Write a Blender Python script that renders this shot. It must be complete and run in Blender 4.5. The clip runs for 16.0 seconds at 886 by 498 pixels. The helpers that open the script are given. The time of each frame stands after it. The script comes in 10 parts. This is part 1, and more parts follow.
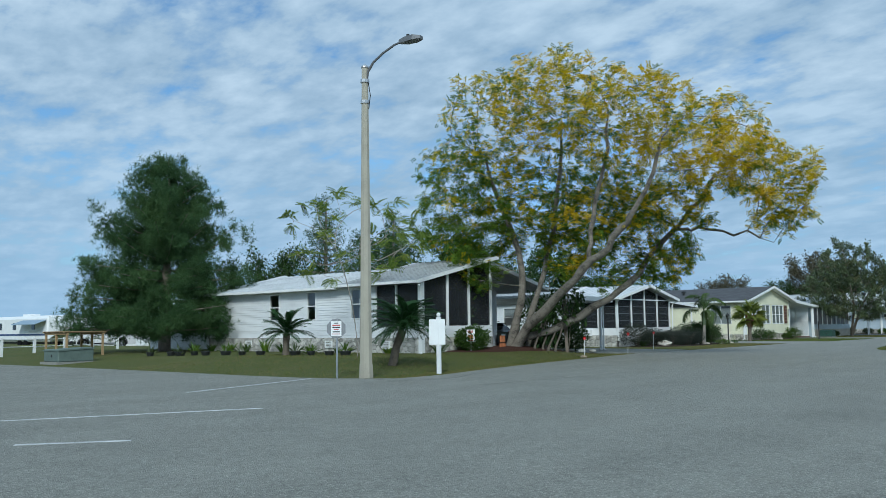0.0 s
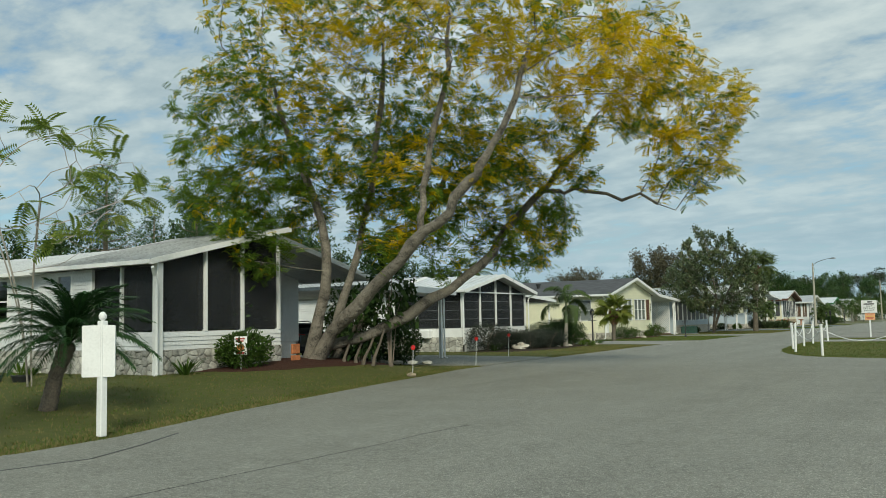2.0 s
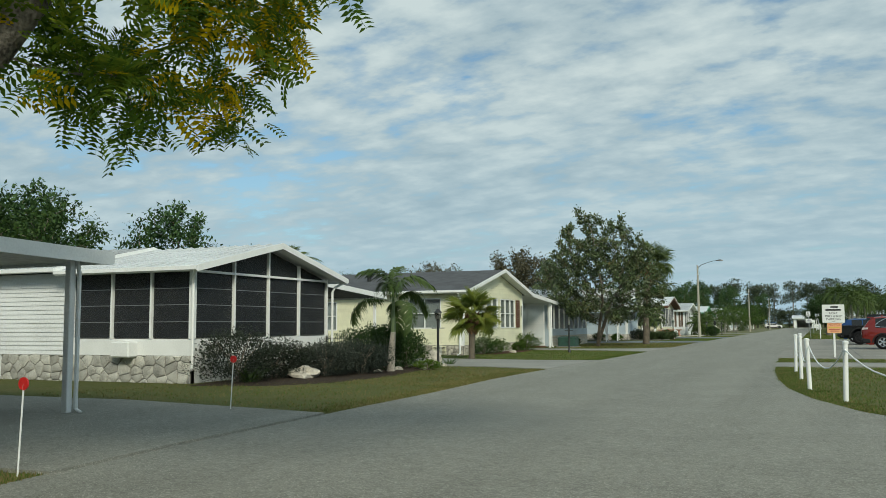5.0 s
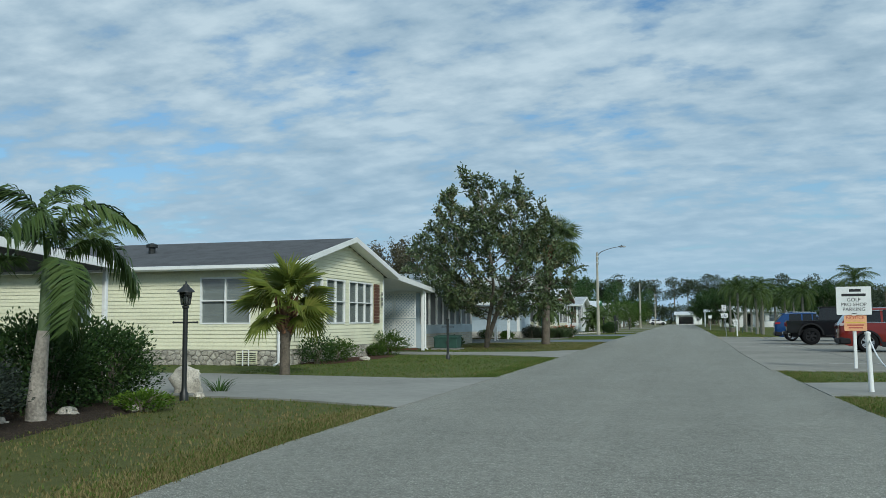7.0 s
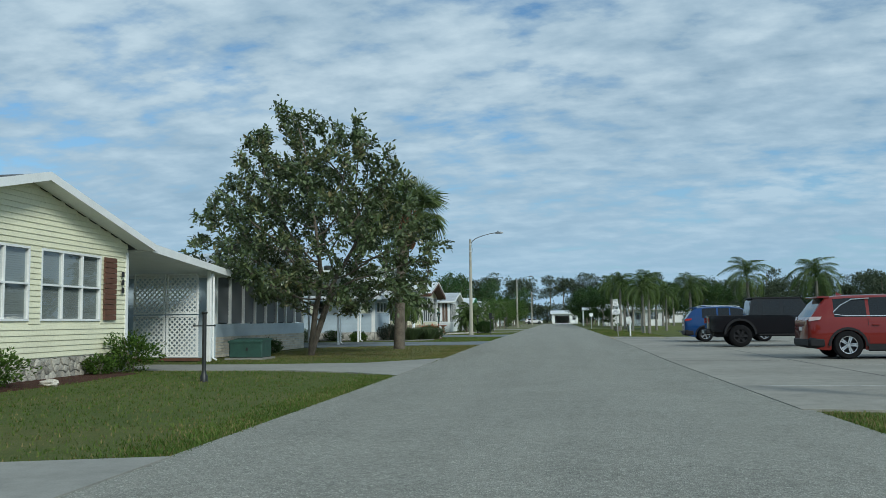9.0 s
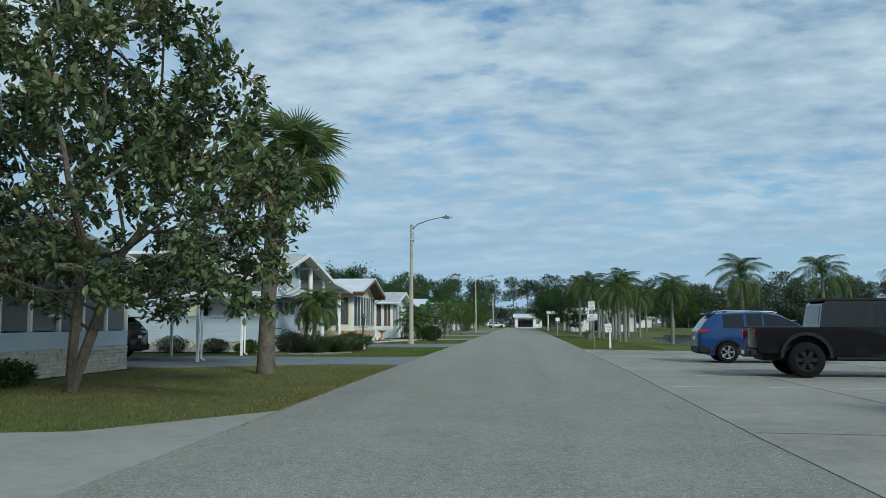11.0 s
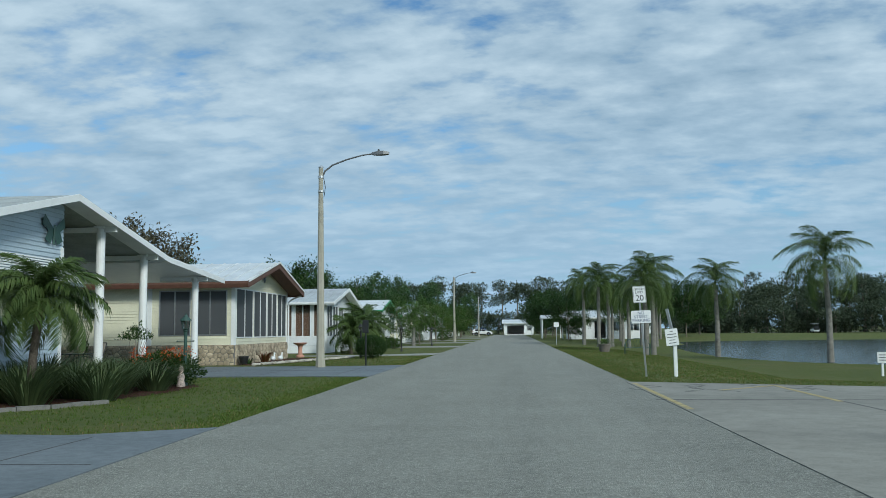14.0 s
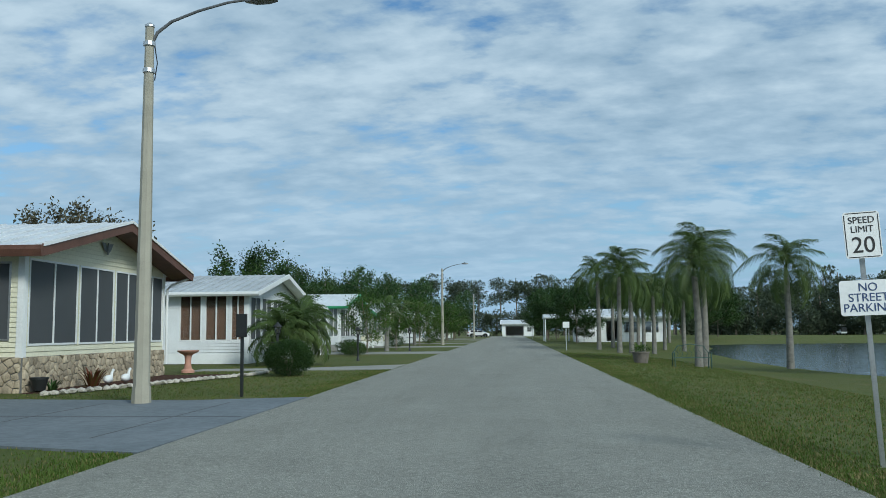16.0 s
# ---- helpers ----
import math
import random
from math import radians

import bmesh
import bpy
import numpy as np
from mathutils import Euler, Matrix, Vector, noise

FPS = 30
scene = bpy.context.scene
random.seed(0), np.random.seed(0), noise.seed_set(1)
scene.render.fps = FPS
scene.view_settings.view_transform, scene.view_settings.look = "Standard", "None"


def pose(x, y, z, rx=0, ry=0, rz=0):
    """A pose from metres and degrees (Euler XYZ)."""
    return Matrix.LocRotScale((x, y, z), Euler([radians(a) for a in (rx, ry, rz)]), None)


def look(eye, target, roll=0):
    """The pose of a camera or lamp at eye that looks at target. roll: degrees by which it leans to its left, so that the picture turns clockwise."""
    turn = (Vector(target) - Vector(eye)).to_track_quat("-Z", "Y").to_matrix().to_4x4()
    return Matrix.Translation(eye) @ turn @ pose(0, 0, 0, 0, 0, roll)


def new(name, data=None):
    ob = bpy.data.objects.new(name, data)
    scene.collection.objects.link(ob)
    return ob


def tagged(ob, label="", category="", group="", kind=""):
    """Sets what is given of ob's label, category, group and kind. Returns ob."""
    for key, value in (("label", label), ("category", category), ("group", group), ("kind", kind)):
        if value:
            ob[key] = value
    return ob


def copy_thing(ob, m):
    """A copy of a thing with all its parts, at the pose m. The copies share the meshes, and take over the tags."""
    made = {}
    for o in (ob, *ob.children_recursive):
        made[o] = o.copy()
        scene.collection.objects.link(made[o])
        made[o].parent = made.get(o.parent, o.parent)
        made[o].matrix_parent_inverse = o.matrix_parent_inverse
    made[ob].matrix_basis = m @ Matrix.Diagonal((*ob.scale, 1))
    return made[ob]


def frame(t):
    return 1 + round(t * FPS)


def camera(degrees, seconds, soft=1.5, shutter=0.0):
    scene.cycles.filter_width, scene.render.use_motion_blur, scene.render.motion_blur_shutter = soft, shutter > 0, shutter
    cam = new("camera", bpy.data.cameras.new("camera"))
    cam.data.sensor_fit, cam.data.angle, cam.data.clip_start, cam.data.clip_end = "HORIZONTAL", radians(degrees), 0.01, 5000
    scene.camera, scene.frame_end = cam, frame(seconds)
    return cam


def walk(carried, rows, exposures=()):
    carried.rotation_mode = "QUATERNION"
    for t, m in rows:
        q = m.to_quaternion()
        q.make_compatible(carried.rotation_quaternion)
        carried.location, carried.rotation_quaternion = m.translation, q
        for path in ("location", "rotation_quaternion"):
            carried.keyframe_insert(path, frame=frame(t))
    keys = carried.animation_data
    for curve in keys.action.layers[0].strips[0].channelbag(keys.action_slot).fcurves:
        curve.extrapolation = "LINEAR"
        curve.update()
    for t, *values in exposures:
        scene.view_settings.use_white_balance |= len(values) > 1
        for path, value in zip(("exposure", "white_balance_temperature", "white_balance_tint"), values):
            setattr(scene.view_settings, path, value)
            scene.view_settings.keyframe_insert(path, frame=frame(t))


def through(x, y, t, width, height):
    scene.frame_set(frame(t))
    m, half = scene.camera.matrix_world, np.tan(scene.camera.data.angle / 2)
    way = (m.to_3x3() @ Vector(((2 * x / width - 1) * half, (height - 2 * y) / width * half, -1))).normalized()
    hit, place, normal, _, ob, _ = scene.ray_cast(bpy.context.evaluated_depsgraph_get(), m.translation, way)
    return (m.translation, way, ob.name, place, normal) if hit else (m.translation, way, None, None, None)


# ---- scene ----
cam = camera(53.8, 16.0, 0.6)
PATH = [
    (0, (17.523, -8.483, 1.225), (16.193, -7.001, 1.405), -0.7),
    (0.5, (15.999, -6.206, 1.285), (14.711, -4.686, 1.46), -0.8),
    (1, (14.605, -3.81, 1.33), (13.377, -2.24, 1.502), -1.1),
    (1.5, (13.09, -1.175, 1.377), (11.945, 0.456, 1.545), -1.2),
    (2, (11.737, 1.466, 1.412), (10.679, 3.155, 1.578), -1.2),
    (2.5, (10.645, 4.021, 1.435), (9.649, 5.748, 1.597), -1.2),
    (3, (9.488, 6.859, 1.414), (8.548, 8.617, 1.578), -1.3),
    (3.5, (8.232, 9.842, 1.389), (7.346, 11.628, 1.555), -1.0),
    (4, (7.158, 12.721, 1.369), (6.316, 14.527, 1.535), -1.0),
    (4.2, (6.698, 13.914, 1.379), (5.867, 15.725, 1.548), -0.7),
    (6.3, (2.261, 28.528, 1.398), (1.627, 30.418, 1.565), -0.2),
    (6.5, (1.942, 29.904, 1.418), (1.338, 31.804, 1.582), -0.0),
    (6.8, (1.643, 31.885, 1.369), (1.08, 33.797, 1.532), -0.3),
    (7, (1.262, 33.358, 1.295), (0.733, 35.279, 1.46), -0.3),
    (7.5, (0.672, 36.679, 1.125), (0.22, 38.619, 1.295), -0.8),
    (8, (0.534, 39.541, 1.179), (0.145, 41.496, 1.342), -0.6),
    (8.5, (0.43, 42.644, 1.128), (0.111, 44.612, 1.291), -0.7),
    (9, (0.374, 45.843, 1.147), (0.117, 47.82, 1.311), -0.6),
    (9.2, (0.262, 47.116, 1.16), (0.032, 49.096, 1.324), -0.6),
    (11.3, (0.613, 61.488, 1.355), (0.438, 63.473, 1.526), -0.0),
    (11.5, (0.632, 62.946, 1.313), (0.459, 64.931, 1.488), -0.0),
    (12, (0.675, 66.673, 1.286), (0.506, 68.657, 1.465), -0.1),
    (12.5, (0.647, 70.45, 1.289), (0.484, 72.435, 1.471), -0.2),
    (13, (0.731, 74.262, 1.299), (0.568, 76.247, 1.483), -0.3),
    (13.5, (0.727, 78.073, 1.312), (0.57, 80.058, 1.497), -0.4),
    (14, (0.767, 81.816, 1.329), (0.613, 83.802, 1.514), -0.6),
    (14.5, (0.774, 85.836, 1.339), (0.623, 87.822, 1.525), -0.6),
    (15, (0.813, 89.716, 1.333), (0.661, 91.701, 1.519), -0.6),
    (15.5, (0.816, 93.608, 1.346), (0.664, 95.593, 1.532), -0.6),
    (16, (0.822, 97.381, 1.345), (0.67, 99.366, 1.532), -0.5),
]
# seconds, stops, kelvin, tint
EXPOSURES = [(0.0, 0.0, 5600, 1), (1.2, 0.0, 6100, 0), (2.4, 0.1, 7300, -2), (4.2, 0.1, 7300, -2), (6.3, 0.0, 6200, 0), (9.0, 0.0, 6050, 0), (16.0, 0.0, 5900, 0)]
walk(cam, [(t, look(eye, target, roll)) for t, eye, target, roll in PATH], EXPOSURES)

# ---- sky, sun ----
SUN_UP, SUN_TURN = radians(33), radians(142)
world = bpy.data.worlds.new("sky")
scene.world = world
world.use_nodes = True
wt = world.node_tree
wt.nodes.clear()
wlink = wt.links.new
w_out = wt.nodes.new("ShaderNodeOutputWorld")
w_bg = wt.nodes.new("ShaderNodeBackground")
sky = wt.nodes.new("ShaderNodeTexSky")
sky.sky_type, sky.sun_disc = "NISHITA", False
sky.sun_elevation, sky.sun_rotation = SUN_UP, SUN_TURN
sky.air_density, sky.dust_density, sky.ozone_density = 1.0, 1.2, 2.0
coord = wt.nodes.new("ShaderNodeTexCoord")
split = wt.nodes.new("ShaderNodeSeparateXYZ")
wlink(coord.outputs["Generated"], split.inputs[0])


def w_math(op, a, b=None):
    q = wt.nodes.new("ShaderNodeMath")
    q.operation = op
    for i, v in enumerate((a, b)):
        if v is None:
            continue
        if isinstance(v, (int, float)):
            q.inputs[i].default_value = v
        else:
            wlink(v, q.inputs[i])
    return q.outputs[0]


# the cloud deck: the view direction carried up to a flat layer
lift = w_math("ADD", w_math("MAXIMUM", split.outputs["Z"], 0.0), 0.20)
flat = wt.nodes.new("ShaderNodeCombineXYZ")
wlink(w_math("DIVIDE", split.outputs["X"], lift), flat.inputs[0])
wlink(w_math("DIVIDE", split.outputs["Y"], lift), flat.inputs[1])


def w_noise(scale, detail, rough, off, stretch=(1, 1, 1), turn=0.0):
    mp = wt.nodes.new("ShaderNodeMapping")
    mp.inputs["Location"].default_value = off
    mp.inputs["Scale"].default_value = stretch
    mp.inputs["Rotation"].default_value = (0, 0, turn)
    wlink(flat.outputs[0], mp.inputs["Vector"])
    q = wt.nodes.new("ShaderNodeTexNoise")
    q.inputs["Scale"].default_value, q.inputs["Detail"].default_value, q.inputs["Roughness"].default_value = scale, detail, rough
    wlink(mp.outputs["Vector"], q.inputs["Vector"])
    return q.outputs["Fac"]


def w_ramp(fac, *stops):
    r = wt.nodes.new("ShaderNodeValToRGB")
    e = r.color_ramp.elements
    e[0].position, e[0].color = stops[0][0], (*stops[0][1], 1)
    e[1].position, e[1].color = stops[-1][0], (*stops[-1][1], 1)
    for s_, c_ in stops[1:-1]:
        e.new(s_).color = (*c_, 1)
    wlink(fac, r.inputs["Fac"])
    return r.outputs["Color"]


def w_mix(fac, a, b, mode="MIX"):
    q = wt.nodes.new("ShaderNodeMix")
    q.data_type, q.blend_type = "RGBA", mode
    for sock, v in ((q.inputs["Factor"], fac), (q.inputs[6], a), (q.inputs[7], b)):
        if isinstance(v, (int, float)):
            sock.default_value = v
        elif isinstance(v, tuple):
            sock.default_value = (*v, 1)
        else:
            wlink(v, sock)
    return q.outputs[2]


cells = w_noise(7.6, 5, 0.55, (3.1, 1.7, 0), (0.85, 1.15, 1), 0.3)
cover = w_math("ADD", w_math("MULTIPLY", cells, 0.55), w_math("MULTIPLY", w_noise(1.5, 3, 0.5, (7.3, 2.2, 0)), 0.5))
cloud_fac = w_ramp(cover, (0.39, (0.05, 0.05, 0.05)), (0.44, (0.6, 0.6, 0.6)), (0.52, (1, 1, 1)))
shade = w_math("ADD", w_math("MULTIPLY", cells, 0.6), w_math("MULTIPLY", w_noise(1.7, 4, 0.5, (0.4, 5.5, 0), (0.7, 1.3, 1), 0.3), 0.4))
cloud_col = w_ramp(shade, (0.36, (0.30, 0.40, 0.51)), (0.49, (0.41, 0.505, 0.61)), (0.63, (0.565, 0.645, 0.73)))
blue = w_mix(1.0, sky.outputs["Color"], (0.085, 0.105, 0.118), "MULTIPLY")
body = w_mix(cloud_fac, blue, cloud_col)
haze = w_ramp(split.outputs["Z"], (0.0, (0.9, 0.9, 0.9)), (0.10, (0.45, 0.45, 0.45)), (0.26, (0, 0, 0)))
full = w_mix(haze, body, (0.36, 0.51, 0.67))
wlink(full, w_bg.inputs["Color"])
w_bg.inputs["Strength"].default_value = 1.0
wlink(w_bg.outputs[0], w_out.inputs["Surface"])

sun = new("sun", bpy.data.lights.new("sun", "SUN"))
sun.data.energy, sun.data.angle, sun.data.color = 2.6, radians(14), (1.0, 0.95, 0.87)
sun.matrix_basis = look((0, 0, 60), (-60 * math.sin(SUN_TURN) / math.tan(SUN_UP), -60 * math.cos(SUN_TURN) / math.tan(SUN_UP), 0))

# ---- building helpers ----
ROOT = {}          # where each thing's parts count from
LATER = []         # small pieces, built last


def thing(name, label, category, loc=(0, 0, 0), group="", kind=""):
    """A top-level thing: an Empty at its base. Its parts are given in world coordinates."""
    ob = new(name)
    ob.empty_display_size = 0.2
    ob.location = loc
    ROOT[ob.name] = Vector(loc)
    return tagged(ob, label, category, group, kind)


class Shape:
    """A mesh in the making: vertices and faces in plain lists."""

    def __init__(self):
        self.v, self.f = [], []

    def add(self, verts, faces):
        n = len(self.v)
        self.v.extend(tuple(p) for p in verts)
        self.f.extend(tuple(i + n for i in face) for face in faces)
        return self

    def box(self, x0, x1, y0, y1, z0, z1):
        p = [(x, y, z) for z in (z0, z1) for x, y in ((x0, y0), (x1, y0), (x1, y1), (x0, y1))]
        return self.add(p, [(3, 2, 1, 0), (4, 5, 6, 7), (0, 1, 5, 4), (1, 2, 6, 5), (2, 3, 7, 6), (3, 0, 4, 7)])

    def soft_box(self, x0, x1, y0, y1, z0, z1, b=0.02):
        """A box with chamfered edges."""
        v, f = [], []
        c = ((x0 + x1) / 2, (y0 + y1) / 2, (z0 + z1) / 2)
        h = ((x1 - x0) / 2, (y1 - y0) / 2, (z1 - z0) / 2)
        b = min(b, 0.45 * min(h))
        idx = {}
        for sx in (-1, 1):
            for sy in (-1, 1):
                for sz in (-1, 1):
                    for a in range(3):
                        s = (sx, sy, sz)
                        p = [c[k] + s[k] * (h[k] - (0 if k == a else b)) for k in range(3)]
                        idx[(sx, sy, sz, a)] = len(v)
                        v.append(p)
        for a in range(3):
            u, w = [k for k in range(3) if k != a]
            for s in (-1, 1):
                ring = []
                for su, sw in ((-1, -1), (1, -1), (1, 1), (-1, 1)):
                    k = [0, 0, 0]
                    k[a], k[u], k[w] = s, su, sw
                    ring.append(idx[(*k, a)])
                f.append(tuple(ring if (s > 0) == (a != 1) else ring[::-1]))
            for su in (-1, 1):
                for sw in (-1, 1):
                    k0, k1 = [0, 0, 0], [0, 0, 0]
                    k0[a], k1[a] = -1, 1
                    k0[u] = k1[u] = su
                    k0[w] = k1[w] = sw
                    q = (idx[(*k0, u)], idx[(*k1, u)], idx[(*k1, w)], idx[(*k0, w)])
                    f.append(q)
        for sx in (-1, 1):
            for sy in (-1, 1):
                for sz in (-1, 1):
                    f.append(tuple(idx[(sx, sy, sz, a)] for a in range(3)))
        return self.add(v, f)

    def tube(self, points, radii, n=8, caps=True):
        """A round tube along points, with a radius at each."""
        pts = [Vector(p) for p in points]
        if not hasattr(radii, "__len__"):
            radii = [radii] * len(pts)
        up = Vector((0.31, 0.17, 0.93))
        base, v, f = 0, [], []
        side = None
        for i, p in enumerate(pts):
            d = (pts[min(i + 1, len(pts) - 1)] - pts[max(i - 1, 0)])
            d = d.normalized() if d.length > 1e-9 else Vector((0, 0, 1))
            ref = side if side is not None else (up if abs(d.dot(up)) < 0.95 else Vector((1, 0, 0)))
            a = (ref - d * ref.dot(d))
            a = a.normalized() if a.length > 1e-6 else d.orthogonal().normalized()
            side, b = a, d.cross(a)
            for k in range(n):
                w = 2 * math.pi * k / n
                v.append(p + (a * math.cos(w) + b * math.sin(w)) * radii[i])
        for i in range(len(pts) - 1):
            for k in range(n):
                j = (k + 1) % n
                f.append((i * n + k, i * n + j, (i + 1) * n + j, (i + 1) * n + k))
        if caps:
            f.append(tuple(range(n))[::-1])
            f.append(tuple(range((len(pts) - 1) * n, len(pts) * n)))
        return self.add(v, f)

    def lathe(self, cx, cy, profile, n=20):
        """Profile of (radius, z) turned about an upright axis."""
        v = [(cx + r * math.cos(2 * math.pi * k / n), cy + r * math.sin(2 * math.pi * k / n), z) for r, z in profile for k in range(n)]
        f = [(i * n + k, i * n + (k + 1) % n, (i + 1) * n + (k + 1) % n, (i + 1) * n + k) for i in range(len(profile) - 1) for k in range(n)]
        f += [tuple(range(n))[::-1], tuple(range((len(profile) - 1) * n, len(profile) * n))]
        return self.add(v, f)

    def prism(self, poly, axis, a, b):
        """A polygon of two coordinates, drawn out along axis from a to b."""
        def at(p, w):
            return {"x": (w, p[0], p[1]), "y": (p[0], w, p[1]), "z": (p[0], p[1], w)}[axis]
        n = len(poly)
        v = [at(p, a) for p in poly] + [at(p, b) for p in poly]
        f = [tuple(range(n))[::-1], tuple(range(n, 2 * n))] + [(k, (k + 1) % n, n + (k + 1) % n, n + k) for k in range(n)]
        return self.add(v, f)

    def blob(self, c, r, seed=0, rough=0.15, n=2):
        """A lumpy stone-like ball; r: three radii."""
        bm = bmesh.new()
        bmesh.ops.create_icosphere(bm, subdivisions=n, radius=1)
        for q in bm.verts:
            k = 1 + rough * noise.noise(q.co * 1.7 + Vector((seed * 3.1, seed, 0))) * 2
            q.co = Vector((c[0] + q.co.x * r[0] * k, c[1] + q.co.y * r[1] * k, c[2] + q.co.z * r[2] * k))
        bm.verts.index_update()
        self.add([q.co for q in bm.verts], [[q.index for q in g.verts] for g in bm.faces])
        bm.free()
        return self

    def mesh(self, name, material, off=(0, 0, 0), smooth=False, fix=True):
        m = bpy.data.meshes.new(name)
        v = np.array(self.v, dtype=float).reshape(-1, 3) - np.array(off, dtype=float)
        m.from_pydata(v.tolist(), [], self.f)
        if fix and len(self.f) < 20000:
            bm = bmesh.new()
            bm.from_mesh(m)
            bmesh.ops.recalc_face_normals(bm, faces=bm.faces)
            bm.to_mesh(m)
            bm.free()
        if smooth:
            m.shade_smooth()
            m.set_sharp_from_angle(angle=radians(40))
        if material:
            m.materials.append(material)
        m.update()
        return m


def part(name, shape, material, parent, label="", smooth=False, fix=True):
    """One mesh object under a thing or under a part."""
    top = parent
    while top.parent:
        top = top.parent
    ob = new(name, shape.mesh(name, material, ROOT[top.name], smooth, fix))
    ob.parent = parent
    return tagged(ob, label) if label else ob


def solo(name, shape, material, label, category, group="", kind="", smooth=False, fix=True, loc=None):
    """A thing that is one single mesh."""
    loc = loc or (0, 0, 0)
    ob = new(name, shape.mesh(name, material, loc, smooth, fix))
    ob.location = loc
    ROOT[ob.name] = Vector(loc)
    return tagged(ob, label, category, group, kind)


def S():
    return Shape()


# ---- materials ----
def material(name, colour, rough=0.6, metal=0.0, var=0.25, scale=6.0, fine=60.0, bump=0.15, bump_scale=None, other=None, random_var=0.0, spec=0.5, dist=0.01):
    """A principled material: colour varied by coarse and fine noise, by the object's random number, with relief."""
    m = bpy.data.materials.new(name)
    m.use_nodes = True
    t = m.node_tree
    n, link = t.nodes, t.links.new
    p = n["Principled BSDF"]
    p.inputs["Roughness"].default_value = rough
    p.inputs["Metallic"].default_value = metal
    p.inputs["Specular IOR Level"].default_value = spec
    geo = n.new("ShaderNodeNewGeometry")
    a = n.new("ShaderNodeTexNoise")
    a.inputs["Scale"].default_value, a.inputs["Detail"].default_value = scale, 5
    b = n.new("ShaderNodeTexNoise")
    b.inputs["Scale"].default_value, b.inputs["Detail"].default_value = fine, 3
    link(geo.outputs["Position"], a.inputs["Vector"])
    link(geo.outputs["Position"], b.inputs["Vector"])
    mix = n.new("ShaderNodeMath")
    mix.operation = "ADD"
    link(a.outputs["Fac"], mix.inputs[0])
    link(b.outputs["Fac"], mix.inputs[1])
    ramp = n.new("ShaderNodeValToRGB")
    dark = other or tuple(c * (1 - var) for c in colour)
    light = tuple(min(1, c * (1 + var * 0.6)) for c in colour)
    e = ramp.color_ramp.elements
    e[0].position, e[0].color = 0.36, (*dark, 1)
    e[1].position, e[1].color = 0.64, (*light, 1)
    mid = e.new(0.5)
    mid.color = (*colour, 1)
    half = n.new("ShaderNodeMath")
    half.operation = "MULTIPLY"
    half.inputs[1].default_value = 0.5
    link(mix.outputs[0], half.inputs[0])
    link(half.outputs[0], ramp.inputs["Fac"])
    out = ramp.outputs["Color"]
    if random_var:
        info = n.new("ShaderNodeObjectInfo")
        mr = n.new("ShaderNodeMapRange")
        mr.inputs["To Min"].default_value, mr.inputs["To Max"].default_value = 1 - random_var, 1 + random_var
        link(info.outputs["Random"], mr.inputs["Value"])
        hsv = n.new("ShaderNodeHueSaturation")
        link(mr.outputs["Result"], hsv.inputs["Value"])
        link(out, hsv.inputs["Color"])
        out = hsv.outputs["Color"]
    link(out, p.inputs["Base Color"])
    if bump:
        bn = n.new("ShaderNodeBump")
        bn.inputs["Strength"].default_value, bn.inputs["Distance"].default_value = bump, dist
        src = b
        if bump_scale:
            src = n.new("ShaderNodeTexNoise")
            src.inputs["Scale"].default_value, src.inputs["Detail"].default_value = bump_scale, 4
            link(geo.outputs["Position"], src.inputs["Vector"])
        link(src.outputs["Fac"], bn.inputs["Height"])
        link(bn.outputs["Normal"], p.inputs["Normal"])
    return m


def leaf_material(name, colours, rough=0.55, through=0.35, spec=0.15):
    """Leaves: each island its own tone out of the given colours, some light passing through."""
    m = bpy.data.materials.new(name)
    m.use_nodes = True
    t = m.node_tree
    n, link = t.nodes, t.links.new
    p, out = n["Principled BSDF"], n["Material Output"]
    geo = n.new("ShaderNodeNewGeometry")
    ramp = n.new("ShaderNodeValToRGB")
    ramp.color_ramp.interpolation = "LINEAR"
    e = ramp.color_ramp.elements
    e[0].position, e[0].color = 0, (*colours[0], 1)
    e[1].position, e[1].color = 1, (*colours[-1], 1)
    for i, c in enumerate(colours[1:-1]):
        e.new((i + 1) / (len(colours) - 1)).color = (*c, 1)
    big = n.new("ShaderNodeTexNoise")
    big.inputs["Scale"].default_value = 0.55
    link(geo.outputs["Position"], big.inputs["Vector"])
    mr = n.new("ShaderNodeMapRange")
    mr.inputs["From Min"].default_value, mr.inputs["From Max"].default_value = 0.3, 0.7
    link(big.outputs["Fac"], mr.inputs["Value"])
    mix = n.new("ShaderNodeMix")
    mix.inputs["Factor"].default_value = 0.5
    link(geo.outputs["Random Per Island"], mix.inputs["A"])
    link(mr.outputs["Result"], mix.inputs["B"])
    link(mix.outputs["Result"], ramp.inputs["Fac"])
    link(ramp.outputs["Color"], p.inputs["Base Color"])
    p.inputs["Roughness"].default_value = rough
    p.inputs["Specular IOR Level"].default_value = spec
    tr = n.new("ShaderNodeBsdfTranslucent")
    link(ramp.outputs["Color"], tr.inputs["Color"])
    ms = n.new("ShaderNodeMixShader")
    ms.inputs["Fac"].default_value = through
    link(p.outputs["BSDF"], ms.inputs[1])
    link(tr.outputs["BSDF"], ms.inputs[2])
    link(ms.outputs["Shader"], out.inputs["Surface"])
    return m


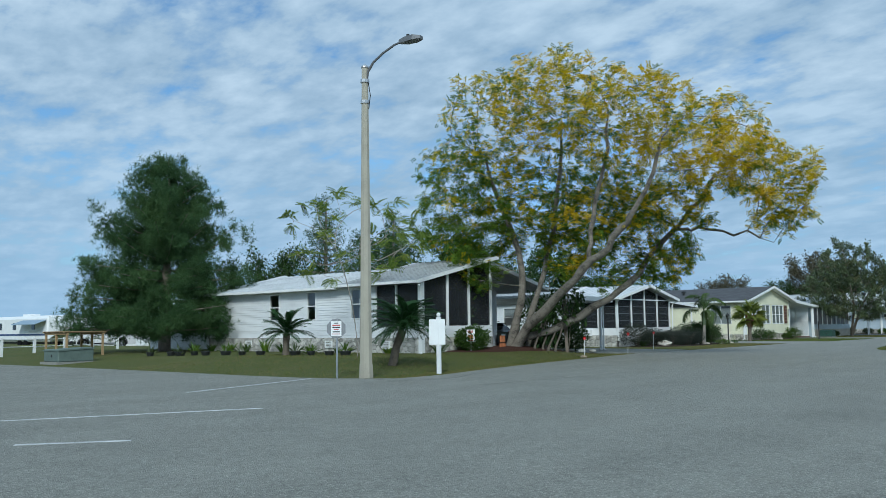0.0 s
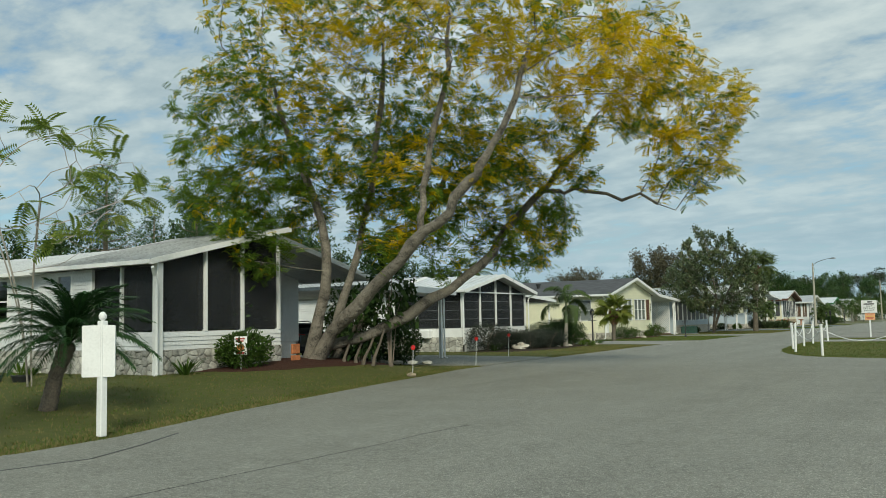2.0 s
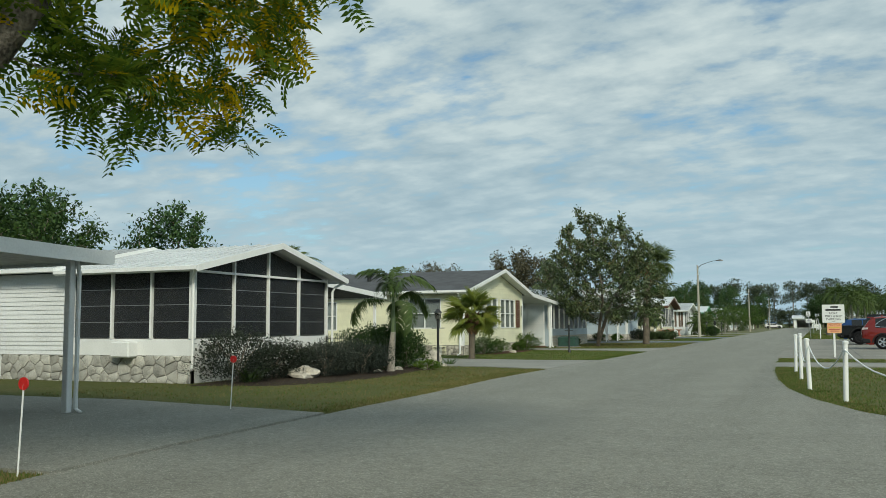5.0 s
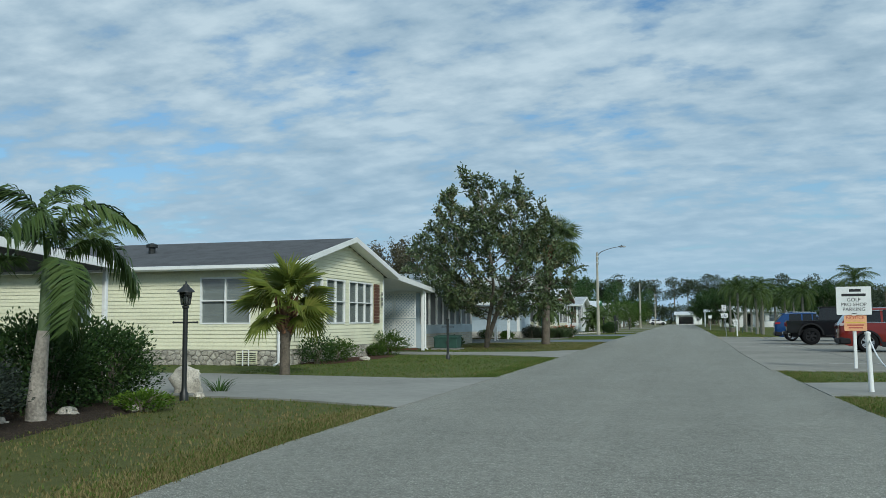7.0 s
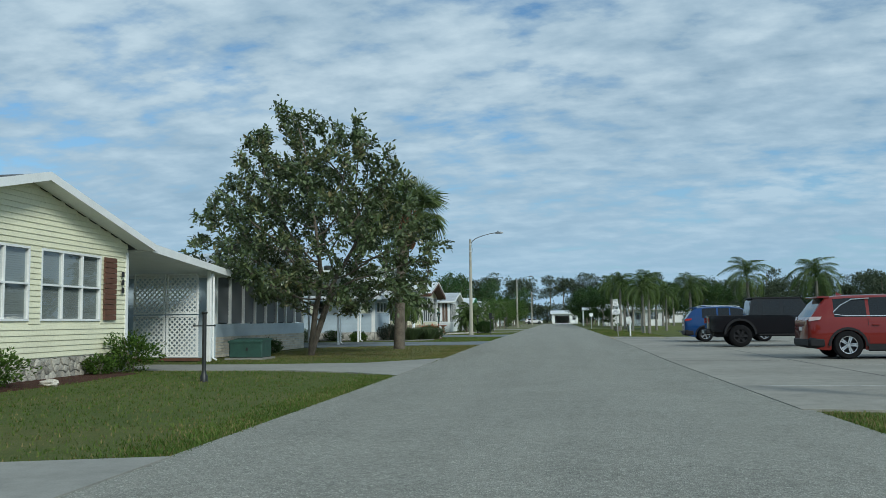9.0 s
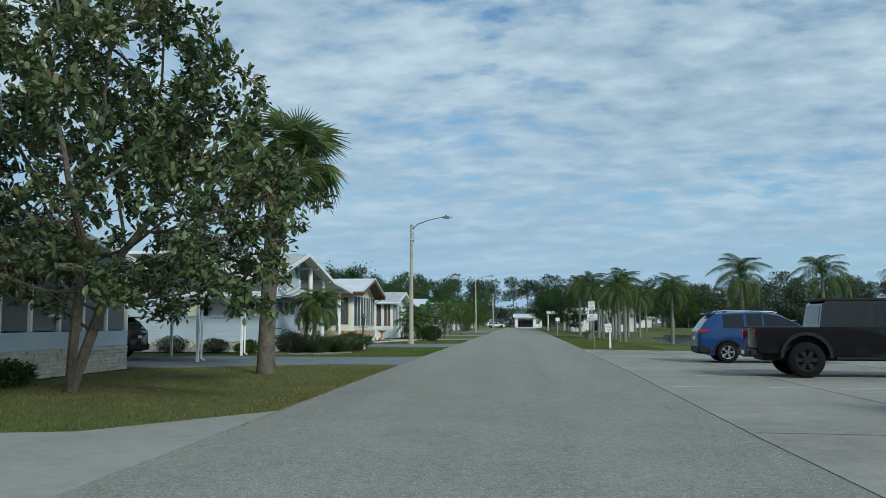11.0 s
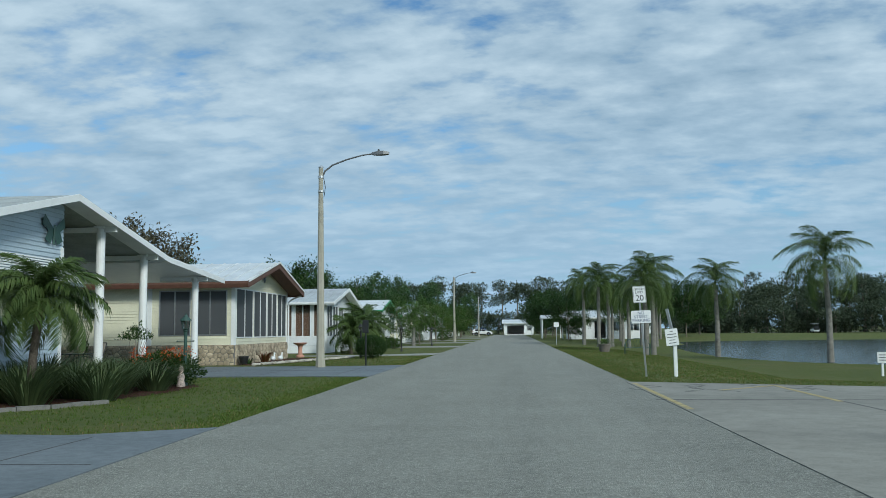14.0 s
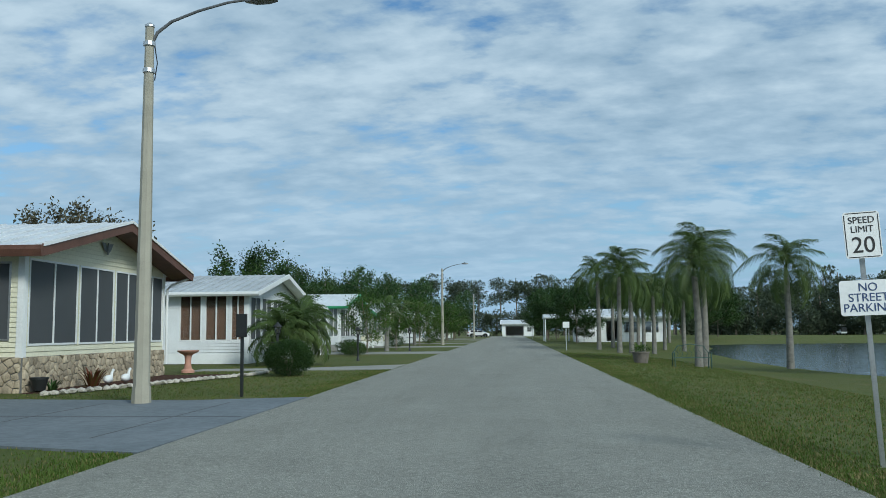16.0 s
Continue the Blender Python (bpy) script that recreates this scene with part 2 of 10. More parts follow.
def glass_material(name, tint=(0.75, 0.8, 0.8), rough=0.02):
    """Thin window glass: clear with a mirror gloss by Fresnel."""
    m = bpy.data.materials.new(name)
    m.use_nodes = True
    t = m.node_tree
    n, link = t.nodes, t.links.new
    n.remove(n["Principled BSDF"])
    clear = n.new("ShaderNodeBsdfTransparent")
    clear.inputs["Color"].default_value = (*tint, 1)
    gloss = n.new("ShaderNodeBsdfGlossy")
    gloss.inputs["Roughness"].default_value = rough
    fr = n.new("ShaderNodeFresnel")
    fr.inputs["IOR"].default_value = 2.1
    ms = n.new("ShaderNodeMixShader")
    link(fr.outputs["Fac"], ms.inputs["Fac"])
    link(clear.outputs["BSDF"], ms.inputs[1])
    link(gloss.outputs["BSDF"], ms.inputs[2])
    link(ms.outputs["Shader"], n["Material Output"].inputs["Surface"])
    return m


def screen_material(name, colour=(0.02, 0.022, 0.025), cover=0.72):
    """Insect screen: a fine dark weave that lets part of the light through."""
    m = bpy.data.materials.new(name)
    m.use_nodes = True
    t = m.node_tree
    n, link = t.nodes, t.links.new
    p = n["Principled BSDF"]
    p.inputs["Base Color"].default_value = (*colour, 1)
    p.inputs["Roughness"].default_value = 0.6
    geo = n.new("ShaderNodeNewGeometry")
    ns = n.new("ShaderNodeTexNoise")
    ns.inputs["Scale"].default_value = 1.4
    link(geo.outputs["Position"], ns.inputs["Vector"])
    mr = n.new("ShaderNodeMapRange")
    mr.inputs["To Min"].default_value, mr.inputs["To Max"].default_value = cover - 0.06, cover + 0.06
    link(ns.outputs["Fac"], mr.inputs["Value"])
    clear = n.new("ShaderNodeBsdfTransparent")
    ms = n.new("ShaderNodeMixShader")
    link(mr.outputs["Result"], ms.inputs["Fac"])
    link(clear.outputs["BSDF"], ms.inputs[1])
    link(p.outputs["BSDF"], ms.inputs[2])
    link(ms.outputs["Shader"], n["Material Output"].inputs["Surface"])
    return m


def ground_material(name, kind):
    """Grass, asphalt, concrete and mulch, at two or three scales."""
    m = bpy.data.materials.new(name)
    m.use_nodes = True
    t = m.node_tree
    n, link = t.nodes, t.links.new
    p = n["Principled BSDF"]
    geo = n.new("ShaderNodeNewGeometry")

    def tex(scale, detail=4, rough=0.55, stretch=None):
        q = n.new("ShaderNodeTexNoise")
        q.inputs["Scale"].default_value, q.inputs["Detail"].default_value, q.inputs["Roughness"].default_value = scale, detail, rough
        if stretch:
            mp = n.new("ShaderNodeMapping")
            mp.inputs["Scale"].default_value = stretch
            link(geo.outputs["Position"], mp.inputs["Vector"])
            link(mp.outputs["Vector"], q.inputs["Vector"])
        else:
            link(geo.outputs["Position"], q.inputs["Vector"])
        return q.outputs["Fac"]

    def ramp(fac, *stops):
        r = n.new("ShaderNodeValToRGB")
        e = r.color_ramp.elements
        e[0].position, e[0].color = stops[0][0], (*stops[0][1], 1)
        e[1].position, e[1].color = stops[-1][0], (*stops[-1][1], 1)
        for s, c in stops[1:-1]:
            e.new(s).color = (*c, 1)
        link(fac, r.inputs["Fac"])
        return r.outputs["Color"]

    def blend(a, b, fac, mode="MIX"):
        q = n.new("ShaderNodeMix")
        q.data_type, q.blend_type = "RGBA", mode
        if hasattr(fac, "node"):
            link(fac, q.inputs["Factor"])
        else:
            q.inputs["Factor"].default_value = fac
        link(a, q.inputs[6])
        link(b, q.inputs[7])
        return q.outputs[2]

    def relief(fac, strength, dist):
        q = n.new("ShaderNodeBump")
        q.inputs["Strength"].default_value, q.inputs["Distance"].default_value = strength, dist
        link(fac, q.inputs["Height"])
        link(q.outputs["Normal"], p.inputs["Normal"])

    p.inputs["Roughness"].default_value = 0.9
    p.inputs["Specular IOR Level"].default_value = 0.2
    if kind == "grass":
        zone = ramp(tex(0.09, 3), (0.36, (0.066, 0.105, 0.020)), (0.5, (0.10, 0.130, 0.030)), (0.62, (0.155, 0.135, 0.055)))
        c1 = ramp(tex(0.45, 5), (0.34, (0.060, 0.098, 0.020)), (0.5, (0.105, 0.138, 0.030)), (0.64, (0.215, 0.168, 0.078)))
        c2 = ramp(tex(7, 5), (0.3, (0.050, 0.082, 0.016)), (0.55, (0.11, 0.135, 0.033)), (0.74, (0.20, 0.17, 0.075)))
        c3 = ramp(tex(70, 2), (0.3, (0.036, 0.050, 0.013)), (0.75, (0.19, 0.18, 0.068)))
        place = n.new("ShaderNodeSeparateXYZ")
        link(geo.outputs["Position"], place.inputs[0])
        span = n.new("ShaderNodeMapRange")
        span.inputs["From Max"].default_value = 160.0
        link(place.outputs["Y"], span.inputs["Value"])
        straw, fresh = (0.190, 0.160, 0.070), (0.078, 0.150, 0.024)
        yards = ramp(span.outputs["Result"], (0.10, (0.155, 0.150, 0.055)), (0.23, straw), (0.28, straw), (0.34, fresh), (0.43, fresh), (0.47, straw), (0.56, straw), (0.60, fresh), (0.67, fresh), (0.72, (0.11, 0.135, 0.035)))
        link(blend(blend(blend(blend(zone, yards, 0.55), c1, 0.4), c2, 0.4), c3, 0.35), p.inputs["Base Color"])
        relief(tex(55, 4), 0.9, 0.05)
    elif kind == "asphalt":
        c1 = ramp(tex(0.30, 5, 0.6, (2.6, 0.12, 1)), (0.38, (0.175, 0.175, 0.155)), (0.5, (0.262, 0.261, 0.229)), (0.62, (0.340, 0.338, 0.295)))
        c2 = ramp(tex(0.7, 7, 0.7), (0.38, (0.165, 0.165, 0.146)), (0.5, (0.262, 0.261, 0.229)), (0.62, (0.350, 0.347, 0.302)))
        chips = n.new("ShaderNodeTexVoronoi")
        chips.inputs["Scale"].default_value = 95
        link(geo.outputs["Position"], chips.inputs["Vector"])
        tone = n.new("ShaderNodeSeparateXYZ")
        link(chips.outputs["Color"], tone.inputs[0])
        grain = ramp(tone.outputs["X"], (0.0, (0.045, 0.046, 0.041)), (0.45, (0.180, 0.182, 0.160)), (0.8, (0.330, 0.330, 0.288)), (1.0, (0.760, 0.755, 0.660)))
        coarse = n.new("ShaderNodeTexVoronoi")
        coarse.inputs["Scale"].default_value = 24
        link(geo.outputs["Position"], coarse.inputs["Vector"])
        tone2 = n.new("ShaderNodeSeparateXYZ")
        link(coarse.outputs["Color"], tone2.inputs[0])
        patch = ramp(tone2.outputs["X"], (0.0, (0.125, 0.125, 0.110)), (0.5, (0.262, 0.261, 0.229)), (1.0, (0.420, 0.417, 0.365)))
        mottle = ramp(tex(7, 8, 0.8), (0.36, (0.120, 0.120, 0.106)), (0.5, (0.262, 0.261, 0.229)), (0.64, (0.420, 0.417, 0.365)))
        link(blend(blend(blend(blend(c1, c2, 0.5), mottle, 0.34), patch, 0.22), grain, 0.36), p.inputs["Base Color"])
        relief(chips.outputs["Distance"], 0.8, 0.012)
        p.inputs["Roughness"].default_value = 0.88
    elif kind == "concrete":
        c1 = ramp(tex(0.4, 6, 0.6), (0.3, (0.165, 0.164, 0.150)), (0.5, (0.255, 0.252, 0.230)), (0.7, (0.325, 0.320, 0.288)))
        c2 = ramp(tex(4, 6, 0.7), (0.28, (0.150, 0.150, 0.138)), (0.65, (0.324, 0.320, 0.288)))
        c3 = ramp(tex(60, 2), (0.3, (0.207, 0.207, 0.189)), (0.7, (0.333, 0.329, 0.302)))
        link(blend(blend(c1, c2, 0.4), c3, 0.25), p.inputs["Base Color"])
        relief(tex(80, 3), 0.25, 0.006)
    elif kind == "lot":
        c1 = ramp(tex(0.25, 6, 0.6), (0.36, (0.180, 0.172, 0.150)), (0.5, (0.262, 0.252, 0.220)), (0.64, (0.335, 0.322, 0.280)))
        c2 = ramp(tex(2.5, 7, 0.75), (0.36, (0.150, 0.146, 0.128)), (0.5, (0.262, 0.252, 0.220)), (0.64, (0.345, 0.334, 0.290)))
        c3 = ramp(tex(45, 4, 0.7), (0.3, (0.12, 0.118, 0.105)), (0.7, (0.33, 0.322, 0.288)))
        link(blend(blend(c1, c2, 0.45), c3, 0.3), p.inputs["Base Color"])
        relief(tex(80, 3), 0.3, 0.006)
    elif kind == "painted":
        c1 = ramp(tex(0.6, 5), (0.36, (0.118, 0.138, 0.155)), (0.64, (0.178, 0.200, 0.216)))
        c2 = ramp(tex(5, 7, 0.75), (0.36, (0.090, 0.106, 0.118)), (0.64, (0.200, 0.222, 0.236)))
        link(blend(c1, c2, 0.5), p.inputs["Base Color"])
        relief(tex(80, 3), 0.25, 0.006)
        p.inputs["Roughness"].default_value = 0.7
    elif kind == "mulch":
        c1 = ramp(tex(30, 5, 0.7), (0.3, (0.025, 0.012, 0.009)), (0.5, (0.075, 0.033, 0.024)), (0.75, (0.16, 0.085, 0.06)))
        link(c1, p.inputs["Base Color"])
        relief(tex(38, 4), 1.0, 0.06)
    elif kind == "dark mulch":
        c1 = ramp(tex(26, 6, 0.75), (0.3, (0.016, 0.012, 0.009)), (0.5, (0.050, 0.036, 0.026)), (0.72, (0.13, 0.10, 0.075)))
        link(c1, p.inputs["Base Color"])
        relief(tex(38, 4), 1.0, 0.06)
    return m


GRASS = ground_material("lawn_grass", "grass")
ASPHALT = ground_material("asphalt", "asphalt")
CONCRETE = ground_material("concrete", "concrete")
LOT_CONCRETE = ground_material("stained_lot_concrete", "lot")
BLUE_DRIVE = ground_material("painted_concrete", "painted")
MULCH = ground_material("red_brown_mulch", "mulch")
DARK_MULCH = ground_material("dark_mulch", "dark mulch")
BLADE = leaf_material("grass_blade", [(0.055, 0.10, 0.018), (0.095, 0.15, 0.028), (0.15, 0.185, 0.045)], 0.6, 0.3, 0.15)
STRAW_BLADE = leaf_material("straw_grass_blade", [(0.12, 0.125, 0.04), (0.20, 0.175, 0.07), (0.31, 0.24, 0.115)], 0.6, 0.3, 0.15)
WHITE = material("white_paint", (0.78, 0.79, 0.78), 0.45, var=0.08, scale=2.5, fine=30, bump=0.06)
WHITE_SIDING = material("white_vinyl_siding", (0.70, 0.715, 0.72), 0.5, var=0.12, scale=1.2, fine=18, bump=0.05, random_var=0.03)
YELLOW_SIDING = material("pale_yellow_vinyl_siding", (0.74, 0.72, 0.53), 0.5, var=0.1, scale=1.2, fine=18, bump=0.05, random_var=0.03)
CREAM_SIDING = material("cream_vinyl_siding", (0.72, 0.69, 0.52), 0.5, var=0.1, scale=1.2, fine=18, bump=0.05, random_var=0.03)
BLUE_SIDING = material("pale_blue_vinyl_siding", (0.42, 0.50, 0.56), 0.5, var=0.1, scale=1.2, fine=18, bump=0.05, random_var=0.03)
STONE = material("grey_field_stone", (0.43, 0.42, 0.38), 0.9, var=0.45, scale=4, fine=40, bump=0.7, dist=0.02, random_var=0.3)
TAN_STONE = material("tan_field_stone", (0.42, 0.35, 0.25), 0.9, var=0.45, scale=4, fine=40, bump=0.7, dist=0.02, random_var=0.3)
PALE_STONE = material("pale_field_stone", (0.40, 0.375, 0.32), 0.9, var=0.5, scale=5, fine=40, bump=0.7, dist=0.02, random_var=0.3)
MORTAR = material("mortar", (0.19, 0.185, 0.17), 0.95, var=0.3, scale=10, fine=80, bump=0.5)
METAL_ROOF = material("white_metal_roof", (0.66, 0.68, 0.69), 0.38, 0.2, var=0.18, scale=1.0, fine=14, bump=0.05)
GREY_ROOF = material("weathered_metal_roof", (0.45, 0.47, 0.48), 0.45, 0.2, var=0.3, scale=0.8, fine=9, bump=0.08)
BROWN_TRIM = material("brown_trim", (0.12, 0.055, 0.035), 0.6, var=0.3, scale=4, bump=0.1)
GREEN_TRIM = material("green_trim", (0.05, 0.28, 0.12), 0.5, var=0.2, scale=4, bump=0.05)
ALU = material("bare_aluminium", (0.55, 0.56, 0.57), 0.4, 0.8, var=0.15, scale=6, bump=0.06)
POLE_CONC = material("pole_concrete", (0.36, 0.34, 0.275), 0.9, var=0.22, scale=2, fine=60, bump=0.35)
BLACK = material("black_painted_metal", (0.018, 0.02, 0.02), 0.45, var=0.3, scale=8, bump=0.1)
DARK_GREEN = material("dark_green_metal", (0.03, 0.075, 0.06), 0.5, var=0.3, scale=5, bump=0.1)
GLASS = glass_material("window_glass")
LAMP_GLASS = glass_material("lantern_glass", (0.85, 0.83, 0.78), 0.1)
SCREEN = screen_material("insect_screen", cover=0.7)
SUN_SCREEN = screen_material("grey_sun_screen", (0.075, 0.08, 0.085), cover=0.93)
LIGHT_SCREEN = screen_material("grey_screen", (0.16, 0.17, 0.18), 0.8)
BLIND = material("window_blind", (0.30, 0.33, 0.335), 0.7, var=0.1, scale=3, bump=0.05)
INSIDE = material("dim_room", (0.22, 0.20, 0.18), 0.9, var=0.2, scale=2, bump=0)
BARK = material("grey_brown_bark", (0.21, 0.175, 0.14), 0.95, var=0.5, scale=3, fine=28, bump=1.0, bump_scale=14, dist=0.04)
PALE_BARK = material("pale_grey_bark", (0.33, 0.30, 0.26), 0.95, var=0.4, scale=3, fine=28, bump=0.8, bump_scale=14, dist=0.03)
TREE_BARK = material("knotty_grey_brown_bark", (0.19, 0.17, 0.14), 0.95, var=0.75, scale=3.2, fine=30, bump=1.0, bump_scale=9, dist=0.06)
LAMP_GREY = material("dull_lamp_grey", (0.15, 0.155, 0.16), 0.5, 0.3, var=0.2, scale=5, bump=0.05)
PALM_BARK = material("palm_bark", (0.125, 0.105, 0.082), 0.95, var=0.45, scale=5, fine=30, bump=1.0, bump_scale=20, dist=0.03)
BOOT = material("red_brown_palm_boots", (0.20, 0.105, 0.06), 0.95, var=0.5, scale=6, fine=30, bump=1.0, bump_scale=22, dist=0.03)
PALM_GREY = material("smooth_grey_palm_trunk", (0.20, 0.19, 0.165), 0.85, var=0.45, scale=5, fine=30, bump=0.5)
RED_PLASTIC = material("red_reflector", (0.65, 0.03, 0.03), 0.3, var=0.15, bump=0)
PALE_ORANGE = material("pale_orange_board", (0.80, 0.42, 0.22), 0.6, var=0.15, scale=8, bump=0.05)
ORANGE = material("orange_board", (0.75, 0.25, 0.07), 0.6, var=0.2, scale=8, bump=0.05)
RUSTY = material("rusty_orange_boards", (0.42, 0.15, 0.06), 0.85, var=0.5, scale=7, fine=40, bump=0.2)
INK = material("black_ink", (0.02, 0.02, 0.022), 0.6, var=0.1, bump=0)
INK_BLUE = material("blue_ink", (0.03, 0.06, 0.16), 0.6, var=0.1, bump=0)
INK_RED = material("red_ink", (0.45, 0.06, 0.05), 0.6, var=0.1, bump=0)
TERRACOTTA = material("terracotta", (0.50, 0.27, 0.20), 0.85, var=0.2, scale=8, bump=0.2)
RUBBER = material("tyre_rubber", (0.010, 0.010, 0.011), 0.85, var=0.3, scale=10, bump=0.2, spec=0.12)

# ---- ground, road, drives, pond ----
POND = (40.0, 169.0, 24.5, 43.0)
WATER_Z = -0.66


def smooth(a, b, x):
    t = np.clip((x - a) / (b - a), 0, 1)
    return t * t * (3 - 2 * t)


def road_left(y):
    """Where the left edge of the road runs."""
    return np.interp(y, [7.3, 8.9, 11.9, 16.2, 18.1, 20.8, 23.4, 25.3, 27.6, 32.8, 35.9, 38.4, 41, 46, 53, 64, 70, 83, 90, 105, 400], [2.15, 1.95, 1.0, -0.05, -0.5, -1.05, -1.65, -1.9, -2.15, -2.4, -2.5, -2.7, -2.9, -2.98, -2.98, -3.05, -3.1, -3.28, -3.38, -3.42, -3.45])


def pond_depth(x, y):
    u = x - 0.1 * (y - 150.0)
    d = (np.abs((u - POND[0]) / POND[2]) ** 4 + np.abs((y - POND[1]) / POND[3]) ** 4) ** 0.25
    return d


def ground_z(x, y):
    """Height of the ground sheet."""
    x, y = np.asarray(x, float), np.asarray(y, float)
    z = -0.02 + 0.0 * x
    z = z + 0.29 * smooth(0.0, 5.0, road_left(y) - x) * smooth(5.8, 11.5, y) * (1 - smooth(21.5, 25.6, y))
    z = z - 0.60 * smooth(4.5, 13.5, x) * smooth(102, 112, y) * (1 - smooth(178, 192, y) * (1 - smooth(19, 24, x))) * (1 - smooth(217, 240, y))
    z = z - 0.5 * (1 - smooth(0.86, 1.06, pond_depth(x, y)))
    z = z + 0.22 * np.exp(-(((x + 5.0) / 2.6) ** 2 + ((y - 21.0) / 3.2) ** 2)) * 0.6
    return z


def build_ground():
    xs = np.concatenate([[-2500, -900, -400, -200, -110, -70], np.arange(-45, -16, 2.0), np.arange(-16, 14, 0.4), np.arange(14, 66, 1.0), [70, 110, 200, 400, 900, 2500]])
    ys = np.concatenate([[-2500, -900, -300, -120, -60, -30], np.arange(-15, 176, 0.6), np.arange(176, 226, 1.5), np.arange(226, 320, 4.0), [340, 400, 550, 900, 2500]])
    gx, gy = np.meshgrid(xs, ys)
    gz = ground_z(gx, gy)
    v = np.stack([gx, gy, gz], -1).reshape(-1, 3)
    nx, ny = len(xs), len(ys)
    i = (np.arange(ny - 1)[:, None] * nx + np.arange(nx - 1)[None]).reshape(-1)
    f = np.stack([i, i + 1, i + 1 + nx, i + nx], -1)
    m = bpy.data.meshes.new("ground")
    m.from_pydata(v.tolist(), [], f.tolist())
    m.materials.append(GRASS)
    m.shade_smooth()
    ob = new("ground", m)
    return tagged(ob, "flat mown lawn grass, green with dry yellow patches", "lawn", kind="structure")


def slab(name, poly, z, mat, label, category, deep=0.06, kind="structure"):
    """A paved sheet with thickness, its top at z."""
    s = S().prism(poly, "z", z - deep, z)
    return solo(name, s, mat, label, category, kind=kind)


build_ground()
edge = [(float(road_left(y)), float(y)) for y in (8, 9, 10.5, 12, 12.7, 14.5, 16.2, 18, 19.5, 21, 22.3, 23.5, 25, 27, 29, 31, 33.5, 36, 38, 40, 42, 44, 60, 90, 120, 160, 200, 292)]
left_edge = [(-70, 4.0), (-30, 5.3), (-14, 5.75), (-6.6, 5.8), (-2.6, 5.75), (-0.4, 5.85), (0.8, 6.1), (1.6, 6.55), (2.0, 7.0), (2.12, 7.5)] + edge
right_edge = [(3.75, 292), (3.75, 120), (3.7, 104), (3.62, 83), (3.45, 70), (3.48, 58), (3.58, 52), (3.72, 47), (4.0, 42.5), (4.3, 39.5), (4.8, 36.9), (5.5, 34.6), (6.3, 33.1), (7.4, 32.3), (9, 31.8), (16, 29.8), (40, 23), (90, 10), (90, -60), (-70, -60)]
road = slab("road", left_edge + right_edge, 0.0, ASPHALT, "worn pale grey asphalt road and forecourt", "road", 0.08)
slab("cross_road", [(-90, 292), (90, 292), (90, 299), (-90, 299)], 0.004, ASPHALT, "asphalt cross road at the end of the street", "road", 0.08)

# concrete drives and walks that join the road
DRIVES = [[(-1.85, 25.5), (-2.1, 27.6), (-2.3, 31.3), (-7, 32.2), (-22, 32.2), (-22, 25.7), (-7, 25.6), (-3.5, 25.5)], [(-5.2, 16.2), (-4.3, 16.8), (-3.7, 18.4), (-3.4, 21.0), (-3.7, 23.6), (-4.8, 25.1), (-7.5, 25.3), (-9.8, 24.4), (-9.8, 20.8), (-5.2, 20.1)]]


def drive(label, poly, mat=CONCRETE, z=0.012):
    DRIVES.append(poly)
    return slab("driveway", poly, z, mat, label, "driveway", 0.09)


slab("driveway", [(-1.85, 25.5), (-2.1, 27.6), (-2.3, 31.3), (-7, 32.2), (-22, 32.2), (-22, 25.7), (-7, 25.6), (-3.5, 25.5)], 0.03, ASPHALT, "dark worn driveway beside the screened porch", "driveway", 0.2)
drive("pale concrete driveway in front of the yellow house", [(-2.95, 46.0), (-2.95, 53.1), (-4.6, 52.6), (-10, 53.3), (-24, 53.8), (-24, 47.6), (-9, 47.6), (-5.0, 46.9)])
drive("pale concrete walk to the lattice porch", [(-3.02, 64.2), (-3.14, 72.5), (-4.9, 69.8), (-7.8, 69.1), (-13, 69.2), (-20, 69.2), (-20, 66.8), (-10.3, 66.6), (-6.2, 66.3), (-4.4, 65.4)])
blue_drive = drive("grey-blue painted driveway under the carport", [(-3.32, 87.1), (-3.36, 93.9), (-5.0, 93.0), (-9, 93.3), (-22, 94.4), (-22, 84.8), (-10.9, 84.8), (-6, 87.4)], BLUE_DRIVE)
cream_drive = drive("grey-blue painted driveway of the cream house", [(-3.4, 107.1), (-3.4, 115.4), (-5.6, 114.6), (-10, 115.0), (-24, 115.0), (-24, 106.4), (-9, 107.6), (-5.5, 107.7)], BLUE_DRIVE)
drive("narrow concrete walk with a dark bed", [(-3.43, 128.4), (-3.43, 132.9), (-7, 130.0), (-10.6, 129.4), (-10.6, 128.0), (-7, 128.2)])
drive("concrete driveway further down the street", [(-3.43, 150.0), (-3.43, 155.0), (-22, 155.4), (-22, 149.6)])
for y0 in (171.0, 191.0, 212.0, 233.0, 254.0):
    drive("concrete driveway further down the street", [(-3.43, y0), (-3.43, y0 + 5), (-20, y0 + 5), (-20, y0)])
lot = slab("parking_lot", [(3.36, 57.3), (3.33, 70), (3.5, 83), (3.57, 104), (6, 102.9), (9, 101.6), (20, 100.2), (20, 57.6), (5, 57.1)], 0.01, LOT_CONCRETE, "pale concrete parking lot with joints and painted lines", "parking lot", 0.09)
slab("walk", [(3.62, 49.4), (3.56, 52.6), (6, 53.3), (18, 53.9), (18, 51.0), (6, 50.2)], 0.012, CONCRETE, "concrete footpath between grass strips", "footpath", 0.09)

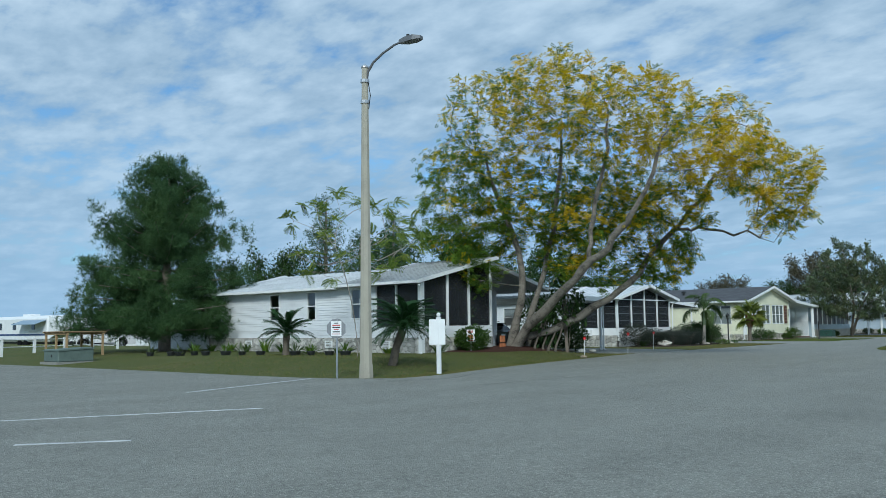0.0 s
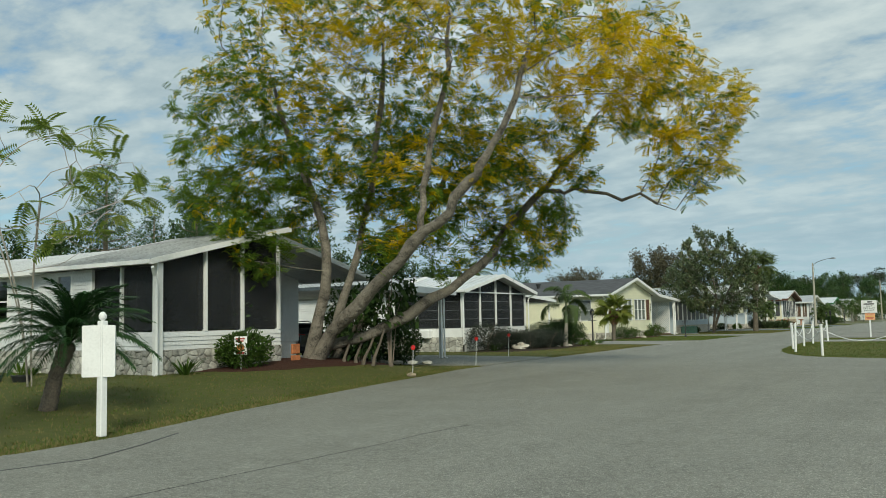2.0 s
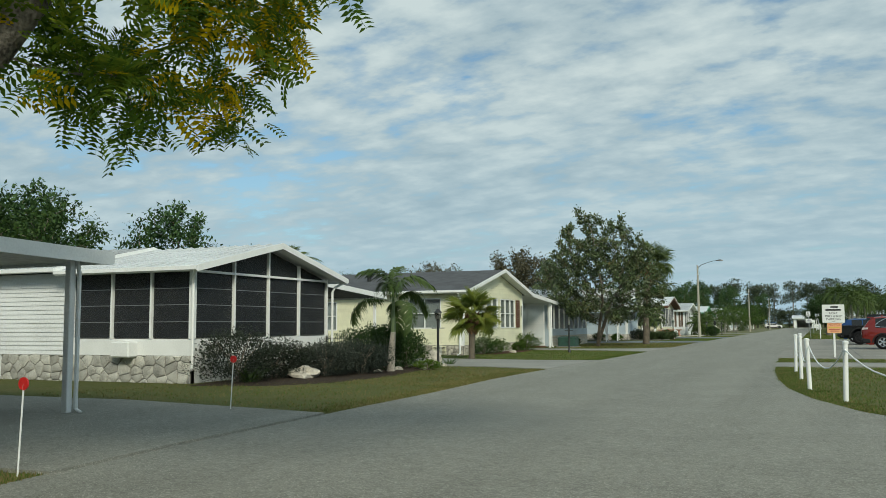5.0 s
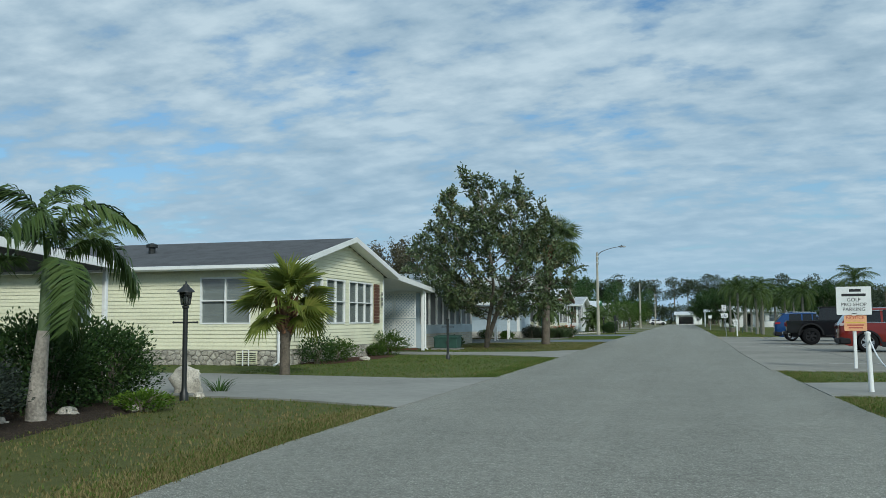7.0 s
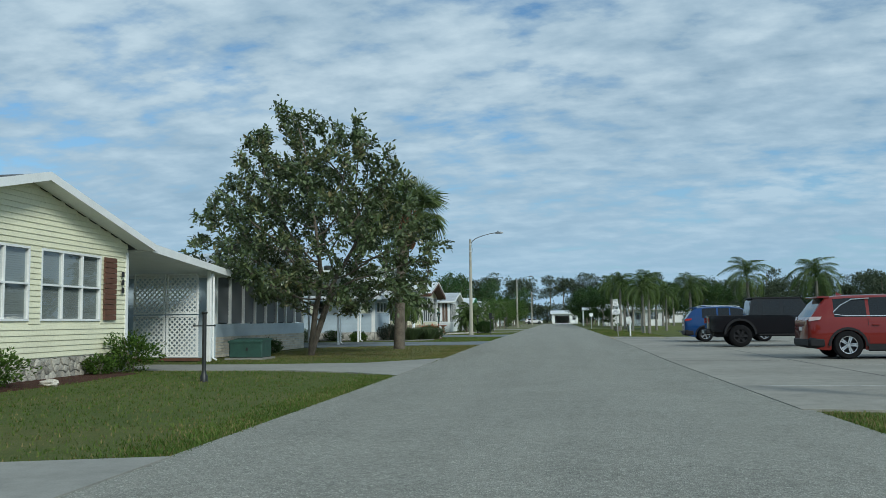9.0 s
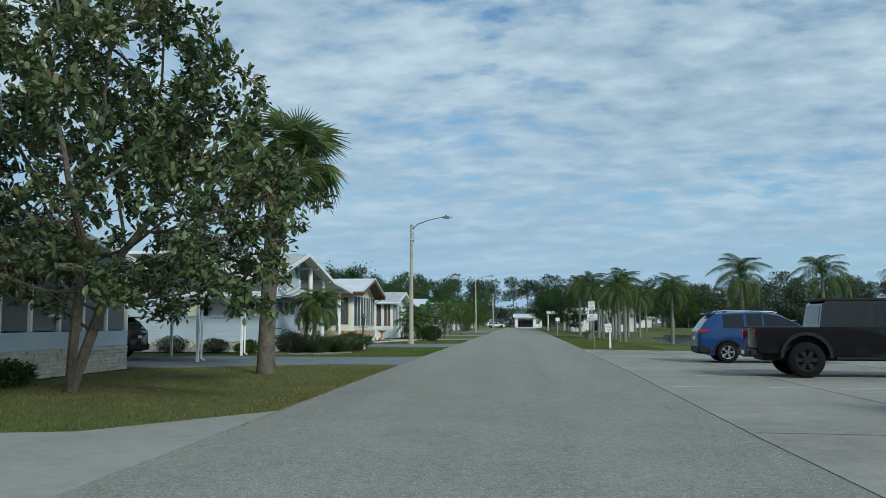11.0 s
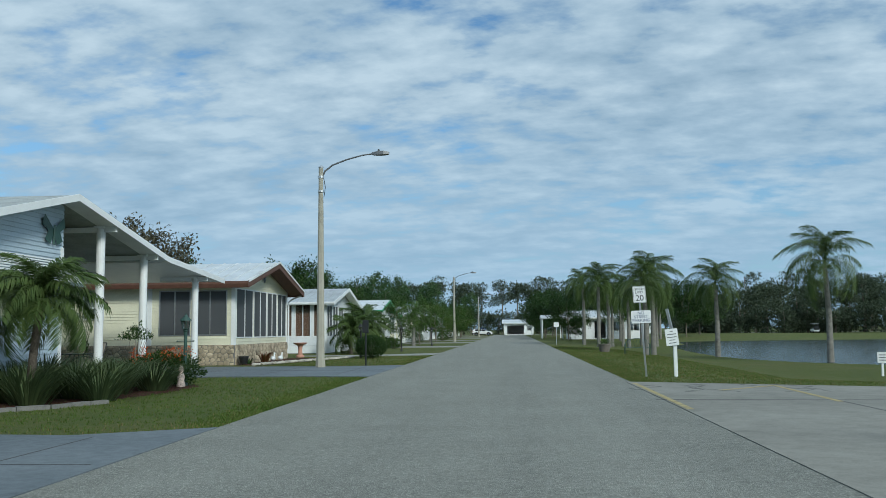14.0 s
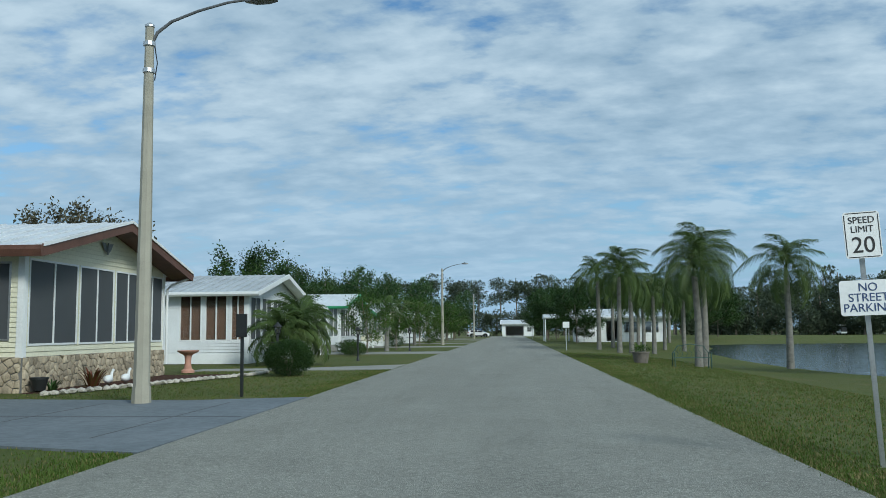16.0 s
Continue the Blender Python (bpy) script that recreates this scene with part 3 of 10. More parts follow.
# joints and painted marks, thin strips laid on the paving
def strip(name, p, q, w, z, mat, label, parent):
    d = Vector((q[0] - p[0], q[1] - p[1], 0)).normalized()
    n = Vector((-d.y, d.x, 0)) * w / 2
    poly = [(p[0] - n.x, p[1] - n.y), (q[0] - n.x, q[1] - n.y), (q[0] + n.x, q[1] + n.y), (p[0] + n.x, p[1] + n.y)]
    ob = new(name, S().prism(poly, "z", z - 0.003, z).mesh(name, mat))
    ob.parent = parent
    return tagged(ob, label)


WORN_WHITE = material("worn_white_road_paint", (0.55, 0.56, 0.56), 0.8, var=0.45, scale=3, fine=40, bump=0.1)
FADED_WHITE = material("faded_white_road_paint", (0.40, 0.40, 0.385), 0.85, var=0.5, scale=2.5, fine=40, bump=0.1)
WORN_YELLOW = material("worn_yellow_road_paint", (0.36, 0.29, 0.13), 0.8, var=0.4, scale=5, fine=40, bump=0.1)
TAR = material("tar_seam", (0.07, 0.07, 0.07), 0.7, var=0.3, scale=8, bump=0.1)
LINE_ENDS = [((1.9, 1.2), (0.3, 5.7)), ((4.6, -3.45), (6.1, -0.05)), ((7.5, -4.4), (8.2, -3.4))]
for p, q in LINE_ENDS:
    strip("bay_line", p, q, 0.10, 0.005, WORN_WHITE, "worn white painted line", road)
for p, q in (((3.7, 61.1), (12.5, 61.0)), ((3.75, 78.15), (12.5, 77.7)), ((3.7, 82.3), (12.5, 80.8)), ((3.7, 86.55), (4.8, 86.3)), ((5.3, 85.9), (12.0, 84.6)), ((6.8, 67.6), (12.5, 67.5))):
    strip("bay_line", p, q, 0.07, 0.0145, FADED_WHITE, "faded white painted line", lot)
for p, q in (((3.68, 103.4), (3.64, 96.4)), ((5.1, 100.75), (6.63, 102.2)), ((6.63, 102.2), (6.5, 97.8))):
    strip("bay_line", p, q, 0.11, 0.0145, WORN_YELLOW, "worn yellow painted line", lot)
for y in (70.4, 98.4):
    strip("joint", (3.4, y), (19.5, y - 1.2), 0.03, 0.0135, TAR, "dark joint between slabs", lot)
for x in (6.55, 11.0):
    strip("joint", (x, 58), (x, 100), 0.025, 0.0135, TAR, "dark joint between slabs", lot)


for d_, y0, y1, x0 in ((blue_drive, 87.6, 93.4, -20), (cream_drive, 107.9, 114.6, -20)):
    for k in range(6):
        x = -4.6 - 2.4 * k
        strip("joint", (x, y0 + 0.5), (x, y1 - 0.6), 0.02, 0.0155, TAR, "dark joint in the painted drive", d_)
    strip("joint", (x0, (y0 + y1) / 2), (-3.5, (y0 + y1) / 2), 0.02, 0.0155, TAR, "dark joint in the painted drive", d_)


def crack(points, w, z, parent):
    for p, q in zip(points, points[1:]):
        strip("crack", p, q, w, z, TAR, "dark sealed crack", parent)


rng = random.Random(5)
for x0, y0, y1 in ((5.5, 6, 12),):
    pts, y, x = [], y0, x0
    while y < y1:
        pts.append((x, y))
        x += rng.uniform(-0.06, 0.06)
        y += rng.uniform(0.5, 1.4)
    crack(pts, 0.005, 0.004, road)
crack([(1.9, 6.4), (2.6, 6.2), (3.1, 6.6), (3.3, 7.6), (2.9, 8.6), (2.4, 9.6)], 0.035, 0.004, road)
for k in range(5):
    pts = [(3.6 + 0.9 * k, 100.3)]
    while pts[-1][1] < 102.6 and len(pts) < 9:
        pts.append((pts[-1][0] + rng.uniform(-0.35, 0.5), pts[-1][1] + rng.uniform(0.15, 0.45)))
    crack(pts, 0.018, 0.0142, lot)
crack([(-0.15, 124.6), (0.3, 124.72), (0.62, 124.6)], 0.06, 0.004, road)
crack([(-2.97, 46.2), (-2.97, 53)], 0.03, 0.004, road)
crack([(-3.36, 87.2), (-3.39, 93.8)], 0.03, 0.004, road)
crack([(-3.43, 107.2), (-3.43, 115.3)], 0.03, 0.004, road)

# worn concrete kerb round the bed before the blue house
kerb = thing("bed_edging", "low weathered grey edging round the planting bed", "edging", (-8.0, 98.0, 0))
KERB_RUN = [(-10.5, 96.9), (-9.4, 96.45), (-8.4, 96.4), (-7.6, 97.2), (-7.1, 98.4)]
for (xa, ya), (xb, yb_) in zip(KERB_RUN, KERB_RUN[1:]):
    dd = Vector((xb - xa, yb_ - ya, 0))
    nk = max(2, int(dd.length / 0.4))
    dv = dd.normalized()
    nv = Vector((-dv.y, dv.x, 0)) * 0.07
    for k in range(nk):
        a_, b_ = Vector((xa, ya, 0)) + dd * (k / nk) + dv * 0.008, Vector((xa, ya, 0)) + dd * ((k + 1) / nk) - dv * 0.008
        part("kerb_block", S().prism([tuple((a_ - nv)[:2]), tuple((b_ - nv)[:2]), tuple((b_ + nv)[:2]), tuple((a_ + nv)[:2])], "z", -0.03, 0.05 + 0.008 * (k % 2)), MORTAR, kerb)

# water of the pond
wm = bpy.data.materials.new("pond_water")
wm.use_nodes = True
wp = wm.node_tree.nodes["Principled BSDF"]
wp.inputs["Base Color"].default_value = (0.035, 0.05, 0.05, 1)
wp.inputs["Roughness"].default_value = 0.12
wn = wm.node_tree.nodes.new("ShaderNodeTexNoise")
wn.inputs["Scale"].default_value = 2.2
wg = wm.node_tree.nodes.new("ShaderNodeNewGeometry")
wb = wm.node_tree.nodes.new("ShaderNodeBump")
wb.inputs["Strength"].default_value, wb.inputs["Distance"].default_value = 0.7, 0.05
wm.node_tree.links.new(wg.outputs["Position"], wn.inputs["Vector"])
wm.node_tree.links.new(wn.outputs["Fac"], wb.inputs["Height"])
wm.node_tree.links.new(wb.outputs["Normal"], wp.inputs["Normal"])
ring = []
for k in range(96):
    a = 2 * math.pi * k / 96
    c, sn = math.cos(a), math.sin(a)
    r = (abs(c) ** 4 + abs(sn) ** 4) ** -0.25 * 1.07
    py_ = POND[1] + sn * r * POND[3]
    ring.append((POND[0] + c * r * POND[2] + 0.1 * (py_ - 150.0), py_))
solo("pond_water", S().prism(ring, "z", WATER_Z - 0.02, WATER_Z), wm, "still grey pond water with faint ripples", "water", kind="structure")

# mulch beds lie a little above the lawn
def bed(label, poly, lift=0.05, mat=MULCH):
    """A planting bed that follows the ground, raised in the middle."""
    cx, cy = sum(p[0] for p in poly) / len(poly), sum(p[1] for p in poly) / len(poly)
    v, f, n, rings = [], [], len(poly), 5
    for k in range(rings):
        s = 1 - k / rings
        for px, py in poly:
            x, y = cx + (px - cx) * s, cy + (py - cy) * s
            v.append((x, y, float(ground_z(x, y)) + (-0.03 if k == 0 else lift * (0.6 + 0.4 * k / rings)) + 0.02 * noise.noise(Vector((x, y, 0)) * 2)))
    v.append((cx, cy, float(ground_z(cx, cy)) + lift))
    for k in range(rings - 1):
        f += [(k * n + i, k * n + (i + 1) % n, (k + 1) * n + (i + 1) % n, (k + 1) * n + i) for i in range(n)]
    f += [((rings - 1) * n + i, (rings - 1) * n + (i + 1) % n, rings * n) for i in range(n)]
    return solo("mulch_bed", S().add(v, f), mat, label, "mulch bed", kind="structure", smooth=True)


bed("red-brown mulch bed round the leaning tree", [(-5.2, 16.2), (-4.3, 16.8), (-3.7, 18.4), (-3.4, 21.0), (-3.7, 23.6), (-4.8, 25.1), (-7.5, 25.3), (-9.8, 24.4), (-9.8, 20.8), (-5.2, 20.1)], 0.07)
bed("dark mulch bed in front of the screened room", [(-7.1, 36.2), (-6.1, 38.2), (-5.9, 41.2), (-6.3, 43.4), (-6.6, 46.6), (-9.0, 47.2), (-9.4, 43.6), (-9.4, 37.6), (-9.2, 35.7)], 0.05, DARK_MULCH)
bed("narrow mulch bed along the yellow house", [(-10.6, 58.2), (-9.3, 58.5), (-9.1, 62), (-9.4, 66), (-10.6, 66.8)], 0.04)
bed("dark planting bed before the blue house", [(-10.6, 97.2), (-8.6, 96.6), (-7.4, 98.5), (-6.9, 101.0), (-6.9, 103.8), (-7.6, 105), (-10.6, 105)], 0.04)
bed("narrow bed along the blue house wall", [(-17, 97.7), (-10.9, 97.7), (-10.8, 98.5), (-17, 98.5)], 0.03)
bed("dark mulch bed along the cream house", [(-10.7, 116.6), (-9.6, 116.4), (-8.9, 120), (-8.0, 123.5), (-7.6, 126.3), (-10.7, 126.2)], 0.04)

# ---- houses ----
SHINGLE = material("dark_grey_shingles", (0.075, 0.078, 0.085), 0.95, var=0.4, scale=2, fine=26, bump=0.6)
DULL_RAIL = material("dull_screen_rail", (0.22, 0.23, 0.24), 0.6, 0.2, var=0.2, bump=0)


def roofline(top):
    """A wall's upper edge as a function of the run."""
    if isinstance(top, (int, float)):
        return lambda a: top
    xs, zs = [p[0] for p in top], [p[1] for p in top]
    return lambda a: float(np.interp(a, xs, zs))


def to_world(axis, c, out):
    """Run, offset outwards and height to world coordinates."""
    if axis == "x":
        return lambda a, o, z: (a, c + out * o, z)
    return lambda a, o, z: (c + out * o, a, z)


def hexa(s, at, a0, a1, o0, o1, z0, za, zb):
    """A block of a wall, its top from za at a0 to zb at a1."""
    v = [at(a0, o0, z0), at(a1, o0, z0), at(a1, o1, z0), at(a0, o1, z0), at(a0, o0, za), at(a1, o0, zb), at(a1, o1, zb), at(a0, o1, za)]
    s.add(v, [(3, 2, 1, 0), (4, 5, 6, 7), (0, 1, 5, 4), (1, 2, 6, 5), (2, 3, 7, 6), (3, 0, 4, 7)])


def grid_panel(at, cuts, rows, solid, o0, o1, line=None):
    """One connected slab made of the solid cells of a grid; line: the upper edge over the last row."""
    rows = list(rows) + ([None] if line else [])
    na, nz = len(cuts) - 1, len(rows) - 1

    def height(i, k):
        return line(cuts[i]) if rows[k] is None else rows[k]

    def middle(i, k):
        top = min(line(cuts[i]), line(cuts[i + 1])) if rows[k + 1] is None else rows[k + 1]
        return (cuts[i] + cuts[i + 1]) / 2, (rows[k] + top) / 2

    full = {(i, k) for i in range(na) for k in range(nz) if solid(*middle(i, k))}
    s, idx = S(), {}

    def vert(i, k, o):
        if (i, k, o) not in idx:
            idx[(i, k, o)] = len(s.v)
            s.v.append(at(cuts[i], (o0, o1)[o], height(i, k)))
        return idx[(i, k, o)]

    for i, k in full:
        ring = ((i, k), (i + 1, k), (i + 1, k + 1), (i, k + 1))
        s.f.append(tuple(vert(*p, 1) for p in ring))
        s.f.append(tuple(vert(*p, 0) for p in ring[::-1]))
        for (p, q), side in zip(zip(ring, ring[1:] + ring[:1]), ((i, k - 1), (i + 1, k), (i, k + 1), (i - 1, k))):
            if side not in full:
                s.f.append((vert(*p, 0), vert(*q, 0), vert(*q, 1), vert(*p, 1)))
    return s


def wall(house, axis, c, a0, a1, z0, top, out, openings=(), mat=None, course=0.12, z_side=None, joined=False, skip=()):
    """A wall with thickness and real openings; siding boards lie on it from z_side up."""
    at, line = to_world(axis, c, out), roofline(top)
    knots = [p[0] for p in top] if not isinstance(top, (int, float)) else []
    cuts = sorted({a0, a1, *[k for k in knots if a0 < k < a1], *[v for o in openings for v in o[:2] if a0 < v < a1]})
    rows = sorted({z0, *[v for o in openings for v in o[2:4] if v > z0]})
    core = grid_panel(at, cuts, rows, lambda a, z: not any(o[0] < a < o[1] and o[2] < z < o[3] for o in openings), -0.12, 0, line)
    body = part("wall", core, mat, house)
    lo = z_side if z_side is not None else z0

    def boards():
        one, z = S(), lo
        zmax = max(line(a) for a in np.linspace(a0, a1, 41))
        while z < zmax - 0.02:
            mid, zt = z + course / 2, z + course
            runs = [(a0, a1)]
            if not isinstance(top, (int, float)):
                fine = np.linspace(a0, a1, 161)
                ok = [a for a in fine if line(a) >= mid]
                runs = [(ok[0], ok[-1])] if ok else []
            elif zt > top:
                zt = top
            for o in [o for o in openings if o[2] - 0.01 < mid < o[3] + 0.01]:
                nxt = []
                for p, q in runs:
                    if o[1] <= p or o[0] >= q:
                        nxt.append((p, q))
                    else:
                        nxt += [(p, o[0])] if o[0] > p + 0.01 else []
                        nxt += [(o[1], q)] if o[1] < q - 0.01 else []
                runs = nxt
            for p, q in runs:
                if q - p < 0.03:
                    continue
                s = one if joined else S()
                v = []
                for a in (p, q):
                    v += [at(a, 0.002, z), at(a, 0.030, z), at(a, 0.008, zt), at(a, 0.002, zt)]
                s.add(v, [(0, 1, 2, 3), (7, 6, 5, 4), (0, 4, 5, 1), (1, 5, 6, 2), (2, 6, 7, 3), (3, 7, 4, 0)])
                if not joined:
                    part("siding_board", s, mat, body)
            z += course
        if joined and one.v:
            part("siding", one, mat, body)
    if mat:
        LATER.append(boards)
    return body


def frame_shape(at, a0, a1, z0, z1, w=0.05, o0=-0.06, o1=0.03, mull=(), rails=()):
    cuts = sorted([a0, a0 + w, a1 - w, a1] + [m + d * w * 0.45 for m in mull for d in (-1, 1)])
    rows = sorted([z0, z0 + w, z1 - w, z1] + [r + d * w * 0.4 for r in rails for d in (-1, 1)])

    def solid(a, z):
        if a < a0 + w or a > a1 - w or z < z0 + w or z > z1 - w:
            return True
        return any(abs(a - m) < w * 0.44 for m in mull) or any(abs(z - r) < w * 0.39 for r in rails)
    return grid_panel(at, cuts, rows, solid, o0, o1)


def window(house, axis, c, a0, a1, z0, z1, out, lights=1, rail=True, blind=0.5, frame_mat=None, curtain=None):
    """A window with its frame, panes and a blind part of the way down."""
    at = to_world(axis, c, out)
    step = (a1 - a0) / lights
    mull = [a0 + step * k for k in range(1, lights)]
    rails = [(z0 + z1) / 2] if rail else []
    fr = part("window", frame_shape(at, a0, a1, z0, z1, mull=mull, rails=rails), frame_mat or WHITE, house, "white framed window")
    zs = [z0 + 0.05] + rails + [z1 - 0.05]
    for k in range(lights):
        for r0, r1 in zip(zs, zs[1:]):
            p0, p1 = a0 + step * k + 0.02, a0 + step * (k + 1) - 0.02
            ring = [at(p0, -0.01, r0), at(p1, -0.01, r0), at(p1, -0.01, r1), at(p0, -0.01, r1)]
            s = S().add(ring[::-1] if (axis == "x") == (out > 0) else ring, [(0, 1, 2, 3)])
            g = part("pane", s, GLASS, fr, "clear glass pane", fix=False)
            g.visible_shadow = False
    if blind:
        s, z = S(), z1 - 0.05
        low = z1 - (z1 - z0) * blind
        while z > low:
            hexa(s, at, a0 + 0.04, a1 - 0.04, -0.075, -0.060, z - 0.040, z + 0.002, z + 0.002)
            z -= 0.045
        part("blind", s, curtain or BLIND, fr, "drawn slatted blind")
    return fr


def screens(house, axis, c, cuts, z0, top, out, post=0.06, post_mat=None, screen_mat=None, rails=(), o=-0.05, backing=True):
    """Screened bays between upright posts."""
    at, line = to_world(axis, c, out), roofline(top)
    for a in cuts:
        s = S()
        hexa(s, at, a - post / 2, a + post / 2, o - 0.04, 0.035, z0, line(a - post / 2), line(a + post / 2))
        part("post", s, post_mat or WHITE, house, "white upright post")
    for p, q in zip(cuts, cuts[1:]):
        s = S()
        hexa(s, at, p + post / 2, q - post / 2, o - 0.002, o + 0.002, z0 + 0.03, line(p) - 0.02, line(q) - 0.02)
        sc = part("screen", s, screen_mat or SCREEN, house, "dark insect screen panel")
        for r in rails:
            if r < min(line(p), line(q)) - 0.05:
                s = S()
                hexa(s, at, p + post / 2, q - post / 2, o - 0.012, o + 0.015, r - 0.008, r + 0.008, r + 0.008)
                part("rail", s, DULL_RAIL, sc, "thin cross rail")


def gable_roof(house, x0, x1, prof, mat, thick=0.08, ribs=0.0, fascia=0.12, trim=None, eave_trim=True, soffit=0.33):
    """Roof slabs along a profile of (y, z), drawn out from x0 to x1, with fascia boards."""
    trim = trim or WHITE
    for (ya, za), (yb, zb) in zip(prof, prof[1:]):
        s = S().prism([(ya, za), (yb, zb), (yb, zb - thick), (ya, za - thick)], "x", x0, x1)
        roof = part("roof", s, mat, house)
        if ribs:
            s, x = S(), x0 + ribs / 2
            while x < x1:
                s.prism([(ya, za + 0.002), (yb, zb + 0.002), (yb, zb + 0.034), (ya, za + 0.034)], "x", x - 0.02, x + 0.02)
                x += ribs
            part("standing_seams", s, mat, roof)
        for x, w in ((x1, 0.035), (x0, -0.035)):
            s = S().prism([(ya, za + 0.03), (yb, zb + 0.03), (yb, zb - fascia), (ya, za - fascia)], "x", x, x + w)
            part("fascia", s, trim, roof, "painted rake board")
    if soffit:
        for (ya, za), (yb, zb) in zip(prof, prof[1:]):
            s = S().prism([(ya, za - thick - 0.003), (yb, zb - thick - 0.003), (yb, zb - thick - 0.02), (ya, za - thick - 0.02)], "x", x1 - soffit, x1 - 0.004)
            part("soffit", s, trim, house, "painted soffit under the roof edge")
    if eave_trim:
        for (ya, za), sgn in ((prof[0], -1), (prof[-1], 1)):
            s = S().prism([(ya, za + 0.01), (ya + sgn * 0.11, za - 0.005), (ya + sgn * 0.11, za - 0.10), (ya + sgn * 0.05, za - fascia), (ya, za - fascia)], "x", x0 - 0.03, x1 + 0.03)
            part("gutter", s, trim, house, "painted eave gutter")


def shell(house, x0, x1, y0, y1, prof, mat):
    """Floor and back of a house, plain walls that close it where nobody looks."""
    line = roofline(prof)
    top = [(y, z - 0.1) for y, z in prof if y0 < y < y1]
    top = [(y0, line(y0) - 0.1)] + top + [(y1, line(y1) - 0.1)]
    s = S().prism([(y0, 0.02)] + [(y1, 0.02)] + top[::-1], "x", x0, x0 + 0.12)
    part("back_wall", s, mat, house)
    part("house_floor", S().box(x0, x1 - 0.13, y0 + 0.13, y1 - 0.13, 0.42, 0.5), INSIDE, house)
    return top


def clip_poly(poly, nx, ny, d):
    """The part of a polygon where nx x + ny y <= d."""
    out = []
    for (ax, ay), (bx, by) in zip(poly, poly[1:] + poly[:1]):
        da, db = nx * ax + ny * ay - d, nx * bx + ny * by - d
        if da <= 0:
            out.append((ax, ay))
        if da * db < 0:
            k = da / (da - db)
            out.append((ax + (bx - ax) * k, ay + (by - ay) * k))
    return out


def stone_skirt(house, axis, c, a0, a1, z0, z1, out, mat, size=0.34, seed=1, depth=0.05):
    """A plinth of odd-shaped field stones set in mortar, each stone a piece of its own."""
    at = to_world(axis, c, out)
    s = S()
    hexa(s, at, a0, a1, -0.14, 0.006, z0, z1, z1)
    plinth = part("plinth", s, MORTAR, house, "stone-faced plinth")

    def stones():
        r = random.Random(seed)
        pts = []
        nz = max(1, round((z1 - z0) / (size * 0.72)))
        na = max(2, round((a1 - a0) / size))
        for j in range(-1, nz + 1):
            for i in range(-1, na + 1):
                pts.append((a0 + (i + 0.5 + r.uniform(-0.38, 0.38) + 0.5 * (j % 2)) * (a1 - a0) / na, z0 + (j + 0.5 + r.uniform(-0.36, 0.36)) * (z1 - z0) / nz))
        for i, (px, pz) in enumerate(pts):
            poly = [(a0, z0), (a1, z0), (a1, z1), (a0, z1)]
            for k, (qx, qz) in enumerate(pts):
                if k == i or abs(qx - px) > 3 * size or abs(qz - pz) > 3 * size:
                    continue
                nx, nz_ = qx - px, qz - pz
                poly = clip_poly(poly, nx, nz_, nx * (px + qx) / 2 + nz_ * (pz + qz) / 2)
                if len(poly) < 3:
                    break
            if len(poly) < 3:
                continue
            mx, mz = sum(p[0] for p in poly) / len(poly), sum(p[1] for p in poly) / len(poly)
            w = max(p[0] for p in poly) - min(p[0] for p in poly)
            if w < 0.05:
                continue
            lip, dep = 0.018, depth * r.uniform(0.6, 1.15)
            n = len(poly)
            rings = []
            for inset, o in ((lip * 0.6, 0.0), (lip, dep * 0.75), (lip + 0.035, dep)):
                ring = []
                for x, z in poly:
                    d = math.hypot(x - mx, z - mz)
                    k = max(0.25, 1 - inset / max(d, 0.03))
                    ring.append(at(mx + (x - mx) * k, o, mz + (z - mz) * k))
                rings += ring
            f = [(g * n + i2, g * n + (i2 + 1) % n, (g + 1) * n + (i2 + 1) % n, (g + 1) * n + i2) for g in range(2) for i2 in range(n)]
            f.append(tuple(range(2 * n, 3 * n)))
            part("stone", S().add(rings, f), mat, plinth, smooth=True)
    LATER.append(stones)
    return plinth


def column(house, x, y, z0, z1, w=0.12, mat=None, round_=False, spout=False):
    s = S()
    if round_:
        s.tube([(x, y, z0), (x, y, z1)], w / 2, 16)
        s.box(x - w * 0.62, x + w * 0.62, y - w * 0.62, y + w * 0.62, z0, z0 + 0.05)
        s.box(x - w * 0.62, x + w * 0.62, y - w * 0.62, y + w * 0.62, z1 - 0.06, z1)
    else:
        s.soft_box(x - w / 2, x + w / 2, y - w / 2, y + w / 2, z0, z1, 0.012)
    ob = part("column", s, mat or WHITE, house, "white porch column")
    if spout:
        t = S().tube([(x + 0.09, y + 0.05, z1 - 0.05), (x + 0.1, y + 0.09, z1 - 0.25), (x + 0.1, y + 0.09, z0 + 0.12), (x + 0.22, y + 0.09, z0 + 0.05)], 0.035, 8)
        part("downspout", t, WHITE, ob, "white downspout")
    return ob


def downspout(house, points):
    part("downspout", S().tube(points, 0.04, 8), WHITE, house, "white downspout")


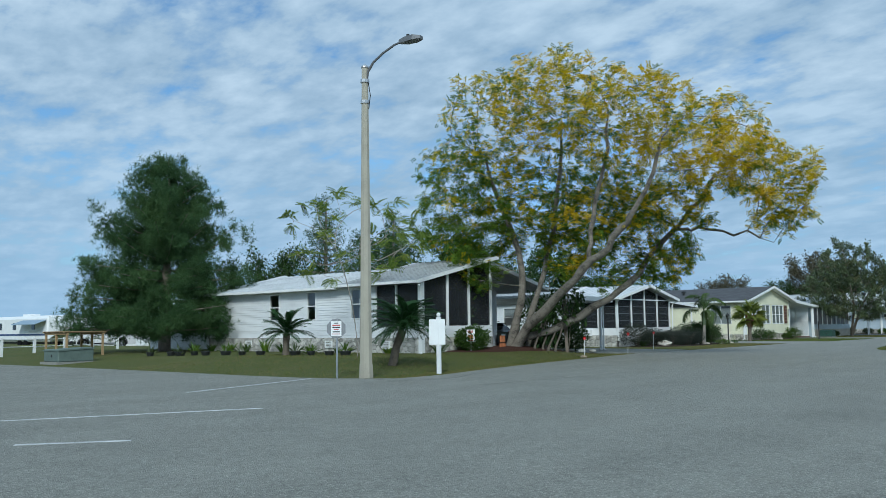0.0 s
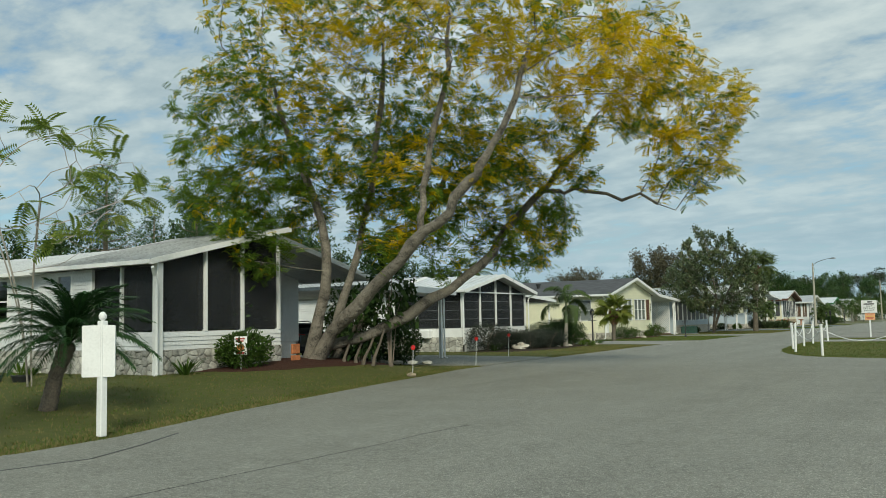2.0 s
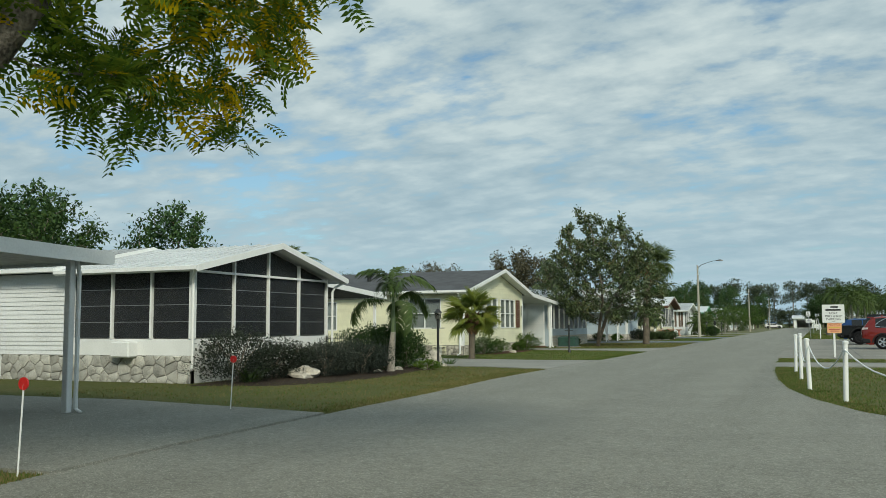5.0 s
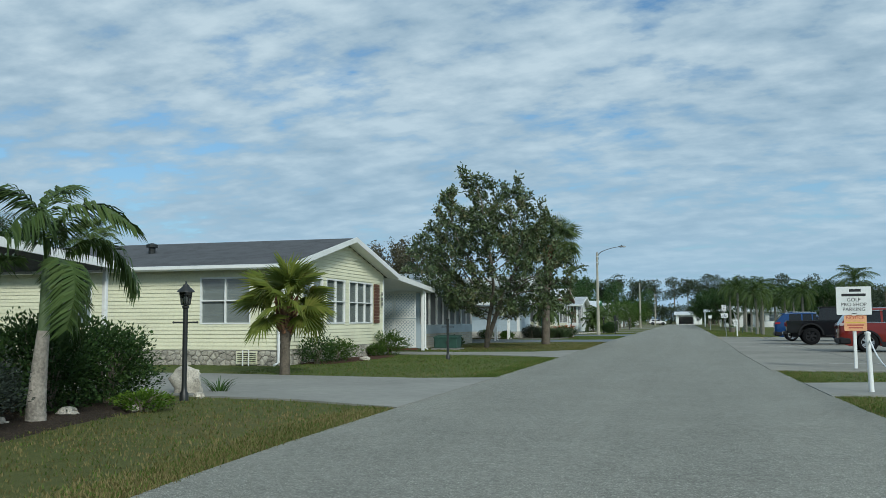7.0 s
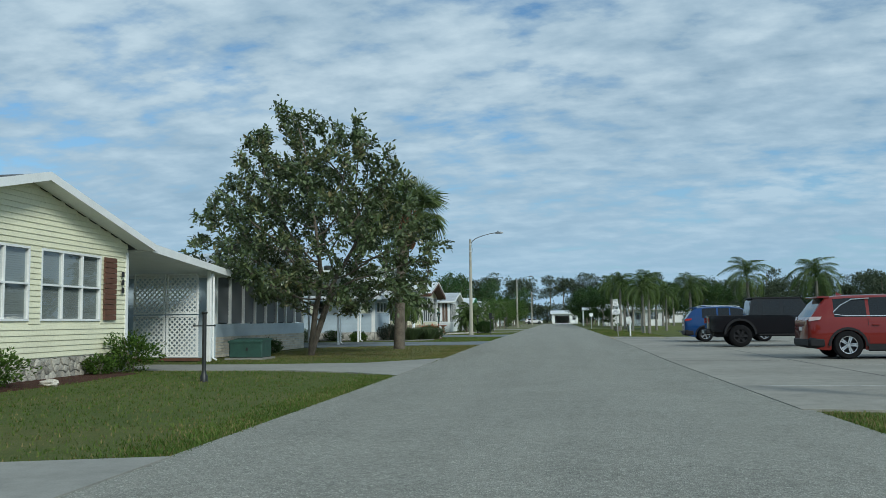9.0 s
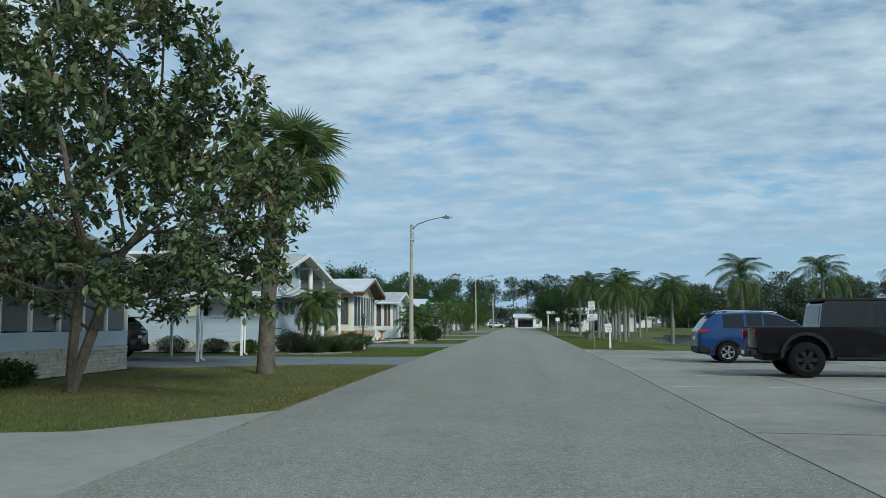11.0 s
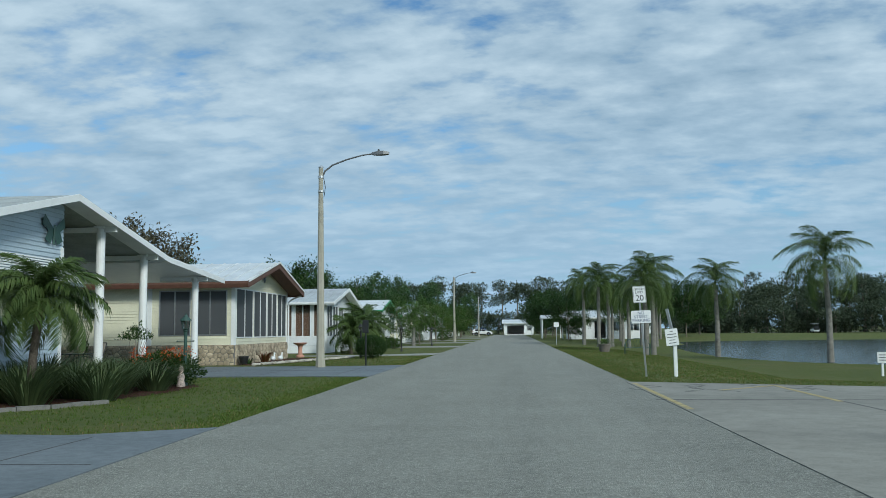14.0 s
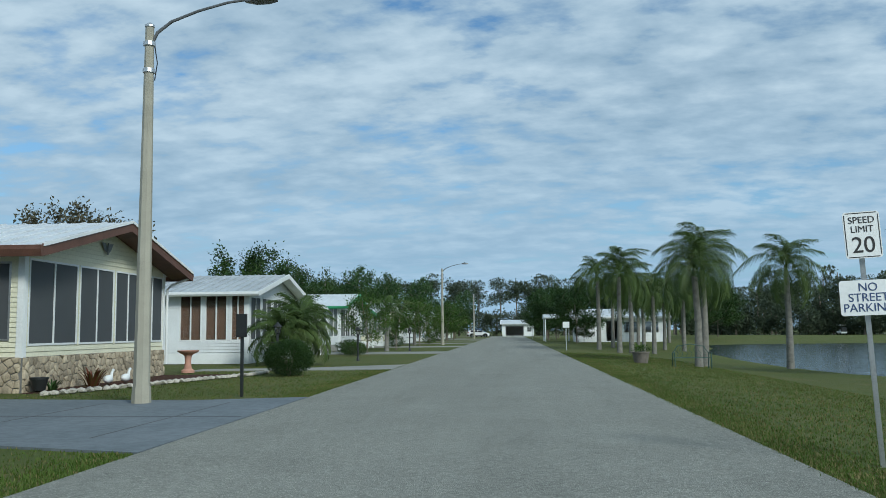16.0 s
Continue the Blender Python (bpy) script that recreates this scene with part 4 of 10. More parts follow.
# -- white house with the tall screened porch --
A = thing("mobile_home", "white-sided mobile home with tall dark screened porch and stone plinth", "house", (-11.5, 19, 0.1), "homes along the street")
profA = [(14.65, 2.78), (19.45, 3.92), (24.3, 2.75)]
gz = -0.05
shell(A, -18.9, -8.2, 15, 23.9, profA, WHITE_SIDING)
wins = [(-18.5, -17.85, 1.36, 2.54), (-14.15, -13.42, 1.36, 2.56), (-11.52, -10.9, 1.36, 2.58), (-8.72, -8.05, 1.36, 2.6)]
wall(A, "x", 15.0, -18.9, -7.3, gz, 2.68, -1, wins, WHITE_SIDING, 0.105, 0.62)
for w in wins:
    window(A, "x", 15.0, *w, -1, 1, True, 0.0)
wall(A, "x", 15.0, -7.3, -4.8, gz, 1.06, -1, (), WHITE_SIDING, 0.105, 0.62)
wall(A, "y", -4.8, 15.0, 19.3, gz, 1.06, 1, (), WHITE_SIDING, 0.105, 0.62)
wall(A, "y", -8.2, 15.1, 23.9, gz, [(15.1, 2.75), (19.45, 3.78), (23.9, 2.72)], 1, [(16.2, 18.0, 0.6, 2.55), (20.2, 21.0, 1.2, 2.4)], WHITE_SIDING, 0.105, 0.62, joined=True)
window(A, "y", -8.2, 16.2, 18.0, 0.6, 2.55, 1, 2, False, 0)
window(A, "y", -8.2, 20.2, 21.0, 1.2, 2.4, 1, 1, True, 0.3)
wall(A, "x", 23.9, -18.9, -8.2, gz, 2.68, 1, (), WHITE_SIDING, 0.105, 0.62, joined=True)
wall(A, "x", 19.3, -8.2, -4.8, gz, 1.0, 1, (), WHITE_SIDING, 0.105, 0.62, joined=True)
screens(A, "x", 15.0, [-7.25, -6.1, -4.88], 1.06, 2.68, -1)
screens(A, "y", -4.8, [15.06, 16.55, 17.85, 19.25], 1.06, [(15.0, 2.72), (19.45, 3.78)], 1, 0.07)
screens(A, "x", 19.3, [-8.1, -6.6, -4.88], 1.0, 3.7, 1)
part("porch_floor", S().box(-8.1, -4.92, 15.13, 19.2, 0.5, 0.6), CONCRETE, A)
gable_roof(A, -19.3, -9.3, [(14.65, 2.72), (19.45, 3.72), (24.3, 2.70)], METAL_ROOF, 0.1, 0.42)
gable_roof(A, -9.25, -4.58, [(14.65, 2.78), (19.42, 3.90)], GREY_ROOF, 0.07, 0.32, 0.11, soffit=0.2)
# north slope: its deep overhang is added, unseen, to shade the wall below
gable_roof(A, -9.25, -5.3, [(19.55, 3.84), (24.3, 2.70)], METAL_ROOF, 0.08, 0.42, 0.12)
stone_skirt(A, "x", 14.97, -18.9, -4.78, gz, 0.62, -1, STONE, 0.25, 3)
stone_skirt(A, "y", -4.77, 15.0, 19.3, gz, 0.62, 1, STONE, 0.25, 4)
part("column", S().soft_box(-4.86, -4.68, 14.92, 15.1, gz, 2.72, 0.01), WHITE, A, "white corner column")
downspout(A, [(-4.5, 14.62, 2.6), (-4.62, 14.78, 2.4), (-4.62, 14.84, 2.2), (-4.62, 14.86, gz + 0.12), (-4.5, 14.7, gz + 0.06)])
downspout(A, [(-18.96, 14.6, 2.6), (-18.96, 14.9, 2.4), (-18.96, 14.92, 0.2)])
for x in (-15.6, -10.0, -6.6):
    s = frame_shape(to_world("x", 14.93, -1), x - 0.22, x + 0.22, 0.2, 0.5, 0.03, 0, 0.05, (), [0.27, 0.33, 0.39, 0.45])
    part("vent_grille", s, WHITE, A, "white plinth vent")
A.location = (-12.0, 19.63, 0.35)
# its carport over the dark drive
cpA = thing("carport", "flat white-roofed carport on slim columns beside the porch", "carport", (-10, 27, 0.1))
part("roof", S().prism([(24.3, 2.62), (29.2, 2.48), (29.2, 2.36), (24.3, 2.5)], "x", -18, -5.5), GREY_ROOF, cpA)
part("fascia", S().prism([(24.3, 2.66), (29.24, 2.52), (29.24, 2.3), (24.3, 2.44)], "x", -5.5, -5.44), WHITE, cpA, "white edge beam")
part("gutter", S().box(-18, -5.45, 29.2, 29.3, 2.32, 2.5), WHITE, cpA)
for x, y in ((-5.85, 28.75), (-10.5, 28.95), (-15.5, 28.95)):
    column(cpA, x, y, -0.15, 2.4, 0.12, spout=(x > -6))

cpA.location = (-10.4, 28.15, 0.22)

# -- low white house with the dark screened room --
B = thing("mobile_home", "white mobile home with a dark screened front room", "house", (-15, 40.7, 0.05), "homes along the street")
profB = [(37.0, 2.72), (40.7, 3.55), (44.4, 2.72)]
shell(B, -24, -14.1, 37.4, 44, profB, WHITE_SIDING)
wall(B, "x", 37.4, -24, -14.0, -0.2, 2.68, -1, [(-18.5, -17.2, 1.1, 2.3)], WHITE_SIDING, 0.12, 0.5, joined=True)
window(B, "x", 37.4, -18.5, -17.2, 1.1, 2.3, -1, 1, True, 0.4)
wall(B, "x", 44.0, -24, -10.0, -0.2, 2.68, 1, (), WHITE_SIDING, 0.12, 0.5, joined=True)
wall(B, "y", -14.0, 37.4, 44, -0.2, [(37.4, 2.7), (40.7, 3.42), (44, 2.7)], 1, [(40, 41, 0.5, 2.5)], WHITE_SIDING, 0.12, 0.5, joined=True)
s = S()
s.box(-14, -10.0, 37.4, 37.52, -0.2, 0.92)
s.box(-10.12, -10.0, 37.52, 44.0, -0.2, 0.92)
part("knee_wall", s, WHITE, B, "white knee wall")
part("porch_floor", S().box(-13.9, -10.13, 37.53, 43.9, 0.3, 0.4), CONCRETE, B)
screens(B, "x", 37.4, [-13.95, -12.6, -11.3, -10.05], 0.92, 2.64, -1, 0.06, WHITE, rails=(1.35, 1.78, 2.2))
screens(B, "y", -10.0, [37.48, 39.1, 40.7, 42.3, 43.92], 0.92, [(37.4, 2.66), (40.7, 3.40), (44, 2.66)], 1, 0.06, WHITE, rails=(1.35, 1.78, 2.2, 2.62))
s = S()
hexa(s, to_world("y", -10.0, 1), 37.5, 43.9, -0.06, 0.04, 2.60, 2.66, 2.66)
part("header_beam", s, WHITE, B, "white header beam")
gable_roof(B, -24.3, -14.2, [(37.0, 2.80), (40.7, 3.62), (44.4, 2.80)], GREY_ROOF, 0.1, 0.4)
gable_roof(B, -14.15, -9.55, profB, METAL_ROOF, 0.1, 0.4, 0.14)
stone_skirt(B, "x", 37.38, -16.5, -10.0, -0.2, 0.5, -1, STONE, 0.36, 8)
downspout(B, [(-9.6, 37.0, 2.62), (-9.85, 37.2, 2.45), (-9.9, 37.3, 2.3), (-9.9, 37.3, 0.15)])
downspout(B, [(-9.6, 44.4, 2.62), (-9.85, 44.2, 2.45), (-9.9, 44.12, 2.3), (-9.9, 44.12, 0.15)])
part("air_conditioner", S().soft_box(-12.3, -11.7, 37.05, 37.4, 0.45, 0.85, 0.03), WHITE, B, "white boxed air conditioner")
wall(B, "y", -11.15, 44.05, 45.6, -0.2, 2.72, 1, [(44.4, 45.0, 1.55, 2.5)], WHITE_SIDING, 0.12, 0.5, joined=True)
window(B, "y", -11.15, 44.4, 45.0, 1.55, 2.5, 1, 1, False, 0.0)
B.location = (-14.45, 40.2, 0.22)
cpB = thing("carport", "white sloping carport roof between two homes", "carport", (-15, 47, 0))
part("roof", S().prism([(44.55, 3.05), (50.6, 2.62), (50.6, 2.52), (44.55, 2.95)], "x", -24, -11.0), SHINGLE, cpB)
part("fascia", S().prism([(44.55, 3.07), (50.64, 2.64), (50.64, 2.46), (44.55, 2.88)], "x", -11.0, -10.95), WHITE, cpB, "white edge beam")
part("gutter", S().box(-24, -10.96, 50.6, 50.7, 2.46, 2.62), WHITE, cpB)
for x in (-11.3, -15.5, -20):
    column(cpB, x, 50.3, 0.0, 2.54, 0.1)
fence = thing("iron_fence", "low black wrought-iron fence with pointed bars", "fence", (-10.5, 45.8, 0.03))
for z in (0.25, 0.95):
    part("fence_rail", S().box(-10.52, -10.48, 44.3, 48.0, z, z + 0.03), BLACK, fence)
for k in range(26):
    y = 44.35 + k * 0.145
    part("bar", S().tube([(-10.5, y, 0.03), (-10.5, y, 1.1), (-10.5, y, 1.16)], [0.009, 0.009, 0.001], 6), BLACK, fence)

# -- pale yellow house --
C = thing("mobile_home", "pale yellow vinyl-sided home with dark shingle roof and white trim", "house", (-17, 62.3, 0), "homes along the street")
profC = [(57.45, 3.08), (62.7, 4.32), (67.5, 3.22), (72.95, 2.82)]
line = roofline(profC)
shell(C, -26, -10.7, 57.9, 67.0, profC[:3], YELLOW_SIDING)
wins = [(-19.25, -17.5, 1.2, 2.65), (-13.55, -11.8, 1.28, 2.74), (-15.95, -15.75, 1.0, 2.6)]
wall(C, "x", 57.9, -26, -10.7, 0.03, 3.02, -1, wins[:2], YELLOW_SIDING, 0.118, 0.5)
for w in wins[:2]:
    window(C, "x", 57.9, *w, -1, 2, True, 0.97)
fw = [(59.2, 60.85, 1.27, 2.82), (61.15, 62.85, 1.27, 2.82), (63.25, 65.7, 1.27, 2.82)]
wall(C, "y", -10.7, 57.9, 67.0, 0.03, [(57.9, 3.06), (62.7, 4.2), (67.0, 3.2)], 1, fw, YELLOW_SIDING, 0.118, 0.5)
for i, w in enumerate(fw):
    window(C, "y", -10.7, *w, 1, 3 if i == 2 else 2, True, 0.97)
wall(C, "x", 67.0, -26, -10.7, 0.03, 3.2, 1, [(-14.2, -13.2, 0.5, 2.6)], YELLOW_SIDING, 0.118, 0.5, joined=True)
for k in range(12):
    s = S()
    hexa(s, to_world("y", -10.66, 1), 65.8, 66.35, 0, 0.045, 1.29 + k * 0.127, 1.29 + k * 0.127 + 0.115, 1.29 + k * 0.127 + 0.115)
    part("shutter_slat", s, BROWN_TRIM, C, "brown louvred shutter")
for a, b, cc, ax, o in ((57.9, 58.02, -10.7, "y", 1), (66.9, 67.02, -10.7, "y", 1), (-10.8, -10.66, 57.9, "x", -1)):
    s = S()
    hexa(s, to_world(ax, cc, o), a, b, 0, 0.045, 0.45, 3.0, 3.0)
    part("corner_board", s, WHITE, C, "white corner board")
gable_roof(C, -26.4, -10.2, profC[:3], SHINGLE, 0.1, 0, 0.15, soffit=0.46)
s = S().prism([(67.5, 3.22), (72.95, 2.82), (72.95, 2.72), (67.5, 3.12)], "x", -20, -10.25)
part("roof", s, WHITE, C, "white porch roof")
s = S().prism([(67.45, 3.26), (72.98, 2.86), (72.98, 2.66), (67.45, 3.04)], "x", -10.25, -10.2)
part("fascia", s, WHITE, C, "white rake board")
part("gutter", S().box(-20, -10.2, 72.95, 73.06, 2.66, 2.84), WHITE, C)
column(C, -10.45, 71.75, 0.01, 2.78, 0.13, spout=True)
column(C, -14.5, 72.6, 0.01, 2.78, 0.1)
C.location = (-16.78, 62.12, -0.04)
lat = thing("lattice_screen", "white diagonal lattice panels in a frame on the porch", "lattice", (-11.6, 71.5, 0.05))
for x0, x1, z0, z1 in ((-12.65, -11.62, 0.12, 1.4), (-11.58, -10.55, 0.12, 1.4), (-12.65, -11.62, 1.44, 2.68), (-11.58, -10.55, 1.44, 2.68)):
    fr = part("lattice_panel", frame_shape(to_world("x", 71.5, -1), x0, x1, z0, z1, 0.05, -0.02, 0.02), WHITE, lat, "white lattice panel")
    step = 0.16
    k = -int((z1 - z0) / step) - 1
    while x0 + k * step < x1:
        for sgn, o in ((1, -0.006), (-1, 0.006)):
            px = x0 + k * step if sgn > 0 else x1 - k * step
            h = z1 - z0
            seg = [(px, z0), (px + sgn * h, z1)]
            t0 = max(0, ((x0 - px) * sgn if sgn > 0 else (px - x1)) / h)
            t1 = min(1, ((x1 - px) if sgn > 0 else (px - x0)) / h)
            if t1 - t0 > 0.02:
                (ax_, az), (bx_, bz) = [(px + sgn * h * t, z0 + h * t) for t in (t0, t1)]
                w = 0.06
                s = S().prism([(ax_ - w / 2, az), (ax_ + w / 2, az), (bx_ + w / 2, bz), (bx_ - w / 2, bz)], "y", 71.5 + o - 0.005, 71.5 + o + 0.005)
                part("slat", s, WHITE, fr)
        k += 1
part("threshold", S().box(-12.7, -10.5, 71.4, 71.6, 0.01, 0.1), BROWN_TRIM, lat)
stone_skirt(C, "x", 57.87, -26, -10.68, 0.0, 0.48, -1, PALE_STONE, 0.2, 11)
stone_skirt(C, "y", -10.67, 57.9, 67.0, 0.0, 0.48, 1, PALE_STONE, 0.2, 12)
s = frame_shape(to_world("x", 57.78, -1), -12.2, -11.5, 0.06, 0.46, 0.03, 0, 0.05, (), [0.12, 0.18, 0.24, 0.30, 0.36, 0.42])
part("vent_grille", s, CREAM_SIDING, C, "cream plinth vent")
downspout(C, [(-10.75, 57.4, 2.95), (-10.75, 57.7, 2.75), (-10.8, 57.78, 2.6), (-10.8, 57.78, 0.12), (-10.8, 57.5, 0.05)])
part("roof_vent", S().lathe(-17.0, 60.4, [(0.12, 3.6), (0.12, 3.98), (0.2, 3.98), (0.2, 4.08), (0.03, 4.14)], 14), BLACK, C, "black roof vent")
part("roof_vent", S().lathe(-20.0, 60.0, [(0.12, 3.5), (0.12, 3.9), (0.2, 3.9), (0.2, 4.0), (0.03, 4.06)], 14), BLACK, C, "black roof vent")

# -- pale blue house with the grey screened front --
D1 = thing("mobile_home", "pale blue home with grey screened front and pale stone plinth", "house", (-18, 80, 0), "homes along the street")
profD = [(73.6, 2.82), (79.2, 3.9), (84.5, 3.05)]
shell(D1, -26, -13.6, 74, 84.2, profD, BLUE_SIDING)
LAP_STONE = material("cream_split_stone", (0.46, 0.43, 0.36), 0.9, var=0.3, scale=5, fine=30, bump=0.5, random_var=0.15)
s = S()
s.box(-11.12, -11.0, 74, 84.2, 0.0, 1.12)
s.box(-26, -11.12, 84.08, 84.2, 0.0, 1.12)
s.box(-26, -11.12, 74, 74.12, 0.0, 2.75)
part("knee_wall", s, BLUE_SIDING, D1, "pale blue knee wall")
for k in range(4):
    s = S()
    hexa(s, to_world("y", -11.0, 1), 74, 84.2, 0.004, 0.03, 0.70 + k * 0.105, 0.80 + k * 0.105, 0.80 + k * 0.105)
    part("siding_board", s, BLUE_SIDING, D1)
    s = S()
    hexa(s, to_world("x", 84.2, 1), -16, -11.0, 0.004, 0.03, 0.70 + k * 0.105, 0.80 + k * 0.105, 0.80 + k * 0.105)
    part("siding_board", s, BLUE_SIDING, D1)


def split_stone():
    r = random.Random(4)
    for row in range(7):
        y = 74.0
        while y < 84.15:
            w = min(r.uniform(0.35, 0.75), 84.2 - y)
            s = S()
            hexa(s, to_world("y", -11.0, 1), y + 0.008, y + w - 0.008, 0.0, r.uniform(0.03, 0.05), row * 0.098 + 0.008, row * 0.098 + 0.092, row * 0.098 + 0.092)
            part("stone", s, LAP_STONE, D1)
            y += w


LATER.append(split_stone)
wall(D1, "y", -13.6, 74.1, 84.1, 0.0, [(74, 2.75), (79.2, 3.76), (84.2, 2.95)], 1, [(76, 78, 1, 2.3), (80.5, 82.5, 1, 2.3)], BLUE_SIDING, 0.118, 0.5, joined=True)
screens(D1, "y", -11.0, [74.06, 75.3, 76.6, 77.85, 79.1, 80.4, 81.6, 82.9, 84.14], 1.12, [(74, 2.78), (80, 2.78), (84.2, 2.78)], 1, 0.09, WHITE, LIGHT_SCREEN)
s = S()
hexa(s, to_world("y", -11.0, 1), 74, 84.2, -0.1, 0.03, 2.72, 2.80, 2.80)
hexa(s, to_world("y", -11.0, 1), 74, 84.2, -0.09, -0.02, 2.80, 2.82, 3.0)
part("header_beam", s, WHITE, D1, "white header beam")
wall(D1, "y", -11.0, 74, 84.2, 2.8, [(74, 2.82), (79.2, 3.78), (84.2, 2.98)], 1, (), BLUE_SIDING, 0.118, None, joined=True)
screens(D1, "x", 84.2, [-13.55, -12.3, -11.06], 1.12, 2.95, 1, 0.09, WHITE, LIGHT_SCREEN)
wall(D1, "x", 84.2, -26, -13.6, 0.0, 2.95, 1, [(-17.6, -16.4, 1.2, 2.3)], BLUE_SIDING, 0.118, 0.5)
window(D1, "x", 84.2, -17.6, -16.4, 1.2, 2.3, 1, 2, False, 0.6)
gable_roof(D1, -26.3, -10.6, profD, METAL_ROOF, 0.1, 0.42)
cpD = thing("carport", "white carport roof sloping over the painted drive", "carport", (-15, 91, 0))
part("roof", S().prism([(84.6, 3.5), (95.0, 2.78), (95.0, 2.70), (84.6, 3.42)], "x", -22, -9.6), WHITE, cpD)
part("fascia", S().prism([(84.6, 3.54), (95.04, 2.82), (95.04, 2.66), (84.6, 3.38)], "x", -9.6, -9.55), WHITE, cpD, "white edge beam")
part("gutter", S().box(-22, -9.56, 95.0, 95.1, 2.66, 2.82), WHITE, cpD)
for x, y in ((-10.75, 94.1), (-10.5, 88.6), (-13.4, 93.4), (-18, 94.5)):
    column(cpD, x, y, 0.01, 2.74 + (94.8 - y) * 0.069, 0.10, spout=(x > -10.8))

# -- blue house with the striped awning --
D = thing("mobile_home", "pale blue vinyl-sided home with striped awning and pale roof", "house", (-17, 102, 0), "homes along the street")
PALE_SHINGLE = material("pale_grey_shingles", (0.36, 0.38, 0.37), 0.9, var=0.3, scale=2, fine=22, bump=0.5)
# white awning: the shade between its ribs is put into this darker base colour
AWNING_SHADE = material("shaded_awning_grooves", (0.20, 0.24, 0.27), 0.6, var=0.15, bump=0.05)
profD2 = [(98.0, 3.62), (103.1, 4.86), (109.0, 3.74), (114.5, 3.34)]
shell(D, -25, -10.8, 98.6, 103.5, [(98.0, 3.58), (103.1, 4.82), (103.5, 4.72)], BLUE_SIDING)
wins = [(-12.78, -11.88, 1.62, 2.42), (-11.72, -10.98, 1.62, 2.42), (-20.2, -18.6, 1.5, 2.45), (-14.9, -13.75, 1.62, 2.42)]
wall(D, "x", 98.6, -25, -10.8, 0.0, 3.6, -1, wins, BLUE_SIDING, 0.115, 0.5)
for w in wins:
    window(D, "x", 98.6, *w, -1, 1 if w[1] - w[0] < 1 else 2, False, 0.15)
s = S()
hexa(s, to_world("x", 98.6, -1), -13.7, -12.85, 0.0, 0.05, 1.6, 2.45, 2.45)
part("shutter", s, WHITE, D, "plain white shutter")
fw = [(99.4, 100.35, 1.7, 2.38), (100.45, 101.4, 1.7, 2.38), (101.5, 102.5, 1.7, 2.38)]
wall(D, "y", -10.8, 98.6, 103.5, 0.0, [(98.6, 3.62), (103.1, 4.72), (103.5, 4.64)], 1, fw, BLUE_SIDING, 0.115, 0.5)
for w in fw:
    window(D, "y", -10.8, *w, 1, 1, False, 0.4)
wall(D, "x", 103.5, -25, -10.8, 0.0, 4.6, 1, [(-13.2, -12.2, 0.5, 2.6), (-18, -16, 1.2, 2.4)], CREAM_SIDING, 0.115, 0.5, joined=True)
for a, b, cc, ax, o in ((98.6, 98.75, -10.8, "y", 1), (103.37, 103.5, -10.8, "y", 1), (-10.95, -10.76, 98.6, "x", -1)):
    s = S()
    hexa(s, to_world(ax, cc, o), a, b, 0, 0.045, 0.5, 3.55, 3.55)
    part("corner_board", s, WHITE, D, "white corner board")
gable_roof(D, -25.3, -10.2, profD2[:3], PALE_SHINGLE, 0.1, 0, 0.15, soffit=0.55)
gable_roof(D, -25.3, -10.2, profD2[2:], WHITE, 0.08, 0, 0.15, eave_trim=False)
for y in (105.4, 108.3, 112.8):
    zt = float(np.interp(y, [103.1, 109, 114.5], [4.86, 3.74, 3.34])) - 0.1
    column(D, -10.7, y, 0.01, zt, 0.24, round_=True)
    part("bracket_beam", S().box(-12.0, -10.25, y - 0.06, y + 0.06, zt - 0.16, zt - 0.02), WHITE, D, "white bracket beam")
for x in (-16.5, -21):
    column(D, x, 113.8, 0.01, 3.3, 0.1)
stone_skirt(D, "x", 98.57, -25, -10.78, 0.0, 0.5, -1, material("white_field_stone", (0.52, 0.50, 0.45), 0.9, var=0.35, scale=4, fine=40, bump=0.6, dist=0.02, random_var=0.2), 0.4, 21)
stone_skirt(D, "y", -10.77, 98.6, 103.5, 0.0, 0.5, 1, bpy.data.materials["white_field_stone"], 0.4, 22)
part("chimney_vent", S().lathe(-14.3, 100.8, [(0.13, 4.0), (0.13, 4.45), (0.24, 4.45), (0.26, 4.72), (0.2, 4.78), (0.02, 4.8)], 16), BLACK, D, "dark round roof vent")
aw = part("awning", S().prism([(98.55, 3.10), (97.45, 2.44), (97.45, 2.42), (98.55, 3.08)], "x", -14.6, -10.1), AWNING_SHADE, D, "ribbed white metal awning")
for k in range(9):
    y = 98.5 - k * 0.122
    z = 3.12 - k * 0.0732
    x1 = -10.76 + (98.55 - y) * 0.62
    part("awning_rib", S().box(-14.6, x1, y - 0.062, y + 0.0, z - 0.01, z + 0.035), WHITE, aw)
s = S().add([(-10.76, 98.55, 3.18), (-10.1, 97.45, 2.52), (-9.9, 103.0, 2.52), (-10.76, 103.0, 3.18), (-10.76, 98.55, 3.15), (-10.1, 97.45, 2.49), (-9.9, 103.0, 2.49), (-10.76, 103.0, 3.15)], [(0, 1, 2, 3), (7, 6, 5, 4), (0, 4, 5, 1), (1, 5, 6, 2), (2, 6, 7, 3), (3, 7, 4, 0)])
aw2 = part("awning", s, AWNING_SHADE, D, "ribbed white metal awning")
for k in range(9):
    x, z = -10.74 + k * 0.098, 3.18 - k * 0.0735
    part("awning_rib", S().box(x, x + 0.05, 98.5 - k * 0.11, 103.0, z - 0.005, z + 0.03), WHITE, aw2)
